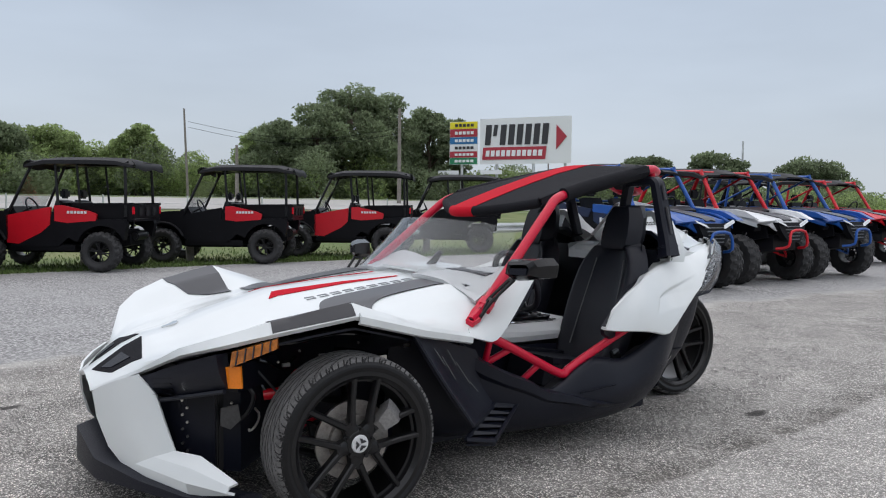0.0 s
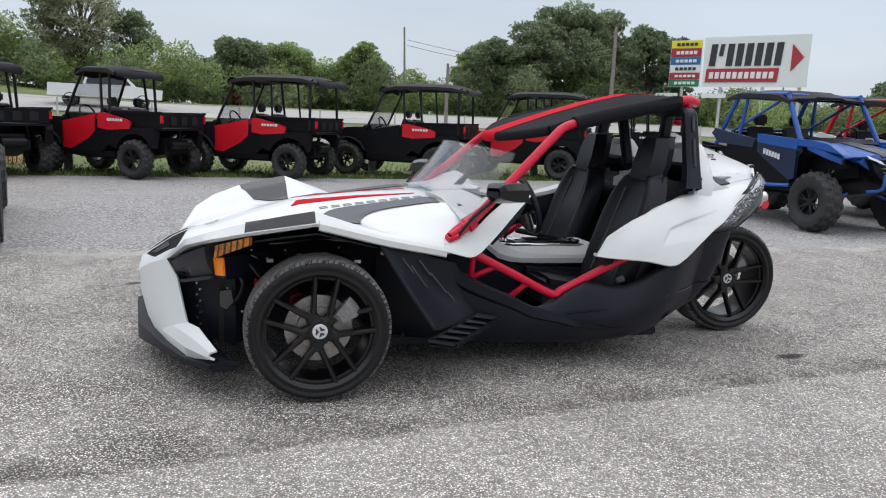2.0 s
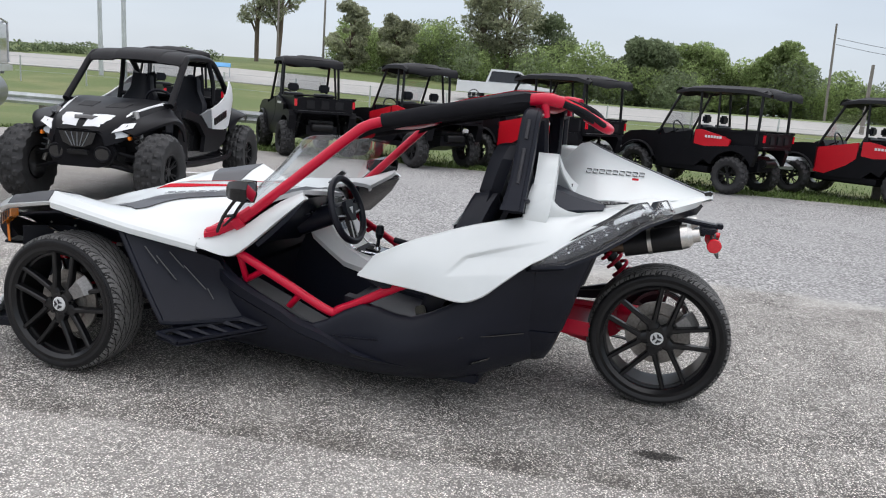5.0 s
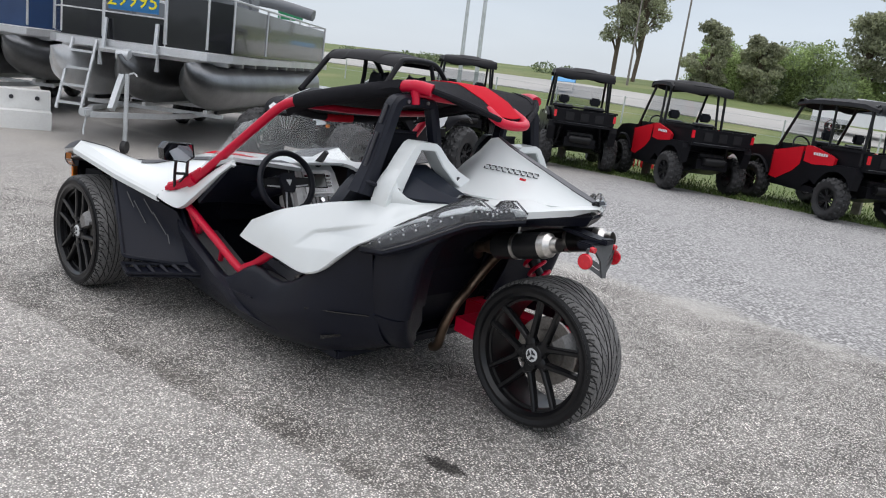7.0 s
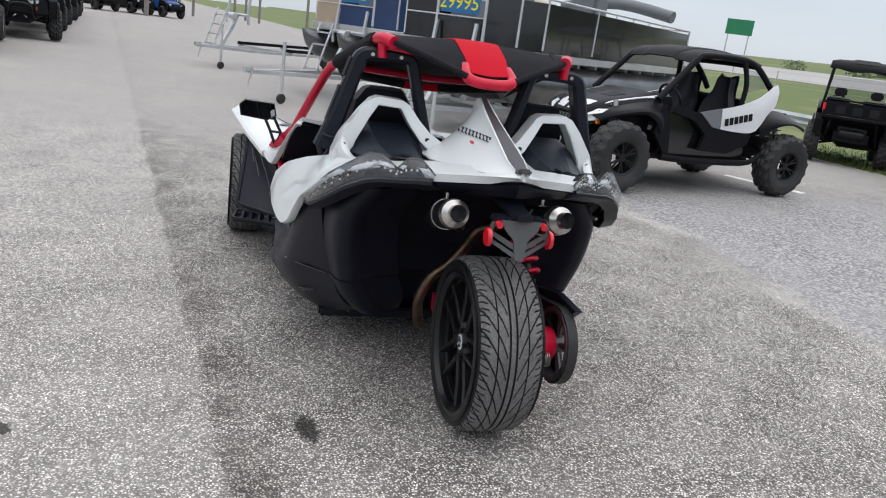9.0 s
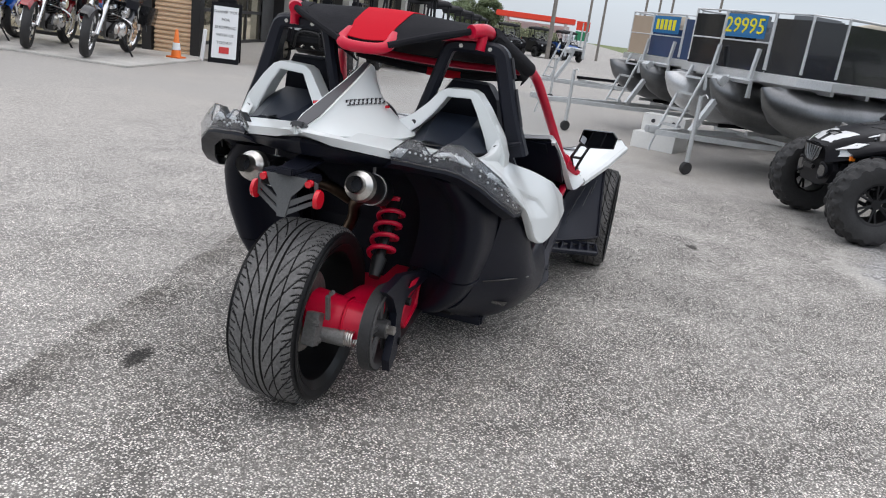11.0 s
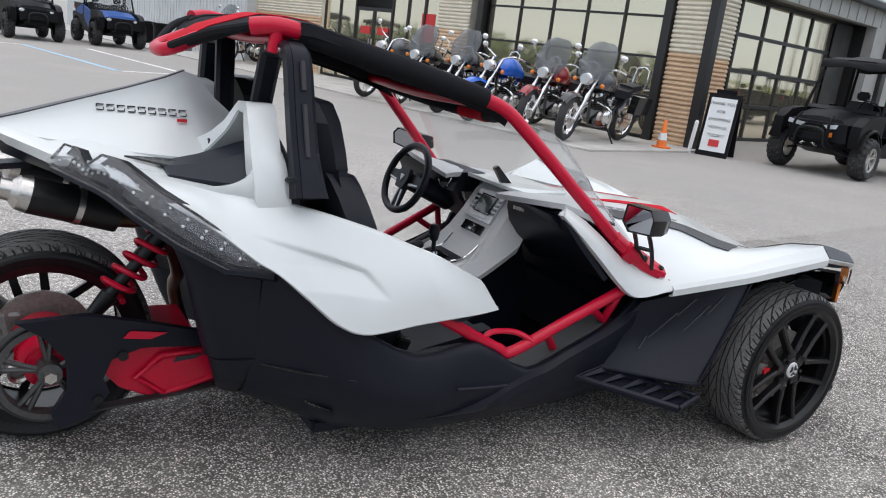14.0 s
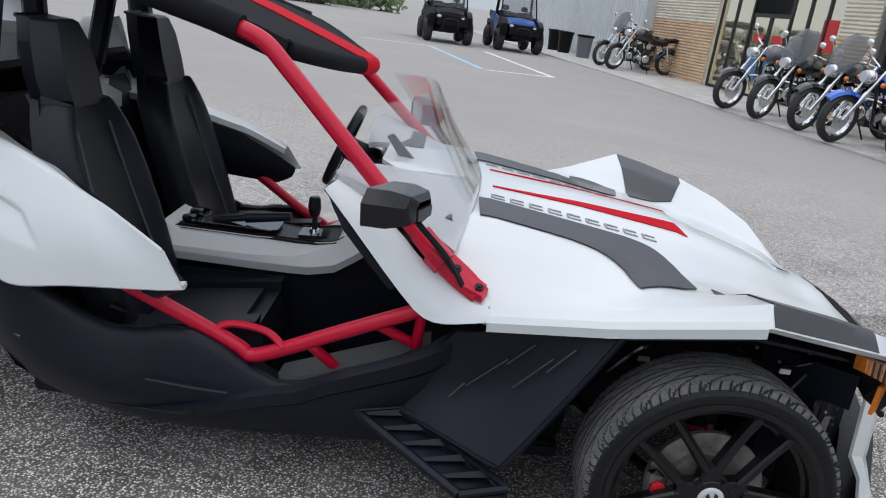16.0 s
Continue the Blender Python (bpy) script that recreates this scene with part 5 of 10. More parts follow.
def swingarm():
    bm = BM()
    slab(bm, [(0.62, -.285, .385), (0.62, -.285, .27), (0.50, -.29, .225), (0.33, -.295, .185), (0.20, -.30, .25), (0.13, -.30, .33), (0.20, -.295, .385), (0.42, -.29, .385)], (0, 0.13, 0))
    rod(bm, (0.0, -.285, .338), (0.0, -.05, .338), .068, .098, 28)
    rod(bm, (0.0, -.20, .338), (0.0, -.185, .338), .090, .090, 28)
    rod(bm, (0.20, -.19, .35), (0.0, -.17, .345), .07, .07, 20)
    slab(bm, [(.285, .115, .30), (.455, .10, .305), (.455, .10, .375), (.285, .115, .37)], (0, -.30, 0))
    arm = part("swing_arm", bm, M["red"], CAR, "red cast rear swing arm", 30, 0.012)
    bm = slab(BM(), [(0.52, -.293, .36), (0.50, -.293, .27), (0.34, -.30, .225), (0.26, -.302, .29), (0.33, -.30, .34)], (0, -0.006, 0))
    part("arm_pocket", bm, M["red"], arm, "", 30, 0.004)
    bm = tube(BM(), ((0.52, -.297, .365), (0.50, -.297, .262), (0.34, -.303, .215), (0.245, -.306, .285), (0.32, -.304, .35)), .012, 8, 1, True)
    part("pocket_rim", bm, M["red"], arm)
    bm = slab(BM(), [(0.47, -.300, .348), (0.43, -.300, .33), (0.36, -.303, .325), (0.37, -.303, .342)], (0, -0.004, 0))
    part("arm_window", bm, M["ink"], arm)
    bm = BM()
    slab(bm, [(-0.09, -.325, .51), (0.10, -.32, .52), (0.30, -.315, .475), (0.46, -.305, .43), (0.62, -.30, .41), (0.62, -.30, .385), (0.46, -.305, .385), (0.26, -.31, .40), (0.17, -.315, .37), (0.145, -.318, .31), (0.165, -.32, .26), (0.10, -.33, .20), (0.02, -.335, .165), (0.0, -.335, .215), (0.045, -.33, .29), (0.04, -.33, .39), (-0.02, -.33, .465)], (0, -0.03, 0))
    guard = part("belt_guard", bm, M["plastic"], CAR, "black belt guard over the swing arm", 30, 0.005)
    bm = slab(BM(), [(0.33, -.345, .447), (0.22, -.348, .462), (0.20, -.348, .44), (0.28, -.346, .43)], (0, -0.004, 0))
    part("guard_window", bm, M["red"], guard)
    for x, z in ((0.20, .385), (0.13, .245)):
        part("guard_bolt", rod(BM(), (x, -.33, z), (x, -.362, z), .016, seg=12), M["satin"], guard)
    pul, spokes = BM(), BM()
    lathe(pul, [(.132, -.335), (.150, -.335), (.150, -.285), (.132, -.285)], 56, "Y", (0, 0, .338), True)
    for k in range(5):
        a = 2 * math.pi * k / 5 + .4
        for da in (-.12, .12):
            tube(spokes, ((math.cos(a) * .02, -.312, .338 + math.sin(a) * .02), (math.cos(a + da) * .138, -.312, .338 + math.sin(a + da) * .138)), .009, 6, 1)
    rod(pul, (0, -.345, .338), (0, -.27, .338), .034, .04, 20)
    p = part("drive_pulley", pul, M["pulley"], CAR, "grey cast belt pulley with ten spokes", 35)
    part("pulley_spokes", spokes, M["pulley"], p)
    part("axle_nut", rod(BM(), (0, -.372, .338), (0, -.34, .338), .018, seg=6), M["steel"], p)
    bm = BM()
    line = [(-math.sin(t) * .153, .338 + math.cos(t) * .153) for t in np.linspace(0, math.pi, 20)]
    rows = [[(x, -.330, z), (x, -.290, z)] for x, z in [(0.60, .40)] + line + [(0.60, .245)]]
    sheet(bm, rows, 0.006)
    part("drive_belt", bm, M["rubber"], CAR, "ribbed black drive belt")
    # rear caliper cluster on the pulley side
    bm = BM()
    box(bm, (-0.125, -.105, .33), (.055, .05, .12), Euler((0, .3, 0)))
    rod(bm, (-0.145, -.14, .36), (-0.145, -.11, .36), .012, seg=8)
    rod(bm, (-0.125, -.14, .29), (-0.125, -.11, .29), .012, seg=8)
    box(bm, (-0.11, -.15, .415), (.016, .016, .10), Euler((0, -.2, 0)))
    rod(bm, (-0.10, -.15, .462), (-0.07, -.15, .462), .009, seg=10)
    rod(bm, (-0.075, -.22, .30), (-0.075, -.10, .30), .032, seg=18)
    part("rear_caliper", bm, M["pulleycast"], CAR, "dark rear caliper and lever", 38, 0.008)
    part("caliper_spring", tube(BM(), [(-0.08 + .026 * math.cos(t), -.215 - .035 * t / 25, .305 + .026 * math.sin(t)) for t in np.linspace(0, 25, 60)], .004, 6, 1), M["steel"], CAR)
    # damper
    a, b = Vector((0.34, -.208, .74)), Vector((0.165, -.224, .525))
    d = (b - a).normalized()
    bm = BM()
    rod(bm, a, b, .02, seg=14)
    rod(bm, a, a.lerp(b, .45), .03, seg=16)
    rod(bm, b - d * .02, b + d * .06, .03, .022, 14)
    sh = part("rear_damper", bm, M["satin"], CAR, "black damper with red coil spring")
    u = d.orthogonal().normalized()
    v = d.cross(u)
    coil = [a.lerp(b, .06 + .86 * t) + (u * math.cos(t * 29) + v * math.sin(t * 29)) * .047 for t in np.linspace(0, 1, 110)]
    part("coil_spring", tube(BM(), coil, .0095, 8, 1), M["red"], sh, "red coil spring")


swingarm()


def cage_and_roof():
    for s in (1, -1):
        bm = tube(BM(), mirrored([(1.985, .69, .695), (1.70, .61, .955), (1.46, .54, 1.175), (1.38, .51, 1.24), (1.30, .49, 1.268)], s), .0235, 14, 5)
        pil = part("front_pillar", bm, M["red"], CAR, "red tubular windshield pillar")
        bm = tube(BM(), mirrored([(1.86, .655, .815), (1.93, .688, .757), (1.985, .712, .722), (2.035, .738, .700)], s), .032, 12, 4, squash=.72)
        tube(bm, mirrored([(1.90, .675, .775), (1.935, .69, .75)], s), .037, 12, 1)
        slab(bm, mirrored([(2.055, .735, .697), (2.04, .765, .684), (1.985, .745, .70), (1.94, .715, .735), (1.95, .68, .765), (2.0, .70, .735)], s), (0, .004 * s, .020))
        foot = part("pillar_foot", bm, M["red"], pil, "red cast pillar foot", 30)
        for x, y, z in ((2.03, .742, .715), (1.968, .713, .748)):
            part("foot_bolt", rod(rod(BM(), (x, s * y, z - .004), (x, s * (y + .006), z + .008), .012, seg=14), (x, s * (y + .006), z + .008), (x, s * (y + .008), z + .012), .006, seg=6), M["satin"], foot)
        bm = tube(BM(), mirrored([(1.31, .492, 1.265), (1.1, .462, 1.318), (0.85, .437, 1.37), (0.69, .42, 1.402)], s), .036, 14, 5)
        part("roof_pad", bm, M["cloth"], CAR, "black padded sleeve on the roof rail")
        bm = BM()
        tube(bm, mirrored([(0.70, .424, 1.404), (0.60, .41, 1.418), (0.53, .375, 1.408)], s), .027, 12, 4)
        tube(bm, mirrored([(0.60, .41, 1.41), (0.592, .405, 1.34)], s), .02, 10, 2)
        part("roof_joint", bm, M["red"], CAR, "red roof joint over the hoop")
        # lower cockpit tubes
        bm = tube(BM(), mirrored([(1.90, .70, .622), (1.68, .68, .512), (1.455, .66, .40), (1.40, .655, .415), (1.30, .66, .465), (1.10, .70, .578), (1.0, .70, .62)], s), .021, 14, 4)
        rail = part("door_tube", bm, M["red"], CAR, "red bent cockpit side tube")
        for a, b in (((1.77, .687, .555), (1.885, .635, .485)), ((1.59, .672, .465), (1.67, .63, .38)), ((1.895, .695, .61), (1.888, .64, .48))):
            part("tube_strut", tube(BM(), mirrored([a, b], s), .0155, 10, 1), M["red"], rail)
        if s < 0:
            part("tube_handle", tube(BM(), mirrored([(1.53, .68, .44), (1.47, .645, .468), (1.37, .64, .475), (1.32, .66, .455)], s), .011, 8, 4), M["red"], rail, "small red grab loop")
    part("cross_tube", tube(BM(), ((1.34, -.48, 1.25), (1.33, 0, 1.235), (1.34, .48, 1.25)), .018, 10, 4), M["red"], CAR)
    part("cross_tube", tube(BM(), ((0.62, -.40, 1.385), (0.62, 0, 1.37), (0.62, .40, 1.385)), .02, 10, 4), M["red"], CAR)

    def roof_at(u, v):
        """Canvas surface: u from front to back, v from right rail to left rail."""
        us = (0, .12, .3, .5, .68, .8, .92, 1)
        cx = interp(u, us, (1.635, 1.52, 1.31, 1.03, .78, .62, .46, .37))
        cz = interp(u, us, (1.19, 1.232, 1.305, 1.392, 1.452, 1.447, 1.385, 1.325))
        ex = interp(u, us, (1.43, 1.36, 1.21, 1.0, .80, .69, .58, .50))
        ez = interp(u, us, (1.245, 1.275, 1.318, 1.362, 1.408, 1.432, 1.43, 1.405))
        ey = interp(u, us, (.455, .475, .478, .46, .445, .44, .415, .345))
        k = abs(v)
        blend = k ** 1.35
        return Vector((cx + (ex - cx) * blend, ey * v, cz + (ez - cz) * k ** 1.8))
    us = np.linspace(0, 1, 25)
    bm = BM()
    sheet(bm, [[roof_at(u, v) for v in np.linspace(-1, 1, 21)] for u in us], 0.018, 1, CORE)
    roof = part("canvas_roof", bm, M["cloth"], CAR, "black canvas sling roof with red centre stripe", 45)
    bm = BM()
    sheet(bm, [[roof_at(u, v) + Vector((0, 0, .004)) for v in np.linspace(-.22, .22, 7)] for u in us], 0.003, 1, CORE)
    part("roof_stripe", bm, M["redcloth"], roof, "red centre stripe", 45)
    part("front_roll", tube(BM(), [roof_at(.012, v) - Vector((.006, 0, .020)) for v in np.linspace(-.97, .97, 15)], .027, 12, 2), M["cloth"], roof, "black rolled front hem", 60)
    part("roll_band", tube(BM(), [roof_at(.012, v) - Vector((.006, 0, .020)) for v in np.linspace(-.22, .22, 7)], .0295, 12, 2), M["redcloth"], roof, "red band round the front hem", 60)
    for s in (1, -1):
        bm = BM()
        sheet(bm, [[roof_at(u, v) + Vector((0, 0, .004)) for v in np.linspace(.80 * s, 1.0 * s, 4)] for u in np.linspace(.80, .97, 6)], 0.003, 1, CORE)
        part("roof_corner", bm, M["cloth"], roof)
        bm = BM()
        rows = [[roof_at(u, 1.0 * s) + Vector((0, .004 * s, .0)), roof_at(u, 1.0 * s) + Vector((0, .016 * s, -.03)), roof_at(u, .97 * s) + Vector((0, 0, -.065))] for u in us[:21]]
        sheet(bm, rows, 0.006 * s)
        part("roof_hem", bm, M["cloth"], roof)
    bm = tube(BM(), ((0.45, -.09, 1.352), (0.375, -.095, 1.315), (0.345, -.05, 1.30), (0.345, .05, 1.30), (0.375, .095, 1.315), (0.45, .09, 1.352)), .022, 10, 4)
    part("rear_grip", bm, M["red"], roof, "red rear grip loop")
    bm = tube(BM(), ((0.36, -.10, 1.318), (0.44, -.26, 1.375), (0.53, -.37, 1.408)), .013, 8, 3)
    part("rear_bow", bm, M["cloth"], CAR)
    bm = tube(BM(), ((0.36, .10, 1.318), (0.44, .26, 1.375), (0.53, .37, 1.408)), .013, 8, 3)
    part("rear_bow", bm, M["cloth"], CAR)


cage_and_roof()


def cockpit():
    # windshield: a curved clear sheet
    bm = BM()
    rows = []
    for t in np.linspace(0, 1, 9):
        row = []
        for v in np.linspace(-1, 1, 17):
            k = abs(v)
            bx, by, bz = 2.03 - 0.085 * k ** 2.2, .675 * v, .864 - 0.02 * k ** 2 - .075 * max(0, k - .72) / .28
            tx, ty, tz = 1.845 - 0.19 * k ** 2.0, .575 * v, 1.142 - 0.04 * k ** 2
            row.append((bx + (tx - bx) * t - .012 * math.sin(math.pi * t), by + (ty - by) * t, bz + (tz - bz) * t))
        rows.append(row)
    sheet(bm, rows, 0.004)
    ws = part("windshield", bm, M["glass"], CAR, "low clear curved windshield", 60)
    ws.visible_shadow = False
    # cowl: white edge from the pillar foot up to the dash, and dash top
    for s in (1, -1):
        bm = BM()
        a = ((2.065, .80, .648), (1.985, .785, .625), (1.925, .762, .612), (1.87, .75, .635), (1.78, .725, .72), (1.68, .69, .82), (1.595, .655, .90))
        b = ((2.065, .73, .70), (1.99, .70, .72), (1.95, .69, .74), (1.89, .685, .74), (1.82, .66, .80), (1.72, .635, .875), (1.625, .62, .925))
        rows = [mirrored([tuple(Vector(p) - Vector((0, .03, .004))), p, tuple(Vector(p).lerp(Vector(q), .5) + Vector((0, .01, 0))), q], s) for p, q in zip(a, b)]
        sheet(bm, rows if s > 0 else [r[::-1] for r in rows], 0.018, 2)
        part("cowl_edge", bm, M["white"], CAR, "white cowl edge round the cockpit opening", 50)
        bm = BM()
        rows = [mirrored(r, s) for r in (((1.95, .655, .765), (2.0, .45, .842), (2.02, .2, .852)), ((1.86, .645, .815), (1.88, .42, .855), (1.9, .2, .86)), ((1.74, .635, .875), (1.72, .42, .875), (1.7, .2, .87)), ((1.62, .625, .915), (1.60, .50, .90), (1.62, .2, .86)))]
        sheet(bm, rows if s < 0 else [r[::-1] for r in rows], 0.02, 2)
        part("dash_top", bm, M["dashtop"], CAR, "pale grey dash top under the windshield")
        bm = BM()
        rows = [mirrored(r, s) for r in (((1.60, .64, .895), (1.62, .56, .89), (1.68, .2, .86)), ((1.66, .68, .80), (1.66, .56, .80), (1.70, .2, .77)), ((1.80, .70, .66), (1.82, .55, .66), (1.84, .2, .62)))]
        sheet(bm, rows if s > 0 else [r[::-1] for r in rows], 0.02, 2)
        part("dash_face", bm, M["plastic"], CAR, "black dash face")
        # mirror
        bm = BM()
        low, high = Vector((1.98, .70, .705)), Vector((1.845, .785, .885))
        side = Vector((.012, .034, 0))
        for k in (-1, 1):
            tube(bm, mirrored([low + side * k * 1.1, low.lerp(high, .5) + side * k * .85 + Vector((.015, 0, 0)), high + side * k * .8], s), .0085, 6, 3)
        for f in (0, .5, .98):
            c = low.lerp(high, f) + Vector((.015 * math.sin(math.pi * f), 0, 0))
            tube(bm, mirrored([c - side, c + side], s), .008, 6, 1)
        tube(bm, mirrored([low + side, low.lerp(high, .5) - side * .8 + Vector((.015, 0, 0))], s), .006, 6, 1)
        part("mirror_stalk", bm, M["satin"], CAR, "black slotted mirror stalk")
        bm = BM()
        mid = Vector((1.79, .845, .925))

        def near(pts, k=.92):
            return mirrored([mid + Vector(((p[0] - mid.x) * .58 + .02 - .30 * (p[1] - mid.y), (p[1] - mid.y), (p[2] - mid.z) * k)) for p in pts], s)
        def hexring(x, k):
            pts = ((.750, .905), (.765, .972), (.925, .985), (.955, .955), (.945, .900), (.80, .878))
            return [(x, .85 + (y - .85) * k, .93 + (z - .93) * k) for y, z in pts]
        rings = [near(hexring(x, k), 1.0) for x, k in ((1.70, .93), (1.695, 1.0), (1.79, 1.0), (1.86, .80), (1.885, .5))]
        sheet(bm, [r + r[:1] for r in rings][::s], 0.006)
        mr = part("mirror_shell", bm, M["mirrorshell"], CAR, "gloss black six-sided side mirror", 30)
        part("mirror_face", slab(BM(), near(hexring(1.708, .92), 1.0), (-.004, 0, 0)), M["mirror"], mr)
        part("mirror_cap", slab(BM(), near([(1.878, .81, .909), (1.878, .81, .938), (1.872, .895, .942), (1.872, .89, .909)]), (.010, 0, 0)), M["plastic"], mr)
        # seat
        sy = s * .365
        seat = part("seat", slab(BM(), [(x, sy + w, z) for x, w, z in ((0.98, -.20, .33), (1.0, -.225, .36), (1.36, -.205, .415), (1.42, -.15, .425), (1.42, .15, .425), (1.36, .205, .415), (1.0, .225, .36), (0.98, .20, .33))], (0.03, 0, -0.11)), M["vinyl"], CAR, "black vinyl bucket seat with hexagonal headrest", 30, 0.035)
        bm = slab(BM(), [(1.08, sy - .13, .372), (1.37, sy - .11, .418), (1.37, sy + .11, .418), (1.08, sy + .13, .372)], (0, 0, .018))
        part("seat_insert", bm, M["vinyl"], seat, "", 38, 0.008)
        for k in (-1, 1):
            bm = slab(BM(), [(1.06, sy + k * .14, .372), (1.42, sy + k * .14, .426), (1.42, sy + k * .20, .426), (1.06, sy + k * .225, .372)], (0, 0, .030))
            part("seat_bolster", bm, M["vinyl"], seat, "", 30, .018)
        bm = BM()
        rows = []
        for w, x, z in ((.20, 1.06, .34), (.232, 1.01, .46), (.24, .935, .68), (.225, .868, .86), (.165, .83, .965), (.14, .818, .99)):
            rows.append([(x - .07, sy - w, z + .012), (x + .02, sy - w * .96, z), (x + .04, sy - w * .80, z), (x + .004, sy - w * .55, z), (x - .006, sy, z), (x + .004, sy + w * .55, z), (x + .04, sy + w * .80, z), (x + .02, sy + w * .96, z), (x - .07, sy + w, z + .012)])
        sheet(bm, rows, -0.085, 2)
        part("backrest", bm, M["vinyl"], seat, "", 50)
        bm = BM()
        prof = ((.812, .975, .115), (.815, 1.0, .142), (.80, 1.06, .150), (.778, 1.15, .132), (.758, 1.205, .092), (.745, 1.212, .080))
        rows = [[(x - .075, sy - w * .86, z), (x - .03, sy - w, z), (x + .03, sy - w * .66, z), (x + .026, sy, z), (x + .03, sy + w * .66, z), (x - .03, sy + w, z), (x - .075, sy + w * .86, z), (x - .075, sy - w * .86, z)] for x, z, w in prof]
        sheet(bm, rows, 0.006, 1, (.77, sy, 1.1))
        slab(bm, rows[-1][:-1], (0, 0, -.004))
        part("headrest", bm, M["vinyl"], seat, "black faceted headrest", 22)
        # seam piping in paler grey, which paints in the highlight along the seams
        for k in (-1, 1):
            bm = tube(BM(), ((1.035, sy + k * .12, .45), (.93, sy + k * .125, .70), (.86, sy + k * .105, .92)), .004, 6, 4)
            part("piping_highlight", bm, M["shelfgrey"], seat)
        part("belt_buckle", box(BM(), (1.03, s * .60, .435), (.05, .03, .075), Euler((0.2, .3, 0))), M["gloss"], CAR, "black seat belt buckle", 38, 0.006)
        # inner door card of the quarter panel
        bm = BM()
        rows = [mirrored(r, s) for r in (((1.25, .745, .62), (1.03, .655, .755), (0.80, .54, .84), (0.68, .45, .88)), ((1.24, .735, .585), (1.03, .645, .67), (0.80, .56, .74), (0.68, .48, .78)), ((1.18, .725, .56), (1.0, .66, .58), (0.80, .60, .62), (0.66, .52, .66)))]
        sheet(bm, rows if s > 0 else [r[::-1] for r in rows], 0.02, 2)
        part("door_card", bm, M["plastic"], CAR, "black inner quarter card")
    bm = BM()
    rows = [[(.72, y, .40), (.67, y * .97, .70), (.61, y * .78, .97)] for y in (-.60, -.3, 0, .3, .60)]
    sheet(bm, rows, 0.02)
    part("cabin_wall", bm, M["plastic"], CAR)
    # white rear shelf between seats
    bm = slab(BM(), [(0.66, -.13, .93), (0.74, -.12, .90), (0.74, .12, .90), (0.66, .13, .93)], (0, 0, 0.05))
    part("cabin_shelf", bm, M["silver"], CAR, "", 38, 0.012)
    # centre console: faceted silver shell, black tray with silver trim, slanted stack
    bm = BM()
    rows = []
    for x, wb, zb, wc, zc, wt, zt in ((0.98, .155, .485, .16, .51, .115, .575), (1.04, .16, .49, .16, .51, .115, .553), (1.30, .168, .492, .165, .515, .118, .555), (1.44, .18, .498, .172, .53, .12, .553), (1.50, .19, .505, .165, .55, .122, .556),
                                      (1.585, .205, .53, .175, .60, .118, .575), (1.645, .215, .575, .17, .655, .112, .645), (1.70, .225, .62, .16, .735, .112, .742), (1.755, .225, .66, .15, .83, .118, .835), (1.80, .21, .74, .15, .865, .12, .872)):
        half = [(wb - .012, zb - .03), (wb, zb), (wc, zc), (wt + .008, zt - .006), (wt, zt)]
        rows.append([(x, -y, z) for y, z in half] + [(x, y, z) for y, z in half[::-1]])
    sheet(bm, rows, 0.012, 1, (1.5, 0, .35))
    con = part("centre_console", bm, M["silver"], CAR, "light silver faceted centre console with shifter and radio", 12)
    part("console_side", slab(BM(), [(0.98, -.145, .43), (1.46, -.15, .45), (1.60, -.15, .52), (1.80, -.15, .70), (1.88, -.15, .50), (1.88, -.15, .2), (0.98, -.15, .2)], (0, .30, 0)), M["plastic"], con, "", 30, 0.01)
    part("console_tray", sheet(BM(), [[(x, y, z) for y in (-.098, -.09, .09, .098)] for x, z in ((1.0, .560), (1.30, .562), (1.44, .560), (1.50, .563), (1.57, .578))], .010, 1, (1.3, 0, .3)), M["plastic"], con, "", 30)
    for k in (-1, 1):
        part("tray_trim", tube(BM(), ((1.02, k * .10, .561), (1.30, k * .103, .563), (1.38, k * .085, .563), (1.47, k * .085, .563), (1.52, k * .10, .570), (1.58, k * .098, .585), (1.63, k * .105, .635)), .0045, 6, 3), M["chrome"], con)
    part("tray_bin", slab(BM(), [(1.08, -.07, .571), (1.34, -.07, .572), (1.36, -.05, .572), (1.36, .05, .572), (1.34, .07, .572), (1.08, .07, .571)], (0, 0, .006)), M["gloss"], con, "", 38, 0.003)
    part("shifter_gate", slab(BM(), [(1.43, -.05, .561), (1.53, -.045, .567), (1.53, .045, .567), (1.43, .05, .561)], (0, 0, .008)), M["gloss"], con, "", 38, 0.003)
    for y in (-.042, .042):
        part("cup_holder", lathe(BM(), [(.030, .562), (.038, .575), (.036, .582), (.032, .578)], 22, "Z", (1.06, y, 0), True), M["gloss"], con)
    bm = rod(BM(), (1.13, -.035, .578), (1.24, -.035, .600), .013, seg=10)
    rod(bm, (1.24, -.035, .600), (1.40, -.035, .626), .019, .016, 12)
    part("hand_brake", bm, M["vinyl"], con, "black hand brake lever", 38, .003)
    bm = rod(BM(), (1.48, 0, .56), (1.475, 0, .645), .011, .009, 12)
    rod(bm, (1.476, 0, .63), (1.472, 0, .66), .016, .024, 16)
    rod(bm, (1.472, 0, .66), (1.470, 0, .70), .024, .019, 16)
    part("shift_lever", bm, M["vinyl"], con, "black shift lever", 38, 0.003)
    part("shift_collar", rod(BM(), (1.48, 0, .565), (1.479, 0, .585), .022, .016, 16), M["chrome"], con)
    o, su, sn = Vector((1.712, 0, .742)), Vector((.50, 0, .866)), Vector((-.866, 0, .50))

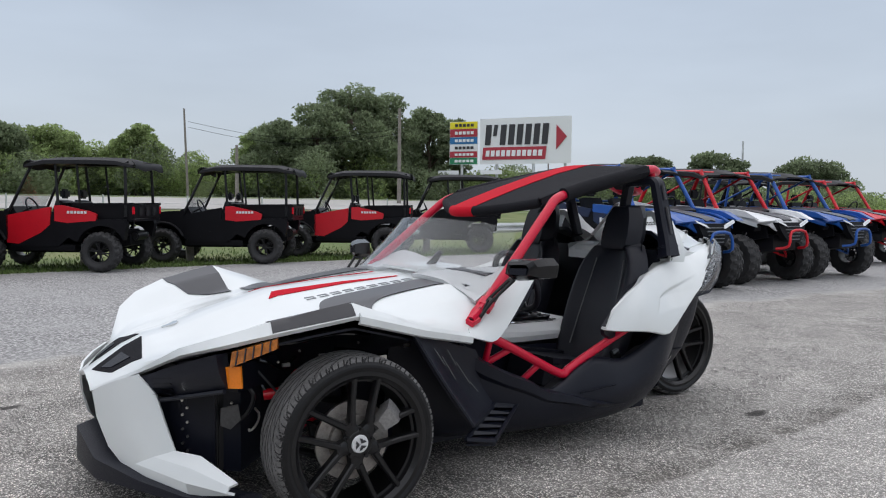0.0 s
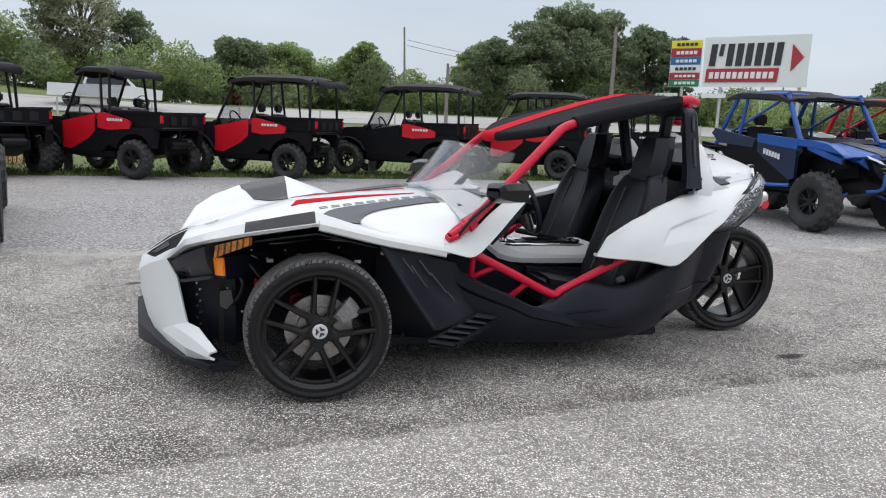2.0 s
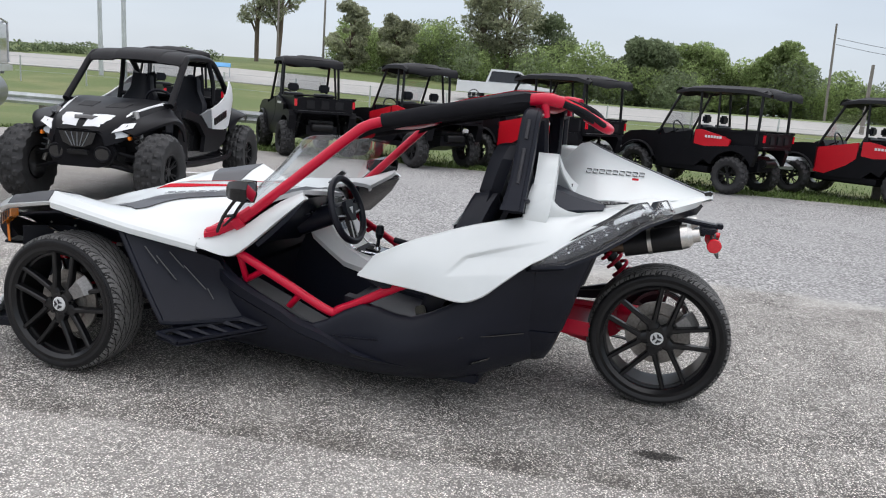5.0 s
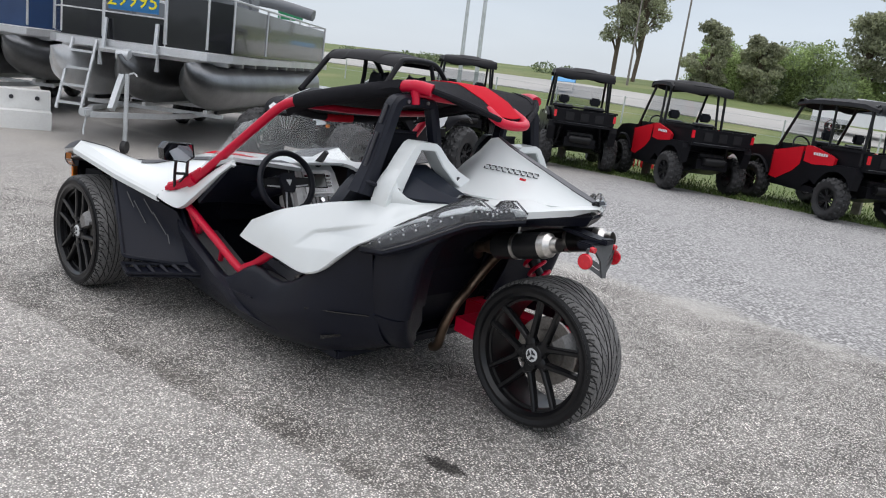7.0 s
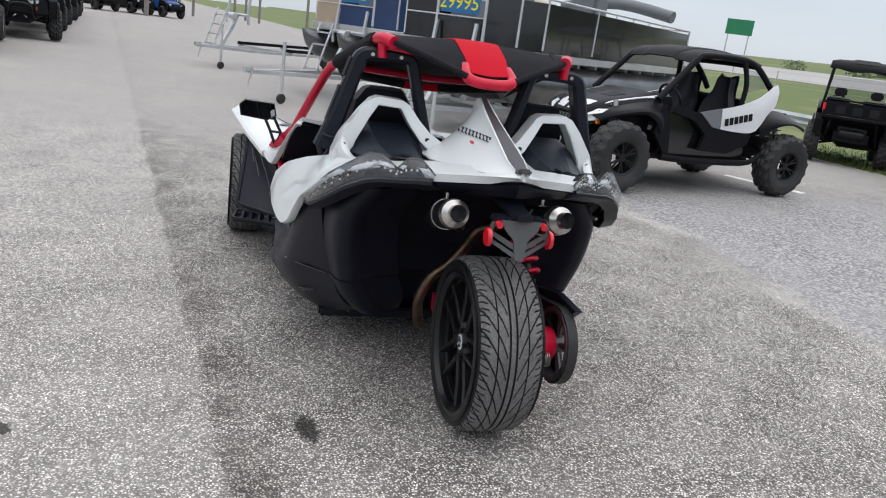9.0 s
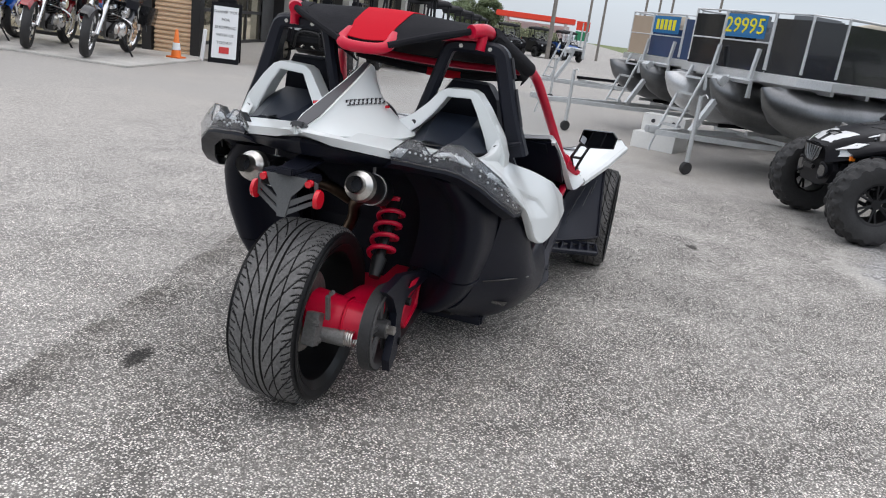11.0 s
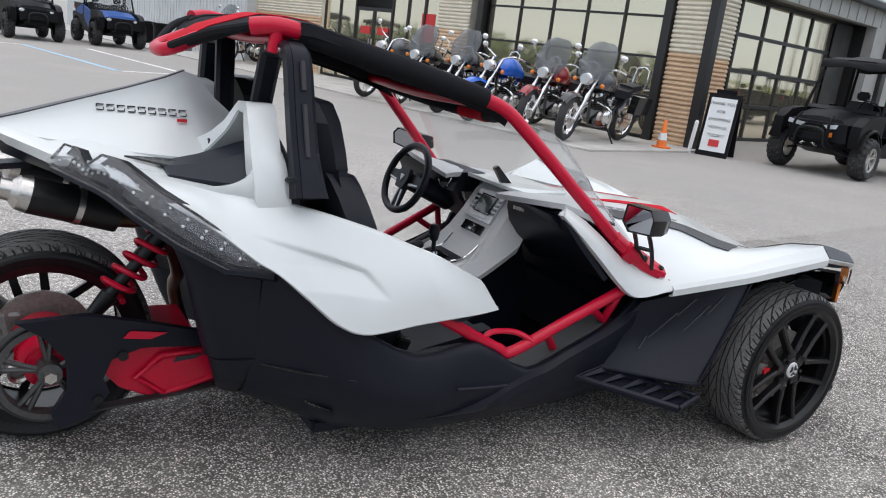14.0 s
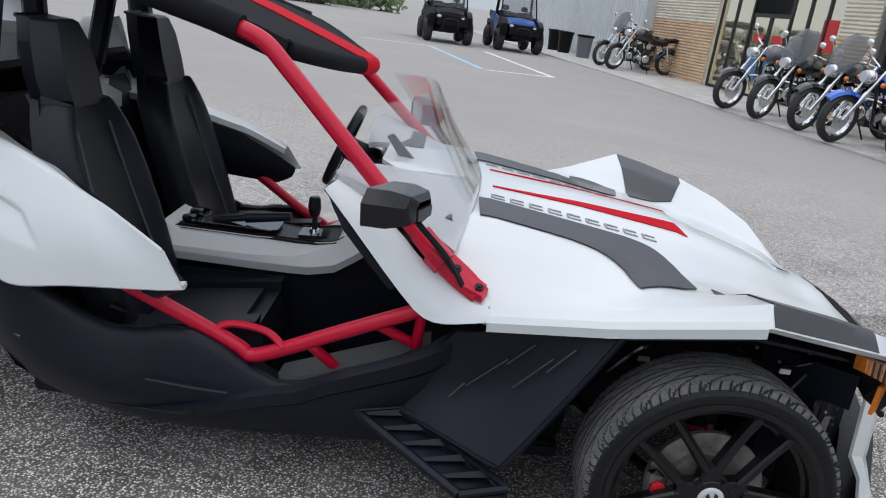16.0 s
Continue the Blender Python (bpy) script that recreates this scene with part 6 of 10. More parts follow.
    def plate(y0, y1, u0, u1, lift, deep):
        """A block on the slanted stack, from y0 to y1 across and u0 to u1 up the slope."""
        return slab(BM(), [o + su * u + Vector((0, y, 0)) + sn * lift for y, u in ((y0, u0), (y1, u0), (y1, u1), (y0, u1))], sn * deep)
    part("stack_bezel", slab(BM(), [o + su * u + Vector((0, y, 0)) for y, u in ((-.075, -.115), (.075, -.115), (.112, -.04), (.112, .088), (.09, .112), (-.09, .112), (-.112, .088), (-.112, -.04))], sn * .010), M["silver"], con, "", 20, .004)
    rad = part("radio", plate(-.098, .098, -.035, .10, .010, .012), M["alloy"], con, "silver radio head with dark keys", 30, .004)
    part("radio_screen", plate(-.052, .052, .005, .078, .0225, .003), M["screen"], rad, "dark radio screen")
    part("screen_frame", tube(BM(), [o + su * u + Vector((0, y, 0)) + sn * .0225 for y, u in ((-.057, 0), (.057, 0), (.057, .083), (-.057, .083))], .004, 6, 1, True), M["gloss"], rad)
    for k in range(8):
        y, u = (-.078 if k % 2 else .078), .01 + .020 * (k // 2)
        part("radio_key", plate(y - .013, y + .013, u - .006, u + .006, .0225, .004), M["gloss"], rad)
    for k in range(6):
        part("radio_bar", plate(-.05 + k * .017, -.038 + k * .017, -.022, -.012, .0225, .002), M["emblem"], rad)
    for k in range(5):
        y = -.062 + k * .031
        part("rocker_switch", plate(y - .011, y + .011, -.095, -.052, .010, .010), M["gloss"], con, "", 30, .003)
    part("start_knob", rod(BM(), o + su * -.073 + sn * .012, o + su * -.073 + sn * .028, .016, .014, 16), M["chrome"], con)
    part("dash_fin", slab(BM(), [(1.83, -.03, .86), (1.77, -.03, .86), (1.70, -.03, .955), (1.72, -.03, .965)], (0, -.02, 0)), M["satin"], CAR, "black aerial fin on the dash", 38, 0.004)
    part("dash_crown", slab(BM(), [(1.98, -.20, .874), (1.76, -.22, .872), (1.70, -.15, .884), (1.70, .15, .884), (1.76, .22, .872), (1.98, .20, .874)], (0, 0, .014)), M["white"], CAR, "white dash centre piece", 38, 0.006)
    bm = slab(BM(), [(1.70, -.20, .868), (1.61, -.50, .888), (1.60, -.60, .885), (1.70, -.62, .79), (1.735, -.45, .775), (1.735, -.23, .80)], (-.016, 0, 0))
    glove = part("glove_panel", bm, M["plastic"], CAR, "black glove panel with small pale bars", 30, .006)
    for k in range(6):
        part("glove_bar", box(BM(), (1.655 + .003 * k, -.285 - .016 * k, .842), (.006, .011, .013)), M["emblem"], glove)
    # gauges and steering wheel
    bm = BM()
    slab(bm, [(1.66, .20, .80), (1.70, .19, .89), (1.70, .53, .89), (1.66, .52, .80)], (.12, 0, 0))
    g = part("gauge_binnacle", bm, M["plastic"], CAR, "black gauge binnacle with two round dials", 30, 0.008)
    for y in (.29, .42):
        part("gauge_ring", tube(BM(), [(1.672 + .012 * math.sin(t), y + .048 * math.cos(t), .845 + .046 * math.sin(t)) for t in np.linspace(0, 2 * math.pi, 25)[:-1]], .005, 6, 1, True), M["chrome"], g)
        part("gauge_face", lathe(BM(), [(.001, -.004), (.046, -.004), (.046, .004), (.001, .004)], 28, "X", (1.678, y, .845)), M["ink"], g)
        part("gauge_needle", rod(BM(), (1.672, y, .845), (1.674, y + .02, .872), .002, seg=6), M["emblem"], g)
    c = Vector((1.509, .368, .823))
    up, side = Vector((.349, 0, .937)), Vector((0, 1, 0))
    ax = Vector((-.937, 0, .349))
    ring = [c + up * (.158 * math.sin(t) * (1 if math.sin(t) > -.8 else .97)) + side * (.165 * math.cos(t)) for t in np.linspace(0, 2 * math.pi, 49)[:-1]]
    sw = part("steering_wheel", tube(BM(), ring, .0165, 12, 1, True), M["vinyl"], CAR, "black flat-bottomed steering wheel with alloy spoke inlays")
    bm = BM()
    for d in (side, -side, -up):
        w = (up if abs(d.y) > .5 else side)
        slab(bm, [c + d * .035 + w * .03, c + d * .15 + w * .022, c + d * .15 - w * .022, c + d * .035 - w * .03], -ax * .014)
    part("wheel_spoke", bm, M["satin"], sw, "", 38, 0.003)
    bm = BM()
    for d in (side, -side):
        slab(bm, [c + d * .05 + ax * .004 - up * .018, c + d * .13 + ax * .004 - up * .012, c + d * .13 + ax * .004 - up * .018, c + d * .05 + ax * .004 - up * .028], ax * .003)
    for k in (-.014, .014):
        slab(bm, [c - up * .05 + side * k + ax * .004 - side * .006, c - up * .14 + side * k * 1.6 + ax * .004 - side * .004, c - up * .14 + side * k * 1.6 + ax * .004 + side * .004, c - up * .05 + side * k + ax * .004 + side * .006], ax * .003)
    part("spoke_inlay", bm, M["alloy"], sw)
    bm = slab(BM(), [c + up * .045 - side * .04, c + up * .05, c + up * .045 + side * .04, c + side * .05, c - up * .05 + side * .03, c - up * .055 - side * .03, c - side * .05], ax * .02)
    part("wheel_boss", bm, M["vinyl"], sw, "", 38, 0.006)
    bm = slab(BM(), [c + ax * .021 + side * .018 + up * .012, c + ax * .021 - up * .02, c + ax * .021 - side * .018 + up * .012], ax * .003)
    part("boss_mark", bm, M["emblem"], sw)
    part("steering_column", rod(BM(), c - ax * .01, c - ax * .26, .045, .06, 16), M["plastic"], CAR)


cockpit()

# ---- side-by-side utility vehicles ----
M.update({
    "utvred": material("utv_red_plastic", (0.60, 0.006, 0.018), 0.38, coat=0.1, blotch=0.08, grain=0.05),
    "utvblue": material("utv_blue_plastic", (0.010, 0.085, 0.36), 0.38, coat=0.1, blotch=0.1, grain=0.05),
    "utvnavy": material("utv_navy_plastic", (0.008, 0.018, 0.055), 0.4, coat=0.1, blotch=0.15, grain=0.05),
    "utvwhite": material("utv_white_plastic", (0.74, 0.75, 0.76), 0.35, coat=0.3, blotch=0.05),
    "utvblack": material("utv_black_plastic", (0.010, 0.010, 0.012), 0.36, grain=0.2, scale=150, blotch=0.2, gloss=0.10),
    "utvgrey": material("utv_grey_plastic", (0.16, 0.17, 0.18), 0.45, blotch=0.12),
    "roofpanel": material("moulded_roof_plastic", (0.013, 0.013, 0.015), 0.6, grain=0.2, scale=80, blotch=0.3, bump=0.1, gloss=0.25),
    "mesh": clear_material("half_windshield", (0.82, 0.83, 0.84), 0.15, 0.0),
    "lampglass": material("lamp_glass", (0.55, 0.58, 0.60), 0.12, coat=0.5, grain=0.1),
})


def knobbly_tyre(radius, width, rim):
    bm = BM()
    seg, cross = 108, 17
    rings = []
    half = width / 2
    for k in range(seg):
        a = 2 * math.pi * k / seg
        ring = []
        for j in range(cross):
            u = -1 + 2 * j / (cross - 1)
            r = radius - 0.05 * abs(u) ** 3
            row = (k // 3 + (1 if abs(u) > .45 else 0)) % 2
            lane = abs((abs(u) * 2.4) % 1 - .5) < .36
            if not (row and lane):
                r -= 0.018
            ring.append(bm.verts.new((math.cos(a) * r, u * half, math.sin(a) * r)))
        rings.append(ring)
    for k in range(seg):
        p, q = rings[k], rings[(k + 1) % seg]
        for j in range(cross - 1):
            bm.faces.new((p[j], p[j + 1], q[j + 1], q[j]))
    for s in (1, -1):
        prev = [r[-1 if s > 0 else 0] for r in rings]
        for rr, u in ((radius - .085, 1.02), (rim + .06, 1.02), (rim + .012, .86), (rim - .012, .80), (rim - .02, .3)):
            cur = [bm.verts.new((math.cos(2 * math.pi * k / seg) * rr, s * u * half, math.sin(2 * math.pi * k / seg) * rr)) for k in range(seg)]
            for k in range(seg):
                bm.faces.new((prev[k], prev[(k + 1) % seg], cur[(k + 1) % seg], cur[k]))
            prev = cur
    return finish("tyre", bm, M["rubber"], 30)


def utv_rim(rim, width, mat="satin"):
    bm = BM()
    half = width / 2
    lathe(bm, [(rim - .012, half * .82), (rim + .004, half * .86), (rim - .02, half * .74), (rim - .03, half * .2), (rim - .03, -half * .8)], 36)
    for k in range(6):
        a = 2 * math.pi * k / 6
        for da in (-.16, .16):
            tube(bm, ((math.cos(a) * .03, half * .52, math.sin(a) * .03), (math.cos(a + da) * rim * .93, half * .66, math.sin(a + da) * rim * .93)), .012, 6, 1)
    lathe(bm, [(.001, half * .62), (.045, half * .62), (.06, half * .45), (.06, half * .3), (.001, half * .3)], 20)
    return finish("rim", bm, M[mat], 35)


UT = {"work": (knobbly_tyre(.345, .26, .19), utv_rim(.19, .26)), "sport": (knobbly_tyre(.395, .28, .19), utv_rim(.19, .28))}
SHOP_RIM = utv_rim(.19, .26, "steel")


SHOP = "dark utility vehicles outside the workshop"


def utv(label, m, body="utvred", trim="utvblack", cage="satin", kind="work", bed=True, rear_roof=False, group="", base=2.0, track=1.26, bars=True, hood=None, bumper="satin", spring="satin", door_mat=None, quarter_mat=None, belt=None):
    """One side-by-side: x forward, y left, standing on z = 0 between its axles."""
    t = thing("utility_vehicle", label, "utility vehicle", m, group)
    sport = kind == "sport"
    tyre, rim = UT[kind]
    shop = group == SHOP
    if shop:
        rim = SHOP_RIM
    r = .395 if sport else .345
    hb, hy = base / 2, track / 2
    for x in (hb, -hb):
        for s in (1, -1):
            w = part("wheel", tyre, None, t)
            w.matrix_local = pose(x, s * hy, r, 0, 17 * x * s, 0 if s > 0 else 180)
            part("rim", rim, None, w)
    up = .12 if sport else 0.0
    # chassis and floor
    bm = BM()
    slab(bm, [(hb + .35, -.30, .42 + up), (hb - .35, -.42, .30 + up), (-hb + .4, -.44, .30 + up), (-hb - .35, -.30, .45 + up), (-hb - .35, -.30, .62 + up), (hb + .35, -.30, .66 + up)], (0, .60, 0))
    slab(bm, [(hb - .42, -hy, .36 + up), (-hb + .45, -hy, .36 + up), (-hb + .45, hy, .36 + up), (hb - .42, hy, .36 + up)], (0, 0, .10))
    part("chassis", bm, M["utvblack"], t, "", 30, .015)
    for x in (hb, -hb):
        for s in (1, -1):
            bm = tube(BM(), ((x - .15, s * .28, .42 + up), (x, s * (hy - .1), r), (x + .15, s * .28, .42 + up)), .02, 6, 2)
            part("suspension_arm", bm, M["utvblack" if bumper == "satin" else bumper], t)
            bm = rod(BM(), (x - .05, s * (hy - .18), r + .06), (x - .12, s * .36, .88 + up), .03, seg=8)
            d = part("damper", bm, M["satin"], t)
            coil = [(x - .05 - .07 * q + .05 * math.cos(q * 30), s * (hy - .18 - (hy - .54) * q), r + .08 + (.80 + up - r) * q + .02 * math.sin(q * 30)) for q in np.linspace(.1, .95, 50)]
            part("coil_spring", tube(BM(), coil, .011, 5, 1), M[spring], d)
    # hood, nose, arches
    nx = hb
    hz = 1.02 + up
    bm = BM()
    rows = []
    for x, w, z in ((nx + .42, .30, .80 + up), (nx + .36, .44, .90 + up), (nx + .05, .50, .97 + up), (nx - .30, .56, hz), (nx - .42, .58, hz + .02)):
        rows.append([(x, -w, z - .08), (x, -w * .8, z), (x, 0, z + .03), (x, w * .8, z), (x, w, z - .08)])
    sheet(bm, rows, -.03)
    part("hood", bm, M[hood or body], t, "", 30)
    bm = BM()
    if sport:
        slab(bm, [(nx + .46, -.36, .86 + up), (nx + .46, .36, .86 + up), (nx + .50, .30, .70 + up), (nx + .52, .15, .56 + up), (nx + .52, -.15, .56 + up), (nx + .50, -.30, .70 + up)], (-.12, 0, 0))
    else:
        slab(bm, [(nx + .44, -.42, .52), (nx + .50, -.30, .56), (nx + .47, -.34, .84), (nx + .38, -.44, .86)], (0, .84, 0))
    nose = part("nose", bm, M[trim], t, "", 30, .02)
    for k in range(5):
        w = .5 if not sport else .26 + .05 * k
        part("grille_bar", box(BM(), (nx + (.485 if not sport else .515 - .008 * k), 0, .60 + up + k * .05), (.02, w, .014)), M["utvgrey" if sport else "satin"], nose)
    for s in (1, -1):
        if sport:
            bm = slab(BM(), [(nx + .50, s * .16, .79 + up), (nx + .47, s * .40, .87 + up), (nx + .44, s * .42, .91 + up), (nx + .47, s * .20, .84 + up)], (.02, .012 * s, 0))
            part("headlamp", bm, M["lampglass"], nose, "", 30, .006)
            bm = sheet(BM(), [[(nx + .44, s * .30, .90 + up), (nx + .30, s * .62, .86 + up), (nx + .29, s * .64, .78 + up)], [(nx + .10, s * .46, .99 + up), (nx + .05, s * .70, .96 + up), (nx + .05, s * .72, .86 + up)], [(nx - .25, s * .52, 1.03 + up), (nx - .25, s * .70, 1.02 + up), (nx - .22, s * .72, .94 + up)]], .02, 3, (nx, 0, .4))
            part("wheel_cover", bm, M[hood or body], nose, "painted cover over the front wheel", 40)
        else:
            if shop:
                bm = slab(BM(), [(nx + .50, s * .14, .80), (nx + .43, s * .44, .84), (nx + .43, s * .45, .77), (nx + .49, s * .20, .745)], (.02, .01 * s, 0))
                part("headlamp", bm, M["lampglass"], nose, "", 30, .006)
                part("tow_tag", box(BM(), (nx + .53, s * .30, .66), (.01, .045, .07)), M["amber" if s > 0 else "utvblack"], nose)
                bm = tube(BM(), ((nx + .44, s * .34, .48), (nx + .60, s * .30, .54), (nx + .60, s * .27, .82), (nx + .46, s * .25, .95)), .022, 8, 4)
                part("brush_guard", bm, M["utvblack"], nose, "black tubular brush guard")
                part("tow_hook", tube(BM(), ((nx + .52, s * .12, .46), (nx + .60, s * .12, .47), (nx + .60, s * .08, .50), (nx + .52, s * .08, .49)), .012, 6, 2), M["steel"], nose)
            else:
                part("headlamp", ball(BM(), (nx + .44, s * .36, .79), .075, 12, (.6, 1.2, .7)), M["lampglass"], nose)
    if sport:
        rows = [[(x, -w, z), (x, 0, z + .012), (x, w, z)] for x, z, w in ((nx + .40, .895 + up, .10), (nx + .34, .935 + up, .14), (nx + .05, 1.0 + up, .17), (nx - .28, hz + .028, .14))]
        part("hood_centre", sheet(BM(), rows, .02, 1, (nx, 0, .4)), M["charcoal"], nose, "", 30)
    bm = tube(BM(), ((nx + .40, -.30, .45 + up), (nx + .58, -.24, .50 + up), (nx + .58, -.18, .72 + up), (nx + .58, .18, .72 + up), (nx + .58, .24, .50 + up), (nx + .40, .30, .45 + up)), .022, 8, 3)
    part("bumper", bm, M[bumper], t)
    d0, d1 = hb - .40, -hb + .62
    mid = d1 + (d0 - d1) * .42 if sport else d0 - .40 * base
    for s in (1, -1):
        yd = s * (hy + .03)
        # front fender moulding with a wheel opening
        reach = r + (.13 if sport else .08)
        zc = r + (.10 if sport else .02)
        arc = [(hb + math.cos(a) * reach, zc + math.sin(a) * reach) for a in np.linspace(2.75, .30, 10)]
        line = [(d0 - .02, .56 + up)] + arc + [(hb + .46, .66 + up), (hb + .44, .84 + up), (hb + .22, hz - .04), (hb - .10, hz + .0), (d0 - .02, hz + .01)]
        bm = slab(BM(), [(x, yd, z) for x, z in line], (0, -.16 * s, 0))
        if sport:
            bm = slab(BM(), [(x, s * (hy - .10), z) for x, z in ((hb + .24, .78 + up), (hb + .10, .90 + up), (hb - .12, .985 + up), (d0 + .05, 1.0 + up), (d0 - .12, .80 + up), (d0 - .14, .58 + up), (d0 - .06, .62 + up), (d0 + .02, .84 + up), (hb - .14, .93 + up), (hb + .08, .84 + up), (hb + .22, .72 + up))], (0, -.16 * s, 0))
        part("front_fender", bm, M[trim], t, "", 30)
        lip = tube(BM(), [(x, yd + s * .03, z + .012) for x, z in arc], .028, 6, 1, squash=.6)
        if not sport:
            part("arch", lip, M[trim], t)
        if sport:
            bm = slab(BM(), [(x, yd + s * .004, z) for x, z in ((hb + .40, .90 + up), (hb + .16, hz + .0), (hb - .10, hz + .04), (d0 - .02, hz + .05), (d0 - .02, hz - .03), (hb - .08, hz - .05), (hb + .18, hz - .09))], (0, -.14 * s, 0))
            part("fender_top", bm, M[belt or hood or body], t, "", 30, .008)
        # rear arch moulding under the bed or rack
        arc = [(-hb + math.cos(a) * reach, zc + math.sin(a) * reach) for a in np.linspace(2.7, .35, 10)]
        line = [(-hb - .44, .80 + up)] + arc + [(d1 + .02, .62 + up), (d1 + .02, .88 + up), (-hb - .40, .90 + up)]
        bm = slab(BM(), [(x, yd - s * (.16 if sport else 0), z) for x, z in line], (0, -.14 * s, 0))
        part("rear_fender", bm, M[trim], t, "", 30)
        # door, flank, quarter
        bm = BM()
        slab(bm, [(d0 + .0, yd, .55 + up), (d0, yd, hz - .10), (mid + .05, yd, hz + .07), (mid + .06, yd, .86 + up), (d0 - .10, yd, .52 + up)] if sport else [(d0 + .0, yd, .49), (d0 + .01, yd, hz - .07), (mid + .05, yd, hz + .08), (mid + .06, yd, .80), (mid + .22, yd, .66), (d0 - .20, yd, .47)], (0, -.05 * s, 0))
        if not shop:
            part("door", bm, M[door_mat or body], t, "", 30, .012)
        bm = BM()
        slab(bm, [(mid + .06, yd - .004 * s, .84 + up), (mid + .03, yd - .004 * s, hz), (d1 - .02, yd - .004 * s, hz - .05), (d1 - .10, yd - .004 * s, .62 + up), (d1 + .1, yd - .004 * s, .44 + up), (d0 - .05, yd - .004 * s, .42 + up), (d0 - .10, yd - .004 * s, .50 + up)], (0, -.045 * s, 0))
        part("flank", bm, M[trim], t, "", 30, .01)
        bm = BM()
        q_line = ((mid - .02, hz - .16), (mid - .02, hz + .10), (mid - .14, hz + .11), (mid - .62, hz + .01), (mid - .74, hz - .04), (mid - .72, hz - .15), (mid - .24, hz - .19))
        if sport:
            q_line = ((mid - .05, hz - .10), (mid + .02, hz + .02), (d1 + .05, hz + .10), (d1 - .32, hz + .16), (d1 - .40, hz + .08), (d1 - .22, hz - .06))
        slab(bm, [(x, yd + s * .006, z) for x, z in q_line], (0, -.05 * s, 0))
        q = part("quarter_panel", bm, M[quarter_mat or body], t, "", 30, .012)
        if sport:
            part("sill_bar", tube(BM(), ((d0 - .05, yd + s * .01, .45 + up), (0, yd + s * .03, .41 + up), (d1 - .05, yd + s * .01, .45 + up)), .026, 8, 4), M[cage], t)
        if belt:
            bm = slab(BM(), [(x, yd + s * .010, z) for x, z in ((d0 + .02, hz - .09), (d0 + .02, hz + .05), (mid + .05, hz + .10), (mid + .05, hz - .02))], (0, -.06 * s, 0))
            part("belt_panel", bm, M[belt], t, "", 30, .012)
        if bars:
            bx, bz = (mid - .26, hz - .01) if not sport else ((mid + .52, hz - .20) if belt else (mid + .06, hz - .12))
            for k in range(6):
                bm = box(BM(), (bx - k * .058, yd + s * .014, bz - (0 if not sport else -.012 * k)), (.042, .006, .045 if not sport else .075))
                part("name_bar", bm, M["emblem" if (quarter_mat or body) != "utvwhite" else "inkgrey"], q)
    # seats, dash, wheel
    for s in (1, -1):
        sx = d1 + .35
        bm = slab(BM(), [(sx + .45, s * .32 - .22, .66 + up), (sx, s * .32 - .22, .62 + up), (sx, s * .32 + .22, .62 + up), (sx + .45, s * .32 + .22, .66 + up)], (0, 0, .12))
        seat = part("seat", bm, M["vinyl"], t, "", 30, .03)
        bm = slab(BM(), [(sx + .02, s * .32 - .23, .72 + up), (sx - .14, s * .32 - .20, 1.22 + up), (sx - .15, s * .32 + .20, 1.22 + up), (sx + .02, s * .32 + .23, .72 + up)], (-.10, 0, -.02))
        part("backrest", bm, M["vinyl"], seat, "", 30, .03)
        part("headrest", box(BM(), (sx - .20, s * .32, 1.32 + up), (.09, .22, .16)), M["vinyl"], seat, "", 30, .03)
    bm = slab(BM(), [(d0 + .02, -.56, .80 + up), (d0 - .12, -.56, .98 + up), (d0 - .05, -.56, hz + .08), (d0 + .10, -.56, hz + .02)], (0, 1.12, 0))
    part("dash", bm, M["utvblack"], t, "", 30, .02)
    c = Vector((d0 - .26, .32, hz + .07))
    ring = [c + Vector((.07 * math.sin(a), .17 * math.cos(a), .155 * math.sin(a))) for a in np.linspace(0, 2 * math.pi, 21)[:-1]]
    sw = part("steering_wheel", tube(BM(), ring, .015, 6, 1, True), M["vinyl"], t)
    part("column", rod(BM(), c, c + Vector((.25, 0, -.12)), .02, seg=8), M["satin"], sw)
    # cage
    top = 1.88 if not sport else 1.70 + up
    tail = -hb - .38 if rear_roof else d1 - .02
    hw = hy - .06
    for s in (1, -1):
        bm = tube(BM(), ((d0 + .02, s * (hw + .02), hz - .05), (d0 - .38, s * (hw - .03), top - .08), (d0 - .46, s * (hw - .04), top - .03), (tail + .06, s * (hw - .04), top - .03), (tail, s * (hw - .02), top - .10), (tail - .02 if not sport else tail - .35, s * (hw + .02), hz - .08)), .026 if not sport else .034, 8, 4)
        part("side_hoop", bm, M[cage], t)
        bm = tube(BM(), ((d1 + .12, s * (hw + .02), hz - .12), (d1 + .20, s * (hw - .04), top - .04)), .024, 8, 1)
        if sport:
            tube(bm, ((d0 - .40, s * (hw - .04), top - .05), (d1 - .30, s * (hw), hz)), .02, 8, 1)
        part("centre_post", bm, M[cage], t)
    for x, z in ((d0 - .44, top - .03), (d1 + .18, top - .04), (tail + .02, top - .06), (d1 + .1, hz + .15)):
        part("cross_tube", tube(BM(), ((x, -hw + .03, z), (x, hw - .03, z)), .02, 8, 1), M[cage], t)
    bm = BM()
    rows = []
    n = 7
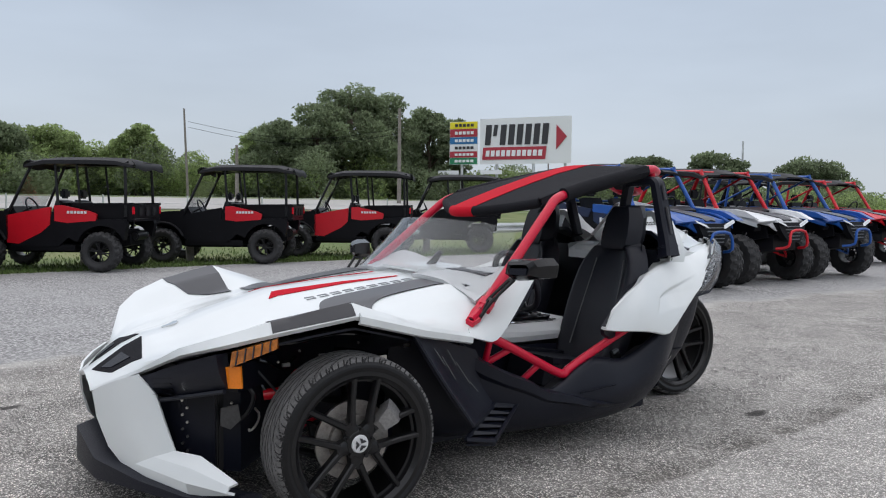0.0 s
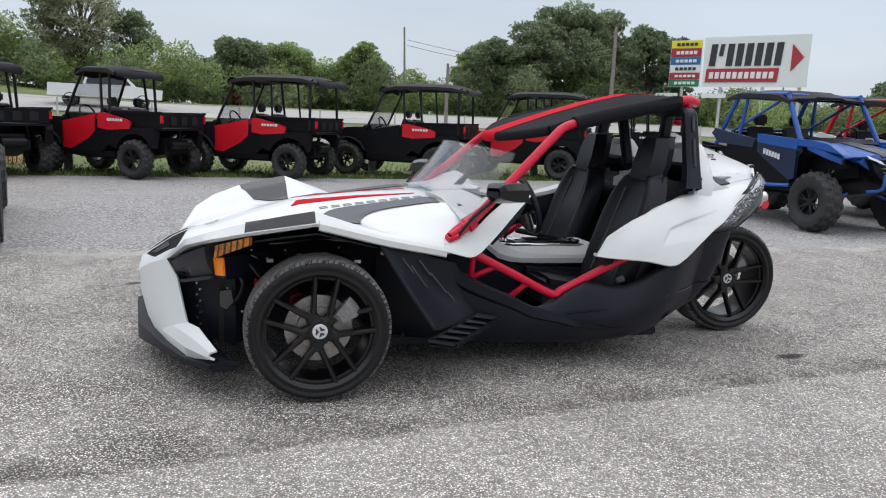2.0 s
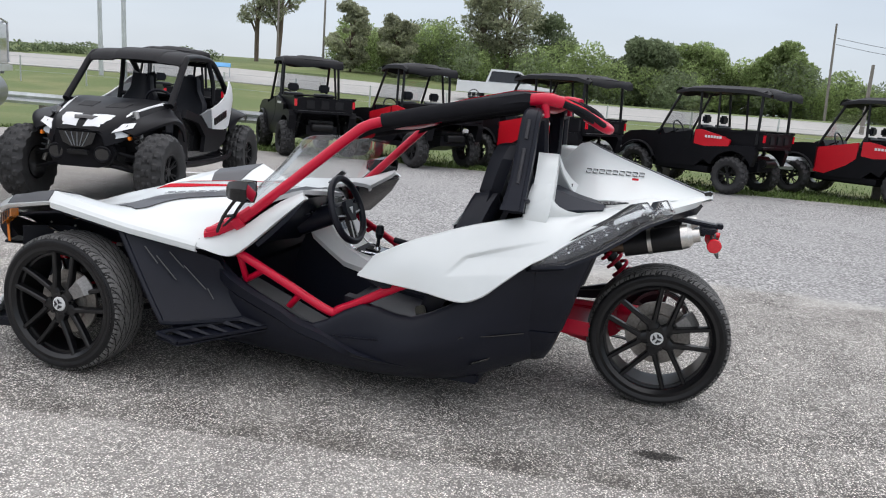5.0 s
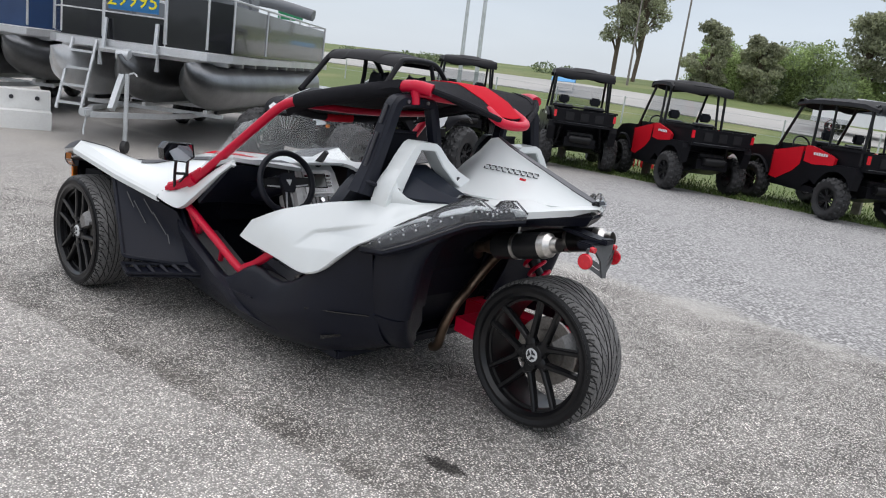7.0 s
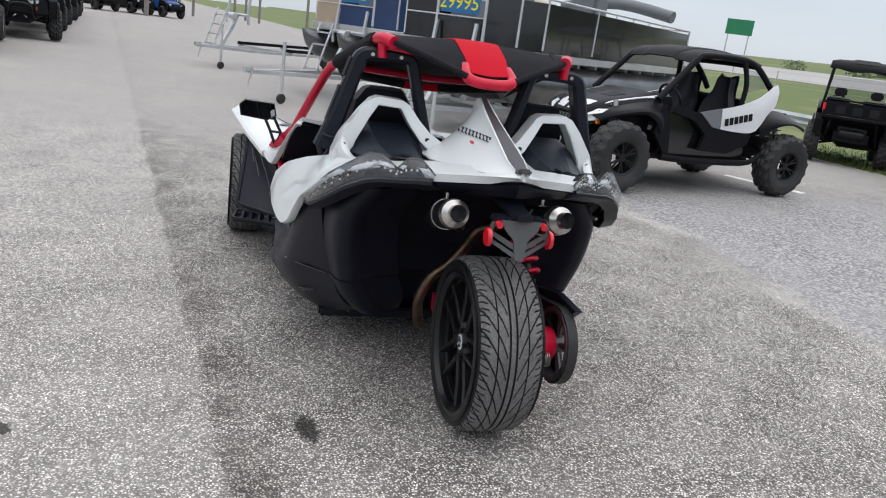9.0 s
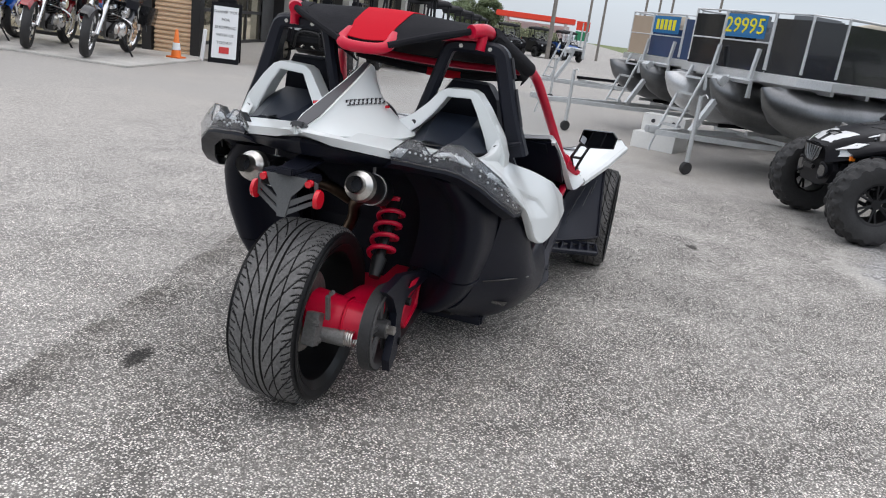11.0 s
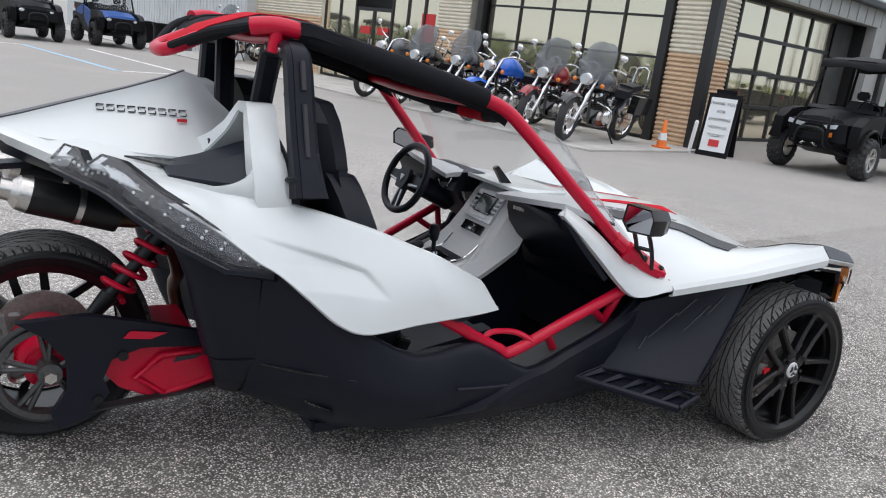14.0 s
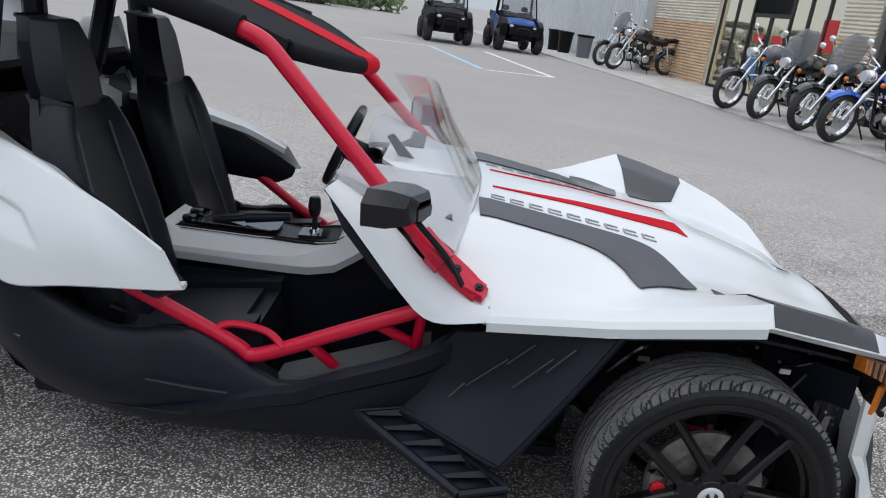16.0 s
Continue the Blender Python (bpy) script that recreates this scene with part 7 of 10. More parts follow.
    for i in range(n):
        f = i / (n - 1)
        x = d0 - .30 + (tail - .16 - d0 + .30) * f
        z = top + .045 - .05 * (2 * f - 1) ** 4 - (.05 if sport else 0) * (1 - f)
        edge = .05 if i in (0, n - 1) else 0
        z -= edge * .6
        rows.append([(x, -hw - .05, z - .10 + edge * .4), (x, -hw - .04, z - .035), (x, -hw * .88, z), (x, -hw * .42, z + .012), (x, -hw * .33, z + .034), (x, hw * .33, z + .034), (x, hw * .42, z + .012), (x, hw * .88, z), (x, hw + .04, z - .035), (x, hw + .05, z - .10 + edge * .4)])
    sheet(bm, rows, -.03)
    roof = part("roof", bm, M["roofpanel"], t, "moulded black roof", 30)
    if not sport:
        for x, side in ((d0 - .30, 1), (tail - .16, -1)):
            bm = sheet(BM(), [[(x + side * dx, y, top - .02 - dz - .02 * math.sin(y * 9) * (dz > .03)) for y in np.linspace(-hw - .03, hw + .03, 9)] for dx, dz in ((-.03, -.02), (.02, .02), (.035, .075), (.03, .12))], .008)
            part("roof_flap", bm, M["roofpanel"], roof)
    if not sport:
        bm = slab(BM(), [(d0 + .0, -hw + .05, hz + .06), (d0 + .0, hw - .05, hz + .06), (d0 - .30, hw - .05, top - .26), (d0 - .30, -hw + .05, top - .26)], (-.006, 0, 0))
        if not shop:
            part("half_windshield", bm, M["mesh"], t).visible_shadow = False
    # bed
    if bed:
        b0, b1 = -hb + .50, -hb - .52
        z0, z1 = .86 + up, 1.15 + up
        bm = BM()
        bw = hy - .07
        slab(bm, [(b0, -bw, z0), (b1, -bw, z0), (b1, bw, z0), (b0, bw, z0)], (0, 0, .04))
        for s in (1, -1):
            slab(bm, [(b0, s * bw, z0), (b1 + .06, s * bw, z0), (b1, s * bw, z0 + .08), (b1, s * (bw + .03), z1 + .02), (b0, s * (bw + .03), z1)], (0, -.05 * s, 0))
            slab(bm, [(b0, s * (bw + .02), z1 - .03), (b1 - .01, s * (bw + .02), z1 - .01), (b1 - .01, s * (bw + .02), z1 + .03), (b0, s * (bw + .02), z1 + .01)], (0, .03 * s, 0))
        bedob = part("cargo_bed", bm, M["utvblack"], t, "", 30, .012)
        part("tailgate", slab(BM(), [(b1, -bw, z0 + .05), (b1, bw, z0 + .05), (b1 - .01, bw, z1), (b1 - .01, -bw, z1)], (.05, 0, 0)), M["utvblack"], bedob, "", 30, .012)
        for k in (-.5, 0, .5):
            part("gate_rib", box(BM(), (b1 - .012, k * bw, (z0 + z1) / 2 + .02), (.02, .16, .15)), M["roofpanel"], bedob, "", 30, .006)
        for s in (1, -1):
            part("tail_lamp", box(BM(), (b1 - .005, s * (bw + .005), z1 - .10), (.03, .05, .13)), M["redlens"], bedob)
        if rear_roof:
            for s in (1, -1):
                bm = tube(BM(), ((b0 - .1, s * (hw - .02), z1), (b0 - .05, s * (hw - .04), top - .05)), .02, 8, 1)
                part("rear_post", bm, M[cage], t)
    else:
        bm = slab(BM(), [(d1 - .05, -.5, .78 + up), (-hb - .45, -.42, .86 + up), (-hb - .45, .42, .86 + up), (d1 - .05, .5, .78 + up)], (0, 0, .10))
        rack = part("rear_rack", bm, M[trim], t, "", 30, .02)
        for s in (1, -1):
            part("tail_lamp", box(BM(), (-hb - .46, s * .36, .92 + up), (.03, .10, .05)), M["redlens"], rack)
    # bulkhead behind the seats and a skirt under the hood close the sides
    bm = slab(BM(), [(d1 + .12, -hy + .05, .50 + up), (d1 + .12, hy - .05, .50 + up), (d1 + .02, hy - .08, hz + .12), (d1 + .02, -hy + .08, hz + .12)], (-.05, 0, 0))
    part("seat_wall", bm, M["utvblack"], t, "", 30, .01)
    for s in (1, -1):
        bm = slab(BM(), [(hb + .30, s * .40, .62 + up), (hb + .26, s * .42, hz - .14), (d0 + .02, s * .46, hz - .04), (d0 + .02, s * .46, .50 + up), (hb - .32, s * .42, .50 + up)], (0, -.05 * s, 0))
        part("hood_side", bm, M[trim], t, "", 30, .012)
    # engine and exhaust lump under the tail
    bm = BM()
    box(bm, (-hb - .05, 0, .58 + up), (.5, .5, .28))
    rod(bm, (-hb - .38, -.2, .60 + up), (-hb - .38, .22, .60 + up), .08, seg=14)
    part("engine", bm, M["satin"], t, "", 30, .02)
    return t


BX = (0.68, 0.95, 1.25, 1.50, 1.63)
BY = ((0, .28, .50, .62), (0, .25, .46, .58), (0, .22, .40, .50), (0, .20, .33, .40), (0, .14, .23, .27))
BZ = ((1.10, 1.10, 1.08, .92), (1.06, 1.055, 1.02, .86), (.995, .985, .945, .80), (.905, .89, .845, .70), (.80, .79, .75, .64))


def buggy_z(x, y):
    ys = [interp(x, BX, [r[k] for r in BY]) for k in range(4)]
    return interp(abs(y), ys, [interp(x, BX, [r[k] for r in BZ]) for k in range(4)])


def buggy_patch(corners, s, nx=6, ny=4, lift=.012):
    """A panel laid on the nose: four corners in plan, front inner, front outer, back outer, back inner."""
    rows = []
    for i in range(nx + 1):
        row = []
        for j in range(ny + 1):
            p = Vector(corners[0]).lerp(Vector(corners[1]), j / ny).lerp(Vector(corners[3]).lerp(Vector(corners[2]), j / ny), i / nx)
            row.append((p.x, s * p.y, buggy_z(p.x, p.y) + lift))
        rows.append(row)
    return sheet(BM(), rows, .014, 1, (.8, 0, .4))


def sport_buggy(label, m, group):
    """A low sport side-by-side: x forward, y left; sloped nose with white shields, sculpted fenders, open doors, bent cage."""
    t = thing("utility_vehicle", label, "utility vehicle", m, group)
    tyre, rim = UT["sport"]
    hb, hy, r = 1.325, .71, .395
    for x in (hb, -hb):
        for s in (1, -1):
            w = part("wheel", tyre, None, t)
            w.matrix_local = pose(x, s * hy, r, 0, 23 * x * s, 0 if s > 0 else 180)
            part("rim", rim, None, w)
            bm = BM()
            for z, dx in ((.36, .20), (.50, .14)):
                tube(bm, ((x - dx, s * .26, z + .08), (x, s * (hy - .10), z - .01), (x + dx, s * .26, z + .08)), .019, 8, 2)
            part("suspension_arm", bm, M["utvblack"], t)
            a, b = Vector((x - .02, s * (hy - .16), .42)), Vector((x - .10, s * .40, .98 if x > 0 else 1.02))
            d = part("damper", rod(rod(BM(), a, b, .02, seg=10), a.lerp(b, .5), b, .032, seg=12), M["iron"], t)
            side = (b - a).normalized().orthogonal()
            up = (b - a).normalized().cross(side)
            coil = [a.lerp(b, q) + (side * math.cos(q * 62) + up * math.sin(q * 62)) * .045 for q in np.linspace(.12, .9, 90)]
            part("coil_spring", tube(BM(), coil, .008, 6, 1), M["utvgrey"], d)
    # belly, floor and rocker bars
    bm = slab(BM(), [(1.50, -.27, .50), (1.10, -.30, .36), (.70, -.34, .34), (-1.0, -.34, .34), (-1.5, -.26, .50), (-1.5, -.26, .70), (1.50, -.27, .66)], (0, .60, 0))
    slab(bm, [(.84, -.62, .38), (-.80, -.62, .38), (-.80, .62, .38), (.84, .62, .38)], (0, 0, .07))
    part("chassis", bm, M["utvblack"], t, "", 30, .012)
    # nose
    rows = [[(x, -y, z) for y, z in list(zip(ys, zs))[:0:-1]] + [(x, y, z) for y, z in zip(ys, zs)] for x, ys, zs in zip(BX, BY, BZ)]
    nose = part("nose", sheet(BM(), rows, .02, 3, (.8, 0, .4)), M["utvblack"], t, "black sloped nose", 26)
    for s in (1, -1):
        part("nose_shield", buggy_patch(((1.61, .035), (1.585, .19), (1.36, .30), (1.42, .06)), s), M["utvwhite"], nose, "white nose shield", 30)
        part("hood_stripe", buggy_patch(((1.36, .315), (1.33, .36), (.72, .515), (.72, .49)), s, 10, 2), M["utvwhite"], nose, "white hood edge stripe", 30)
        part("hood_vent", buggy_patch(((1.20, .07), (1.16, .24), (.98, .26), (1.0, .08)), s, 4, 3, .008), M["roofpanel"], nose)
    part("shield_vent", buggy_patch(((1.53, -.09), (1.53, .09), (1.47, .12), (1.47, -.12)), 1, 3, 4, .02), M["gloss"], nose)
    # face: grille, round lower openings, tow bar
    face = part("face", slab(BM(), [(1.57, -.27, .74), (1.64, -.22, .79), (1.64, .22, .79), (1.57, .27, .74), (1.56, .34, .58), (1.58, .30, .46), (1.62, .20, .42), (1.62, -.20, .42), (1.58, -.30, .46), (1.56, -.34, .58)], (-.05, 0, 0)), M["utvblack"], t, "", 30, .012)
    part("grille", slab(BM(), [(1.645, -.19, .77), (1.645, .19, .77), (1.645, .15, .66), (1.645, .06, .62), (1.645, -.06, .62), (1.645, -.15, .66)], (.006, 0, 0)), M["gloss"], face)
    for k in range(5):
        part("grille_rib", rod(BM(), (1.655, -.12 + .06 * k, .765), (1.655, -.05 + .025 * k, .63), .006, seg=6), M["utvgrey"], face)
    part("lower_bar", box(BM(), (1.645, 0, .57), (.03, .22, .05)), M["satin"], face, "", 30, .01)
    for s in (1, -1):
        ring = [(1.635 - .03 * abs(math.cos(a)), s * .235 + .075 * math.cos(a), .56 + .07 * math.sin(a)) for a in np.linspace(0, 2 * math.pi, 19)[:-1]]
        part("fog_ring", tube(BM(), ring, .014, 8, 1, True), M["utvblack"], face)
        part("fog_mesh", lathe(BM(), [(.001, 0), (.07, 0), (.07, -.02), (.001, -.02)], 20, "X", (1.625, s * .235, .56)), M["gloss"], face)
        # headlamp under a white brow, amber marker
        lamp = part("headlamp", slab(BM(), [(1.60, s * .27, .70), (1.50, s * .43, .74), (1.46, s * .45, .80), (1.585, s * .27, .765)], (-.05, 0, 0)), M["lampglass"], t, "", 30, .008)
        part("lamp_brow", slab(BM(), [(1.56, s * .30, .765), (1.44, s * .47, .82), (1.36, s * .47, .87), (1.42, s * .34, .85)], (.02, .01 * s, .012)), M["utvwhite"], lamp, "white brow", 30, .006)
        part("marker_lamp", box(BM(), (1.475, s * .455, .725), (.05, .03, .04)), M["orange"], lamp, "", 30, .006)
        # front fender: a shelf over the wheel that falls to the floor behind it
        top = ((1.52, .40, .80), (1.40, .42, .875), (1.20, .46, .935), (.98, .52, .99), (.80, .57, 1.02), (.70, .61, .98))
        out = ((1.50, .50, .765), (1.38, .60, .845), (1.20, .69, .905), (1.02, .74, .93), (.86, .76, .88), (.78, .76, .76))
        low = ((1.49, .50, .735), (1.37, .61, .80), (1.20, .70, .86), (1.04, .75, .875), (.90, .77, .80), (.83, .77, .68))
        rows = [mirrored(q, s) for q in zip(top, out, low)]
        part("front_fender", sheet(BM(), rows, .02, 3, (1.2, 0, .3)), M["utvblack"], t, "", 40)
        bm = slab(BM(), mirrored([(.86, .70, .70), (.66, .72, .44), (.60, .72, .44), (.64, .71, .80), (.70, .66, 1.0), (.78, .70, .94)], s), (0, -.06 * s, 0))
        part("fender_tail", bm, M["utvblack"], t, "", 30, .012)
        bm = slab(BM(), mirrored([(1.44, .36, .74), (1.10, .40, .90), (.80, .50, .96), (.76, .50, .44), (1.05, .36, .42), (1.40, .30, .50)], s), (0, -.04 * s, 0))
        part("inner_arch", bm, M["utvblack"], t, "", 30, .01)
        # rocker, door frame and recessed lower door
        bm = tube(BM(), mirrored([(.72, .72, .42), (.30, .74, .40), (-.60, .74, .40), (-.82, .72, .46)], s), .045, 8, 3, squash=.7)
        part("rocker", bm, M["utvblack"], t)
        part("door_recess", slab(BM(), mirrored([(.66, .64, .44), (.62, .64, .92), (-.60, .64, .90), (-.70, .64, .44)], s), (0, -.03 * s, 0)), M["gloss"], t, "", 30, .008)
        bm = slab(BM(), mirrored([(.66, .71, .94), (.30, .73, .86), (.10, .735, .70), (.16, .735, .52), (-.30, .735, .50), (-.62, .73, .62), (-.66, .73, .74), (-.20, .735, .78), (.02, .735, .80), (.22, .73, .94), (.60, .70, 1.02)], s), (0, -.05 * s, 0))
        door = part("door", bm, M["utvblack"], t, "black open-framed door", 30, .010)
        part("door_panel", slab(BM(), mirrored([(.24, .738, .955), (.02, .742, .80), (-.12, .742, .785), (-.10, .73, 1.02)], s), (0, -.03 * s, 0)), M["utvgrey"], door, "grey upper door panel", 30, .006)
        # white quarter panel sweeping up behind the seats
        rows = [mirrored(q, s) for q in (((-.09, .738, 1.02), (-.10, .748, .90), (-.11, .742, .785)), ((-.42, .73, 1.09), (-.46, .748, .93), (-.50, .742, .76)), ((-.72, .71, 1.20), (-.74, .74, 1.02), (-.72, .735, .80)), ((-.96, .66, 1.34), (-.94, .70, 1.20), (-.86, .72, .98)), ((-1.06, .62, 1.36), (-1.06, .66, 1.28), (-1.02, .69, 1.12)))]
        q = part("quarter_panel", sheet(BM(), rows, .02, 2, (-.3, 0, .7)), M["utvwhite"], t, "white rear quarter panel", 30)
        for k in range(6):
            part("name_bar", box(BM(), (-.18 - k * .075, s * .754, .872 + k * .016), (.055, .006, .085), Euler((0, .2, 0))), M["satin"], q)
        # rear fender
        top = ((-.74, .58, .98), (-1.0, .54, 1.02), (-1.30, .50, 1.04), (-1.62, .44, .98))
        out = ((-.80, .70, .84), (-1.02, .76, .92), (-1.32, .76, .94), (-1.66, .66, .88))
        low = ((-.86, .71, .70), (-1.05, .77, .86), (-1.32, .77, .90), (-1.67, .67, .82))
        part("rear_fender", sheet(BM(), [mirrored(q, s) for q in zip(top, out, low)], .02, 3, (-1.2, 0, .3)), M["utvblack"], t, "", 40)
        part("tail_lamp", box(BM(), (-1.66, s * .44, .90), (.03, .16, .05)), M["redlens"], t, "", 30, .006)
        # cage: bent screen post running into the roof rail and down to the tail
        bm = tube(BM(), mirrored([(.78, .585, 1.05), (.50, .565, 1.32), (.28, .55, 1.53), (.12, .54, 1.59), (-.45, .53, 1.60), (-.72, .53, 1.54), (-.98, .55, 1.34), (-1.12, .57, 1.20)], s), .037, 10, 5)
        part("side_hoop", bm, M["utvblack"], t, "black bent cage tube")
        part("centre_post", tube(BM(), mirrored([(-.52, .60, 1.05), (-.56, .58, 1.32), (-.50, .535, 1.58)], s), .03, 8, 4), M["utvblack"], t)
        part("window_web", slab(BM(), mirrored([(-.58, .585, 1.22), (-.56, .55, 1.50), (-.74, .545, 1.48), (-.92, .565, 1.30)], s), (0, -.02 * s, 0)), M["mesh"], t)
        # seat
        sy = s * .30
        seat = part("seat", slab(BM(), [(.16, sy - .23, .62), (-.34, sy - .23, .56), (-.34, sy + .23, .56), (.16, sy + .23, .62)], (0, 0, .10)), M["vinyl"], t, "", 30, .03)
        rows = [[(x - .02, sy - w, z), (x + .05, sy - w * .85, z), (x, sy - w * .4, z), (x, sy + w * .4, z), (x + .05, sy + w * .85, z), (x - .02, sy + w, z)] for x, z, w in ((-.30, .62, .23), (-.40, .86, .25), (-.46, 1.06, .24), (-.50, 1.20, .15), (-.52, 1.34, .13), (-.53, 1.38, .10))]
        part("backrest", sheet(BM(), rows, -.10, 2), M["vinyl"], seat, "", 45)
    for x, z, w in ((.20, 1.575, .53), (-.46, 1.585, .52), (-.74, 1.53, .52), (-.54, 1.12, .58)):
        part("cross_tube", tube(BM(), ((x, -w, z), (x, 0, z + .01), (x, w, z)), .028, 8, 3), M["utvblack"], t)
    rows = []
    for x, z, w in ((.36, 1.50, .52), (.30, 1.575, .545), (.12, 1.63, .55), (-.20, 1.65, .55), (-.55, 1.635, .54), (-.80, 1.58, .53)):
        rows.append([(x, -w, z - .03), (x, -w * .94, z), (x, -w * .5, z + .012), (x, -w * .42, z + .03), (x, w * .42, z + .03), (x, w * .5, z + .012), (x, w * .94, z), (x, w, z - .03)])
    part("roof", sheet(BM(), rows, .025, 2, (0, 0, 1)), M["roofpanel"], t, "moulded black roof", 30)
    part("dash", slab(BM(), [(.74, -.56, .84), (.52, -.56, .96), (.56, -.56, 1.09), (.76, -.56, 1.07)], (0, 1.12, 0)), M["utvblack"], t, "", 30, .02)
    c = Vector((.34, .30, 1.06))
    ring = [c + Vector((.08 * math.sin(a), .17 * math.cos(a), .15 * math.sin(a))) for a in np.linspace(0, 2 * math.pi, 25)[:-1]]
    sw = part("steering_wheel", tube(BM(), ring, .015, 8, 1, True), M["vinyl"], t)
    part("column", rod(BM(), c, c + Vector((.25, 0, -.12)), .025, seg=8), M["satin"], sw)
    part("engine_deck", slab(BM(), [(-.62, -.56, .62), (-.62, .56, .62), (-1.55, .44, .86), (-1.55, -.44, .86)], (0, 0, .16)), M["utvblack"], t, "", 30, .02)
    part("seat_wall", slab(BM(), [(-.56, -.60, .48), (-.56, .60, .48), (-.62, .58, 1.10), (-.62, -.58, 1.10)], (-.05, 0, 0)), M["utvblack"], t, "", 30, .01)
    bm = rod(BM(), (-1.60, -.2, .66), (-1.60, .2, .66), .085, seg=16)
    part("muffler", bm, M["satin"], t)
    return t


def from_rear_left(x, y, heading, base=2.0, track=1.26):
    a = radians(heading)
    dx, dy = base / 2, -track / 2
    return pose(x + dx * math.cos(a) - dy * math.sin(a), y + dx * math.sin(a) + dy * math.cos(a), 0, 0, 0, heading)


ROW = "utility vehicles along the grass"
utv("black utility vehicle with cargo bed, parked at the grass edge", from_rear_left(10.0, -9.75, -40), "utvblack", group=ROW)
utv("black utility vehicle with cargo bed, parked beside a guard rail", from_rear_left(7.2, -9.95, -50), "utvblack", group=ROW)
utv("red and black utility vehicle with open cargo bed", from_rear_left(4.6, -10.15, -36), "utvred", group=ROW)
utv("red and black utility vehicle with long black roof", from_rear_left(1.95, -10.6, -33), "utvred", rear_roof=True, group=ROW)
utv("all-black utility vehicle with long black roof", from_rear_left(-1.1, -11.2, -32), "utvblack", rear_roof=True, group=ROW, hood="utvred", quarter_mat="utvred")
utv("red and black crew vehicle with long roof", from_rear_left(-4.1, -11.85, -32), "utvred", rear_roof=True, group=ROW)
utv("black crew vehicle at the far end of the row", from_rear_left(-7.0, -12.4, -32), "utvblack", rear_roof=True, group=ROW)
SPORT = "sport side-by-sides on gravel"
for x, y, col, tr, cg, bump_, spr, lab in ((-4.98, -5.4, "utvblue", "utvblack", "utvblue", "utvblue", "iron", "blue sport side-by-side with blue cage on gravel"),
                                           (-7.1, -5.65, "utvwhite", "utvblack", "utvred", "utvred", "iron", "white sport side-by-side with red cage and bumper"),
                                           (-9.05, -5.75, "utvblue", "utvblack", "utvblue", "utvblue", "iron", "blue sport side-by-side with knobbly tyres"),
                                           (-11.2, -8.2, "utvblack", "utvblack", "satin", "satin", "iron", "black sport side-by-side behind the blue one"),
                                           (-13.0, -7.2, "utvred", "utvblack", "utvred", "utvred", "iron", "red sport side-by-side at the end")):
    utv(lab, pose(x, y, 0, 0, 0, 92), col, tr, cg, "sport", False, group=SPORT, base=2.45, track=1.42, bumper=bump_, spring=spr, door_mat="utvnavy" if col == "utvblue" else "utvblack", quarter_mat="utvnavy" if col == "utvblue" else (col if col == "utvwhite" else "utvblack"), belt=col)
sport_buggy("white and black sport side-by-side with knobbly tyres", pose(6.06, -4.25, 0, 0, 0, 103), SPORT)
for k, (x, y, h, big) in enumerate(((15.15, 6.55, 190, 1.15), (20.1, 6.35, 193, 1.12), (24.2, 7.0, 194, 1.1), (28.2, 7.6, 195, 1.08), (32.2, 8.1, 195, 1.06), (36.4, 8.7, 196, 1.04), (41.0, 9.4, 196, 1.0))):
    utv("dark utility vehicle with hard roof, parked outside the workshop", pose(x, y, 0, 0, 0, h) @ Matrix.Diagonal((big, big, big, 1)), "utvblack" if k != 6 else "utvred", "utvblack", "utvblack", "work", True, group=SHOP, base=2.7 if k < 2 else 2.3, track=1.35, bars=False)
for x, y, c, lab in ((50, 9.2, "utvblack", "black utility vehicle in a far row"), (51.5, 7.4, "utvblack", "black utility vehicle in a far row"), (52, 5.6, "utvblue", "dark blue utility vehicle in a far row")):
    utv(lab, pose(x, y, 0, 0, 0, 215), c, "utvblack", "satin", "work", True, group="far row of utility vehicles", bars=False)
for x, y, c, lab in ((1.38, 28.1, "utvblack", "dark utility vehicle parked by the accessible bay"), (4.05, 28.75, "utvblue", "blue utility vehicle parked by the accessible bay")):
    utv(lab, pose(x, y, 0, 0, 0, 278) @ Matrix.Scale(1.18, 4), c, "utvblack", "utvblack", "work", True, group="utility vehicles by the white shed", bars=False)

# ---- pontoon boats on trailers ----
M.update({
    "alu": material("bare_aluminium", (0.66, 0.67, 0.68), 0.36, metal=0.65, grain=0.1, scale=60, blotch=0.15),
    # aluminium darkened in colour to stand for the deck's shade on the pontoons
    "hullshade": material("shaded_pontoon_aluminium", (0.20, 0.205, 0.21), 0.32, metal=0.9, grain=0.1, scale=40, blotch=0.3),
    "galv": material("galvanised_steel", (0.56, 0.58, 0.59), 0.45, metal=0.5, grain=0.15, scale=50, blotch=0.2),
    "boatblack": material("black_boat_panel", (0.012, 0.013, 0.016), 0.16, coat=0.5, blotch=0.2),
    "boatblue": material("navy_boat_panel", (0.03, 0.06, 0.14), 0.2, coat=0.4, blotch=0.15),
    "boattan": material("tan_boat_panel", (0.42, 0.33, 0.25), 0.3, coat=0.3, blotch=0.1),
    "signyellow": material("yellow_price_board", (0.80, 0.70, 0.02), 0.5, grain=0.05),
    "signblue": material("blue_board_edge", (0.02, 0.16, 0.38), 0.5, grain=0.05),
    "cover": material("pale_boat_cover", (0.52, 0.47, 0.38), 0.8, grain=0.1, bump=0.2, blotch=0.2),
    "whiteplastic": material("white_moulded_plastic", (0.72, 0.72, 0.70), 0.45, blotch=0.06, grain=0.04),
})


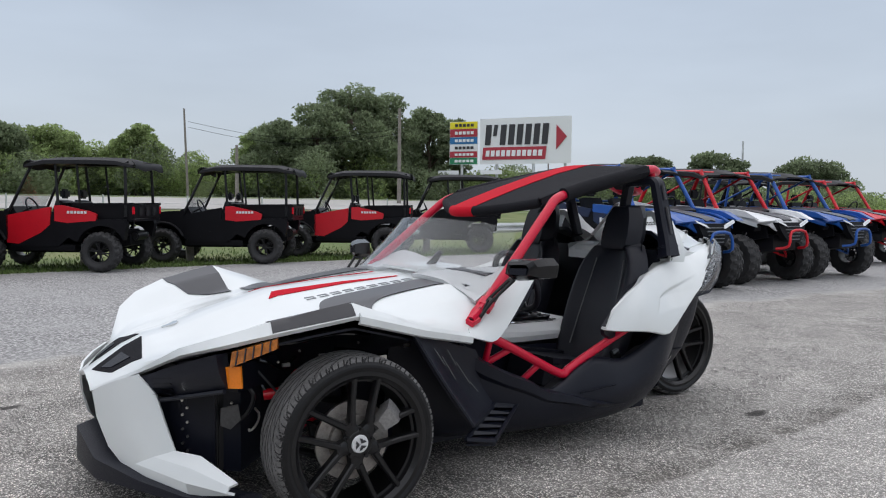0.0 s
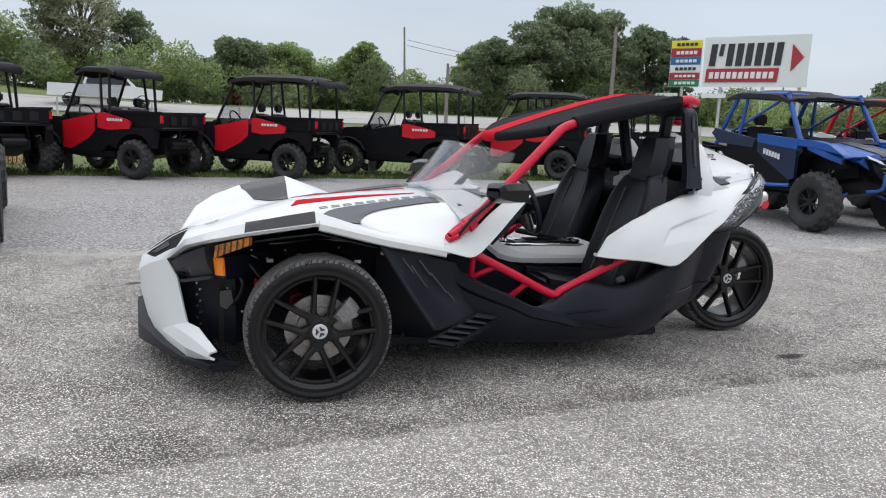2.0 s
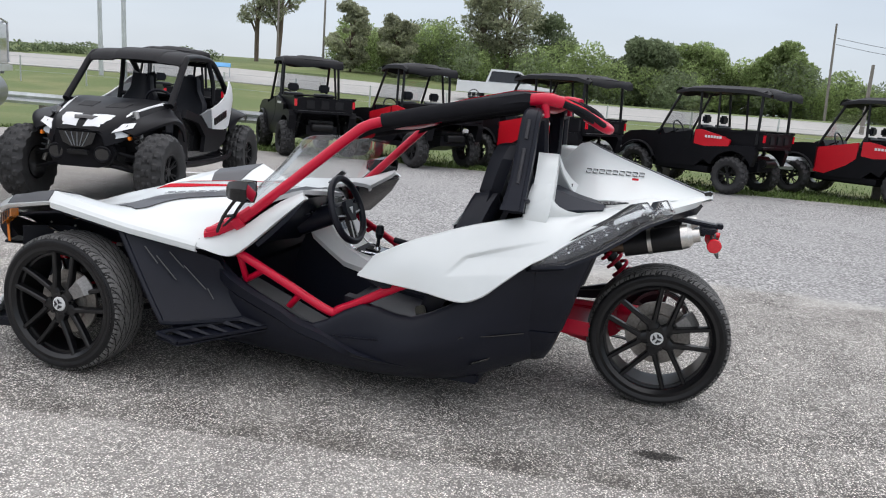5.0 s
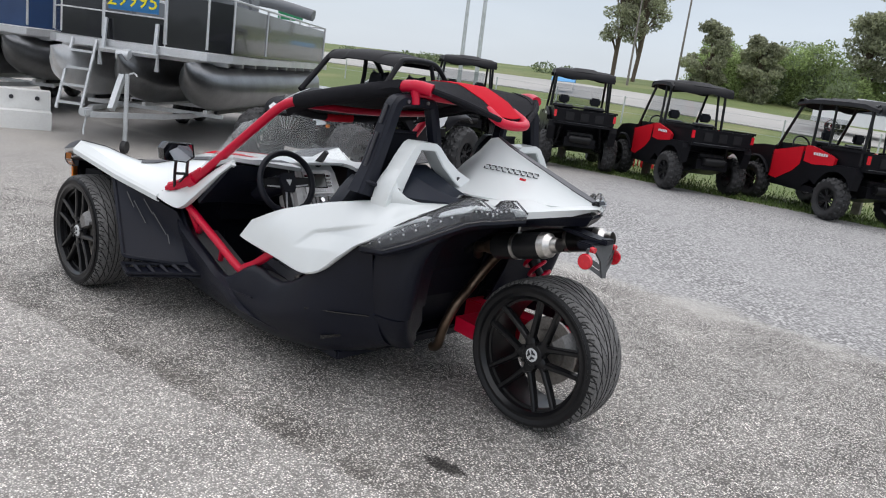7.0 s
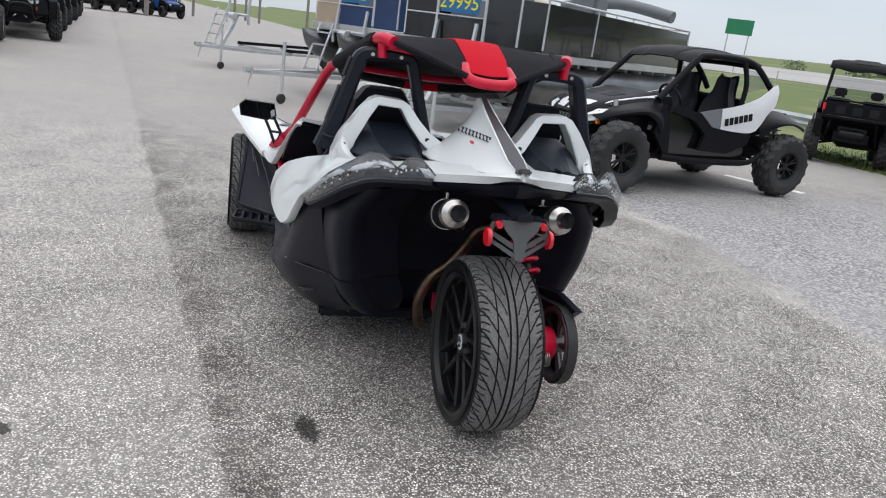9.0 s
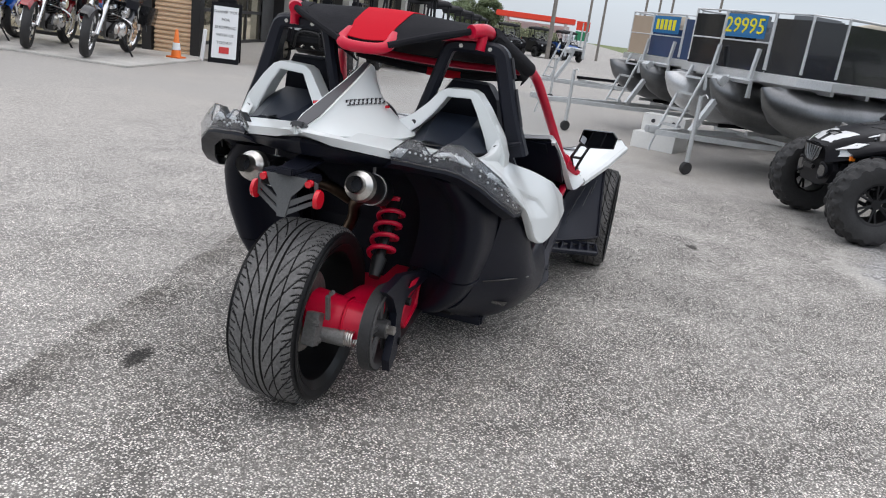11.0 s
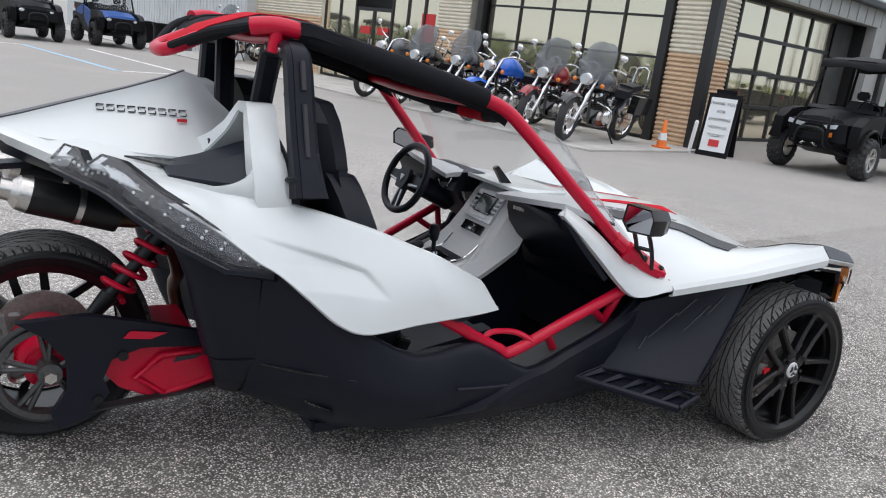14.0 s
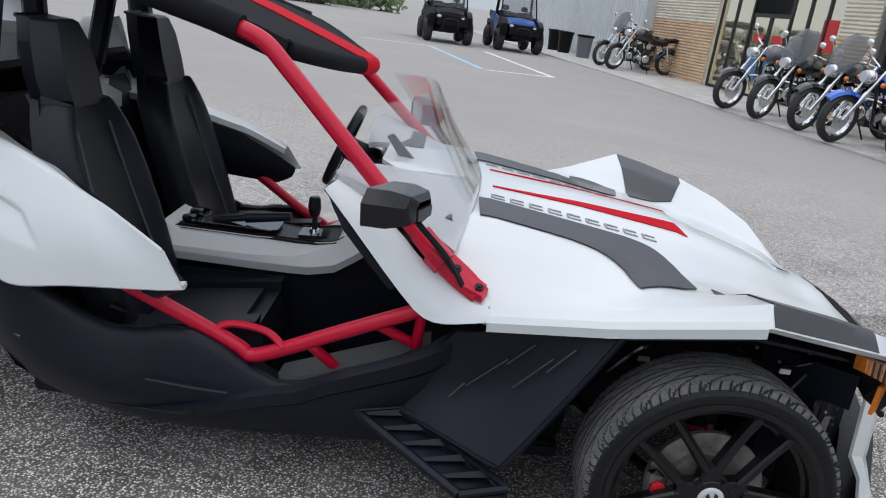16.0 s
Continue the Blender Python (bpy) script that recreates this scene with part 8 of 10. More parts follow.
def lettering(text, size, mat, m, parent, name="lettering", extrude=0.002, align="CENTER"):
    """Readable writing as a mesh, lying in its local xy plane."""
    cu = bpy.data.curves.new(name, "FONT")
    cu.body, cu.size, cu.extrude, cu.align_x, cu.align_y, cu.resolution_u = text, size, extrude, align, "CENTER", 2
    tmp = bpy.data.objects.new(name, cu)
    me = bpy.data.meshes.new_from_object(tmp)
    bpy.data.objects.remove(tmp)
    me.materials.clear()
    me.materials.append(mat)
    ob = new(name, me)
    ob.parent = parent
    ob.matrix_local = m
    return ob


def boat_trailer(label, m, length, deck=1.34, reach=0.0):
    """The same frame as its boat; reach lengthens the tongue."""
    tr = thing("boat_trailer", label, "trailer", m, "boat trailers")
    jx, jy = -.78 - reach * .95, -.30
    bm = BM()
    for s in (1, -1):
        tube(bm, ((length - .2, s * .55, .44), (.6, s * .55, .44), (-.1, s * .48, .45), (-1.15 - reach, s * .02, .47)), .045, 4, 1)
    for x in (.8, 2.2, 3.6, 5.0):
        tube(bm, ((x, -.98, .47), (x, .98, .47)), .04, 4, 1)
    part("trailer_frame", bm, M["galv"], tr, "", 30)
    for y in (-.86, .86):
        part("bunk", box(BM(), (length / 2, y, .54), (length - 1.4, .14, .07)), M["utvblack"], tr)
    bm = rod(BM(), (jx, jy, .10), (jx, jy, .98), .028, seg=10)
    jack = part("jack", bm, M["galv"], tr)
    part("jack_crank", tube(BM(), ((jx, jy, .96), (jx, jy - .08, 1.0), (jx, jy - .12, .96)), .01, 6, 2), M["galv"], jack)
    part("jack_wheel", lathe(BM(), [(.001, -.03), (.075, -.03), (.085, 0), (.075, .03), (.001, .03)], 20, "Y", (jx, jy, .085)), M["rubber"], jack)
    bm = tube(BM(), ((-.55, 0, .50), (-.25, 0, .95), (-.12, 0, 1.25)), .05, 4, 1)
    tube(bm, ((-.12, -.38, 1.02), (-.12, -.38, 1.22), (-.12, .38, 1.22), (-.12, .38, 1.02)), .035, 4, 1)
    tube(bm, ((-.12, .34, 1.22), (-.06, .34, 1.62)), .03, 4, 1)
    tube(bm, ((-.12, -.34, 1.22), (-.06, -.34, 1.62)), .03, 4, 1)
    part("winch_post", bm, M["galv"], tr, "", 30)
    part("winch", rod(BM(), (-.26, -.08, 1.18), (-.26, .08, 1.18), .07, seg=14), M["galv"], tr)
    part("coupler", box(BM(), (-1.18 - reach, 0, .50), (.18, .09, .09)), M["galv"], tr, "", 30, .015)
    part("safety_chain", tube(BM(), ((-1.05 - reach, .05, .46), (-1.1 - reach, .06, .30), (-1.12 - reach, .05, .22)), .012, 5, 3), M["galv"], tr)
    # boarding ladder by the bow
    bm = BM()
    for y in (.46, .78):
        tube(bm, ((-.42, y, .42), (-.05, y, deck - .02)), .022, 6, 1)
    for k in range(4):
        z = .50 + k * .22
        box(bm, (-.36 + k * .085, .62, z), (.10, .32, .03))
    part("bow_ladder", bm, M["galv"], tr, "aluminium trailer ladder", 30)
    for y in (-1.0, 1.0):
        for x in (3.7, 4.55):
            wh = part("trailer_wheel", UT["work"][0], None, tr)
            wh.matrix_local = Matrix.Translation((x, y * .72, .29)) @ Matrix.Diagonal((.86, .7, .86, 1))
            part("rim", UT["work"][1], None, wh)
    return tr


def pontoon_boat(label, m, length=6.4, panel="boatblack", price="", second=False, cover=False, reach=0.0):
    """Local frame: x from bow to stern, y to starboard's left, z up; the bow gate stands at x = 0."""
    t = thing("pontoon_boat", label, "pontoon boat", m, "pontoon boats on trailers")
    w = 1.25
    deck = 1.34
    for y in (-.86, 0, .86):
        bm = BM()
        rings = []
        for r, x in ((.012, -.34), (.07, -.31), (.15, -.22), (.23, -.05), (.29, .22), (.33, .65), (.33, length - .25), (.28, length)):
            rings.append([bm.verts.new((x + .10 * (1 - r / .33) * math.sin(b), y + math.cos(b) * r * (.75 + .25 * r / .33), deck - .13 - r + math.sin(b) * r)) for b in np.linspace(0, 2 * math.pi, 25)[:-1]])
        for p, q in zip(rings, rings[1:]):
            for k in range(24):
                bm.faces.new((p[k], p[(k + 1) % 24], q[(k + 1) % 24], q[k]))
        bm.faces.new(rings[-1])
        # only the first boat's outer pontoon is bright; the rest carry painted under-deck shade
        part("pontoon", bm, M["hullshade" if y < .5 or second else "alu"], t)
        part("keel_strip", box(BM(), (length / 2, y, deck - .80), (length - .8, .05, .05)), M["alu"], t)
    bm = slab(BM(), [(-.05, -w + .25, deck - .10), (.25, -w, deck - .10), (length, -w, deck - .10), (length, w, deck - .10), (.25, w, deck - .10), (-.05, w - .25, deck - .10)], (0, 0, .10))
    part("deck", bm, M["alu"], t, "aluminium-edged deck", 30, .012)
    for k in range(10):
        part("cross_member", box(BM(), (.4 + k * (length - .8) / 9, 0, deck - .13), (.06, 2 * w - .2, .06)), M["alu"], t)
    # fence panels
    segs = [((.02, .42), (.02, w - .28)), ((.02, w - .28), (.32, w - .04)), ((.32, w - .04), (1.9, w - .04)), ((1.9, w - .04), (length - .3, w - .04)),
            ((.02, -.42), (.02, -w + .28)), ((.02, -w + .28), (.32, -w + .04)), ((.32, -w + .04), (1.9, -w + .04)), ((1.9, -w + .04), (length - .3, -w + .04)), ((length - .3, -w + .04), (length - .3, w - .04)),
            ((.02, -.40), (.02, .40))]
    rail_z = deck + .72
    for i, ((x0, y0), (x1, y1)) in enumerate(segs):
        gate = i == len(segs) - 1
        a, b = Vector((x0, y0, 0)), Vector((x1, y1, 0))
        n = Vector((a.y - b.y, b.x - a.x, 0)).normalized() * .012
        lo, hi = deck + .012, deck + (.66 if not gate else .36)
        frame = part("fence_frame", tube(BM(), (a + Vector((0, 0, deck + .04)), a + Vector((0, 0, rail_z)), b + Vector((0, 0, rail_z)), b + Vector((0, 0, deck + .04))), .018, 8, 1), M["alu"], t)
        bm = slab(BM(), [a + Vector((0, 0, lo)), b + Vector((0, 0, lo)), b + Vector((0, 0, hi)), a + Vector((0, 0, hi))], n)
        part("fence_panel", bm, M["boattan" if (second and i < 2) else panel], frame)
        part("mid_rail", tube(BM(), (a + Vector((0, 0, deck + .36)) + n, b + Vector((0, 0, deck + .36)) + n), .010, 6, 1), M["alu"], frame)
        if (b - a).length > 2:
            count = int((b - a).length / .62)
            for k in range(1, count):
                p = a.lerp(b, k / count)
                part("fence_post", rod(BM(), p + Vector((0, 0, deck + .04)) + n, p + Vector((0, 0, rail_z)) + n, .012, seg=6), M["alu"], frame)
    # seat backs, helm and furled top
    for y in (-.8, .8):
        part("bench", box(BM(), (2.9, y, deck + .36), (3.4, .5, .56)), M["utvgrey"], t, "grey upholstered bench", 30, .05)
    part("helm", box(BM(), (3.4, -.3, deck + .55), (.5, .5, .95)), M["utvgrey"], t, "", 30, .05)
    bm = tube(BM(), ((length - 1.2, -w + .1, deck + .9), (length - 1.1, 0, deck + 1.06), (length - 1.2, w - .1, deck + .9)), .11, 10, 4)
    part("furled_top", bm, M["cover" if cover else "utvgrey"], t)
    for y in (-.55, .55):
        part("bow_cushion", box(BM(), (.55, y, deck + .62), (.6, .45, .22)), M["cover" if cover else "utvgrey"], t, "", 30, .07)
    if price is not None:
        bm = slab(BM(), [(-.02, -.33, deck + .40), (-.02, .33, deck + .40), (-.02, .33, deck + .68), (-.02, -.33, deck + .68)], (-.012, 0, 0))
        board = part("price_board", bm, M["signblue"], t, "yellow price board with blue edge")
        part("board_face", slab(BM(), [(-.034, -.28, deck + .43), (-.034, .31, deck + .43), (-.034, .31, deck + .65), (-.034, -.28, deck + .65)], (-.004, 0, 0)), M["signblue"], board)
        if price:
            lettering(price, .27, M["signyellow"], Matrix.Translation((-.042, .01, deck + .535)) @ Euler((radians(90), 0, radians(-90))).to_matrix().to_4x4(), board, "price", .004)
        else:
            for k in range(5):
                part("price_bar", box(BM(), (-.042, -.21 + k * .105, deck + .54), (.006, .07, .17)), M["signyellow"], board)
    part("gate_box", box(BM(), (.10, 0, deck + .20), (.16, .46, .34)), M["utvgrey"], t, "", 30, .02)
    boat_trailer("galvanised boat trailer with winch post and jack", m, length, deck, reach)
    return t


BOW = -50.0
pontoon_boat("black-panelled pontoon boat with price board on its bow gate", pose(8.32, -2.02, 0, 0, 0, BOW), 6.4, "boatblack", "29995")
pontoon_boat("navy and tan pontoon boat on a trailer", pose(11.75, -1.03, 0, 0, 0, BOW), 6.4, "boatblue", "", True, True, 1.2)
boat_trailer("empty galvanised boat trailer with bow ladder", pose(16.6, .9, 0, 0, 0, BOW), 5.6)


def step_box():
    t = thing("step_block", "white moulded two-step dock box on the lot", "steps", pose(10.2, -1.35, 0, 0, 0, 162))
    bm = slab(BM(), [(-.10, -.33, 0), (.28, -.33, 0), (.26, -.33, .50), (-.08, -.33, .50)], (0, .66, 0))
    part("upper_step", bm, M["whiteplastic"], t, "", 30, .02)
    bm = slab(BM(), [(.28, -.33, 0), (.62, -.33, 0), (.60, -.33, .24), (.28, -.33, .24)], (0, .66, 0))
    part("lower_step", bm, M["whiteplastic"], t, "", 30, .02)
    for y in (-.16, .16):
        part("grip_hole", rod(BM(), (.262, y, .40), (.285, y, .40), .03, seg=14), M["ink"], t)


step_box()

# ---- the dealer's building: glazed shop front and a long workshop wing, meeting at a corner ----
M.update({
    "tan": material("tan_ribbed_block", (0.66, 0.47, 0.31), 0.8, grain=0.15, scale=60, bump=0.3, blotch=0.12),
    "cream": material("cream_ribbed_block", (0.74, 0.69, 0.58), 0.8, grain=0.12, scale=60, bump=0.3, blotch=0.1),
    "steelgrey": material("grey_steel_cladding", (0.40, 0.40, 0.385), 0.5, grain=0.08, blotch=0.12),
    "dkbronze": material("dark_bronze_frame", (0.022, 0.021, 0.021), 0.4, grain=0.1),
    "shedwhite": material("white_ribbed_cladding", (0.62, 0.64, 0.65), 0.5, grain=0.05, blotch=0.08),
    "kerb": material("pale_concrete", (0.50, 0.485, 0.455), 0.85, grain=0.18, scale=30, bump=0.25, blotch=0.2),
    "paint": material("worn_white_line_paint", (0.78, 0.78, 0.76), 0.7, grain=0.2, scale=14, blotch=0.2),
    "paintblue": material("worn_blue_line_paint", (0.40, 0.60, 0.74), 0.7, grain=0.2, scale=14),
    # indoor gloom put into a dark base colour
    "shopshade": material("interior_shade_colour", (0.05, 0.05, 0.05), 0.8, grain=0.2, blotch=0.3),
    "poster": material("red_window_poster", (0.55, 0.03, 0.03), 0.5, grain=0.1),
    "posterblue": material("blue_window_poster", (0.05, 0.16, 0.32), 0.5, grain=0.1),
    "coneorange": material("traffic_cone_orange", (0.85, 0.20, 0.03), 0.55, grain=0.12, blotch=0.15),
    "boardwhite": material("white_sign_face", (0.78, 0.80, 0.81), 0.45, grain=0.04),
})


def window_glass():
    m = bpy.data.materials.new("shop_window_glass")
    m.use_nodes = True
    b = m.node_tree.nodes["Principled BSDF"]
    n, l = m.node_tree.nodes, m.node_tree.links
    t = n.new("ShaderNodeTexNoise")
    t.inputs["Scale"].default_value = .8
    r = n.new("ShaderNodeMapRange")
    r.inputs["To Min"].default_value, r.inputs["To Max"].default_value = .02, .06
    l.new(t.outputs["Fac"], r.inputs["Value"])
    l.new(r.outputs[0], b.inputs["Roughness"])
    b.inputs["Base Color"].default_value = (.84, .775, .60, 1)
    b.inputs["Metallic"].default_value = .92
    return m


M["pane"] = window_glass()
FRONT = Matrix(((0.982, -0.190, 0, 12.5), (0.190, 0.982, 0, 9.4), (0, 0, 1, 0), (0, 0, 0, 1)))
# local frame: y runs along the shop front, x along the workshop wing, the lot lies at negative x and negative y


def ribbed(name, y0, y1, z0, z1, mat, parent, x=0.0, pitch=.095):
    """Ribbed block wall on the shop front: one course after another, each with a rounded face."""
    n = max(1, round((z1 - z0) / pitch))
    h = (z1 - z0) / n
    for k in range(n):
        bm = BM()
        za = z0 + k * h
        slab(bm, [(x + .03, y0, za), (x - .0, y0, za + .014), (x - .028, y0, za + h * .35), (x - .028, y0, za + h * .65), (x, y0, za + h - .014), (x + .03, y0, za + h)], (0, y1 - y0, 0))
        part("block_course", bm, mat, parent)


def glazing(y0, y1, z0, z1, cols, rows, parent, x=0.0, along="y", bar=.05):
    """Dark frame bars and panes; along names the wall's run."""
    def place(a, z, d):
        return (x + d, a, z) if along == "y" else (a, x + d, z)

    def bar_box(a0, a1, za, zb, d0, d1):
        bm = BM()
        slab(bm, [place(a0, za, d0), place(a1, za, d0), place(a1, zb, d0), place(a0, zb, d0)], Vector(place(0, 0, d1)) - Vector(place(0, 0, d0)))
        return bm
    for i in range(cols + 1):
        a = y0 + (y1 - y0) * i / cols
        part("window_frame", bar_box(a - bar / 2, a + bar / 2, z0, z1, -.03, .05), M["dkbronze"], parent)
    for j in range(rows + 1):
        z = z0 + (z1 - z0) * j / rows
        part("window_frame", bar_box(y0, y1, z - bar / 2, z + bar / 2, -.027, .047), M["dkbronze"], parent)
    for i in range(cols):
        for j in range(rows):
            a0, a1 = y0 + (y1 - y0) * i / cols + bar / 2, y0 + (y1 - y0) * (i + 1) / cols - bar / 2
            za, zb = z0 + (z1 - z0) * j / rows + bar / 2, z0 + (z1 - z0) * (j + 1) / rows - bar / 2
            part("pane", bar_box(a0, a1, za, zb, .01, .02), M["pane"], parent)


def shop_front():
    w = thing("wall_shop_front", "tan and cream ribbed block shop front with dark glazing", "wall", FRONT, kind="structure")
    top = 4.6
    for y0, y1 in ((-.68, .12), (6.4, 7.7), (13.7, 18.2)):
        part("wall_core", slab(BM(), [(.02, y0, 0), (.32, y0, 0), (.32, y1, 0), (.02, y1, 0)], (0, 0, top)), M["cream"], w)
        ribbed("course", y0, y1, 0.0, 1.92, M["tan"], w)
        ribbed("course", y0, y1, 1.92, top, M["cream"], w)
    part("wall_core", slab(BM(), [(.02, .15, 3.55), (.32, .15, 3.55), (.32, 13.7, 3.55), (.02, 13.7, 3.55)], (0, 0, top - 3.55)), M["cream"], w)
    for y in (-.81, .25, 5.95):
        part("steel_column", slab(BM(), [(-.10, y - .10, 0), (.12, y - .10, 0), (.12, y + .10, 0), (-.10, y + .10, 0)], (0, 0, top)), M["dkbronze"], w, "dark steel column", 30, .01)
    g = thing("window_1", "glazed sectional workshop door in dark frame", "window", FRONT, kind="structure")
    glazing(.42, 5.75, .08, 3.5, 5, 4, g, .12)
    s = thing("window_2", "dark framed shop windows and entrance with posters", "window", FRONT, kind="structure")
    glazing(7.7, 10.0, .08, 3.0, 3, 1, s, .15, bar=.08)
    glazing(10.0, 11.9, .04, 2.3, 2, 1, s, .17, bar=.11)
    glazing(11.9, 13.7, .08, 3.0, 2, 1, s, .15, bar=.08)
    for y0, y1, z0, z1, c in ((8.0, 8.6, 1.5, 2.3, "poster"), (10.15, 10.7, 1.55, 1.78, "poster"), (11.1, 11.6, 1.55, 1.78, "poster"), (10.2, 10.75, .5, 1.2, "posterblue"), (11.1, 11.7, .5, 1.2, "posterblue")):
        part("window_poster", slab(BM(), [(.15, y0, z0), (.15, y1, z0), (.15, y1, z1), (.15, y0, z1)], (.005, 0, 0)), M[c], s)
    for y in (10.88, 11.02):
        part("pull_handle", rod(BM(), (.08, y, .9), (.08, y, 1.4), .02, seg=8), M["steel"], s)
    # cover strip and, behind the glass, a slab coloured dark to stand for the dim room
    part("shop_back", slab(BM(), [(1.2, .35, 0), (1.25, .35, 0), (1.25, 18, 0), (1.2, 18, 0)], (0, 0, top)), M["shopshade"], w)
    part("coping", slab(BM(), [(-.12, -1.1, top), (.4, -1.1, top), (.4, 18.3, top), (-.12, 18.3, top)], (0, 0, .18)), M["dkbronze"], w)


shop_front()


def workshop_wing():
    w = thing("wall_workshop", "grey clad workshop wing with a row of glazed doors", "wall", FRONT, kind="structure")
    top = 4.05
    bays = [(2.3, 10.3), (12.4, 19.6), (21.6, 29.2), (31.2, 38.6), (41.0, 49.6)]
    edges = [.2] + [v for b in bays for v in b] + [54.0]
    for a, b in zip(edges[0::2], edges[1::2]):
        part("wall_pier", slab(BM(), [(a, .0, 0), (b, .0, 0), (b, .3, 0), (a, .3, 0)], (0, 0, top)), M["steelgrey"], w)
    for k in range(42):
        z = k * .096
        bm = slab(BM(), [(.36, -.008, z), (.36, -.03, z + .014), (.36, -.055, z + .034), (.36, -.055, z + .062), (.36, -.03, z + .082), (.36, -.008, z + .096)], (1.9, 0, 0))
        part("block_course", bm, M["tan" if z < 1.9 else "cream"], w)
    part("wall_band", slab(BM(), [(.2, .004, 3.55), (54, .004, 3.55), (54, .3, 3.55), (.2, .3, 3.55)], (0, 0, top - 3.55)), M["steelgrey"], w)
    for k in range(90):
        x = .3 + k * .6
        part("cladding_rib", box(BM(), (x, -.01, 3.80), (.05, .03, .46)), M["steelgrey"], w)
    for i, x in enumerate((11.4, 20.6, 30.2, 39.8, 50.2)):
        part("pilaster", box(BM(), (x, -.06, top / 2), (.35, .14, top)), M["dkbronze"], w, "dark downpipe pilaster", 30, .02)
    part("gutter", box(BM(), (27.2, -.12, top + .06), (54.4, .26, .16)), M["dkbronze"], w, "", 30, .02)
    part("roof", slab(BM(), [(-.1, -.1, top + .14), (54, -.1, top + .14), (54, 14, top + 1.6), (-.1, 14, top + 1.6)], (0, 0, .08)), M["steelgrey"], w)
    part("end_wall", slab(BM(), [(53.7, 0, 0), (54, 0, 0), (54, 14, 0), (53.7, 14, 0)], (0, 0, top)), M["steelgrey"], w)
    for i, (a, b) in enumerate(bays):
        d = thing("door_%d" % (i + 1), "glazed sectional workshop door in grey wall", "door", FRONT, kind="structure")
        glazing(a + .05, b - .05, .05, 3.5, 6 if i < 2 else 4, 4, d, .70, "x", .09)
        for x in (a - .02, b - .02):
            part("jamb", slab(BM(), [(x, .29, 0), (x + .04, .29, 0), (x + .04, .80, 0), (x, .80, 0)], (0, 0, 3.58)), M["dkbronze"], d, "dark deep door jamb")
        part("soffit", slab(BM(), [(a, .29, 3.55), (b, .29, 3.55), (b, .80, 3.55), (a, .80, 3.55)], (0, 0, .04)), M["dkbronze"], d)
        if i == 0:
            # flat dark slab before the panes, its colour standing for the unlit interior
            part("dark_doorway", slab(BM(), [(b - 1.3, .62, 0.05), (b - .1, .62, .05), (b - .1, .62, 3.5), (b - 1.3, .62, 3.5)], (0, .03, 0)), M["shopshade"], d)
    for x, y, z in ((8.5, 4, 1.0), (13.0, 3, 1.1), (30, 3, .9), (38, 4, .9)):
        hv = thing("roof_unit", "grey rooftop air handling unit", "air unit", FRONT @ Matrix.Translation((x, y, top + .4)), "roof units")
        part("casing", box(BM(), (0, 0, z / 2), (1.8, 1.4, z)), M["steelgrey"], hv, "", 30, .03)
        part("fan_grille", rod(BM(), (0, 0, z), (0, 0, z + .05), .45, seg=20), M["dkbronze"], hv)


workshop_wing()


def white_shed():
    w = thing("wall_white_shed", "white ribbed metal shed beside the shop", "wall", FRONT, kind="structure")
    part("shed_wall", slab(BM(), [(-.4, 18.2, 0), (.2, 18.2, 0), (.2, 40, 0), (-.4, 40, 0)], (0, 0, 4.4)), M["shedwhite"], w)
    for k in range(72):
        part("cladding_rib", box(BM(), (-.41, 18.35 + k * .3, 2.2), (.04, .05, 4.4)), M["shedwhite"], w)
    for y, c in ((21.5, "utvgrey"), (24.0, "utvblack"), (25.5, "utvblack")):
        b = thing("waste_bin", "dark plastic waste bin by the shed wall", "bin", FRONT @ Matrix.Translation((-1.3, y, 0)), "bins by the shed")
        bm = BM()
        lathe(bm, [(.001, 0), (.26, 0), (.32, .85), (.34, .88), (.34, .94), (.001, .96)], 20, "Z")
        part("drum", bm, M[c], b)
        part("drum_rim", lathe(BM(), [(.33, .84), (.355, .86), (.355, .92), (.33, .94)], 20, "Z"), M["utvblack"], b)


white_shed()


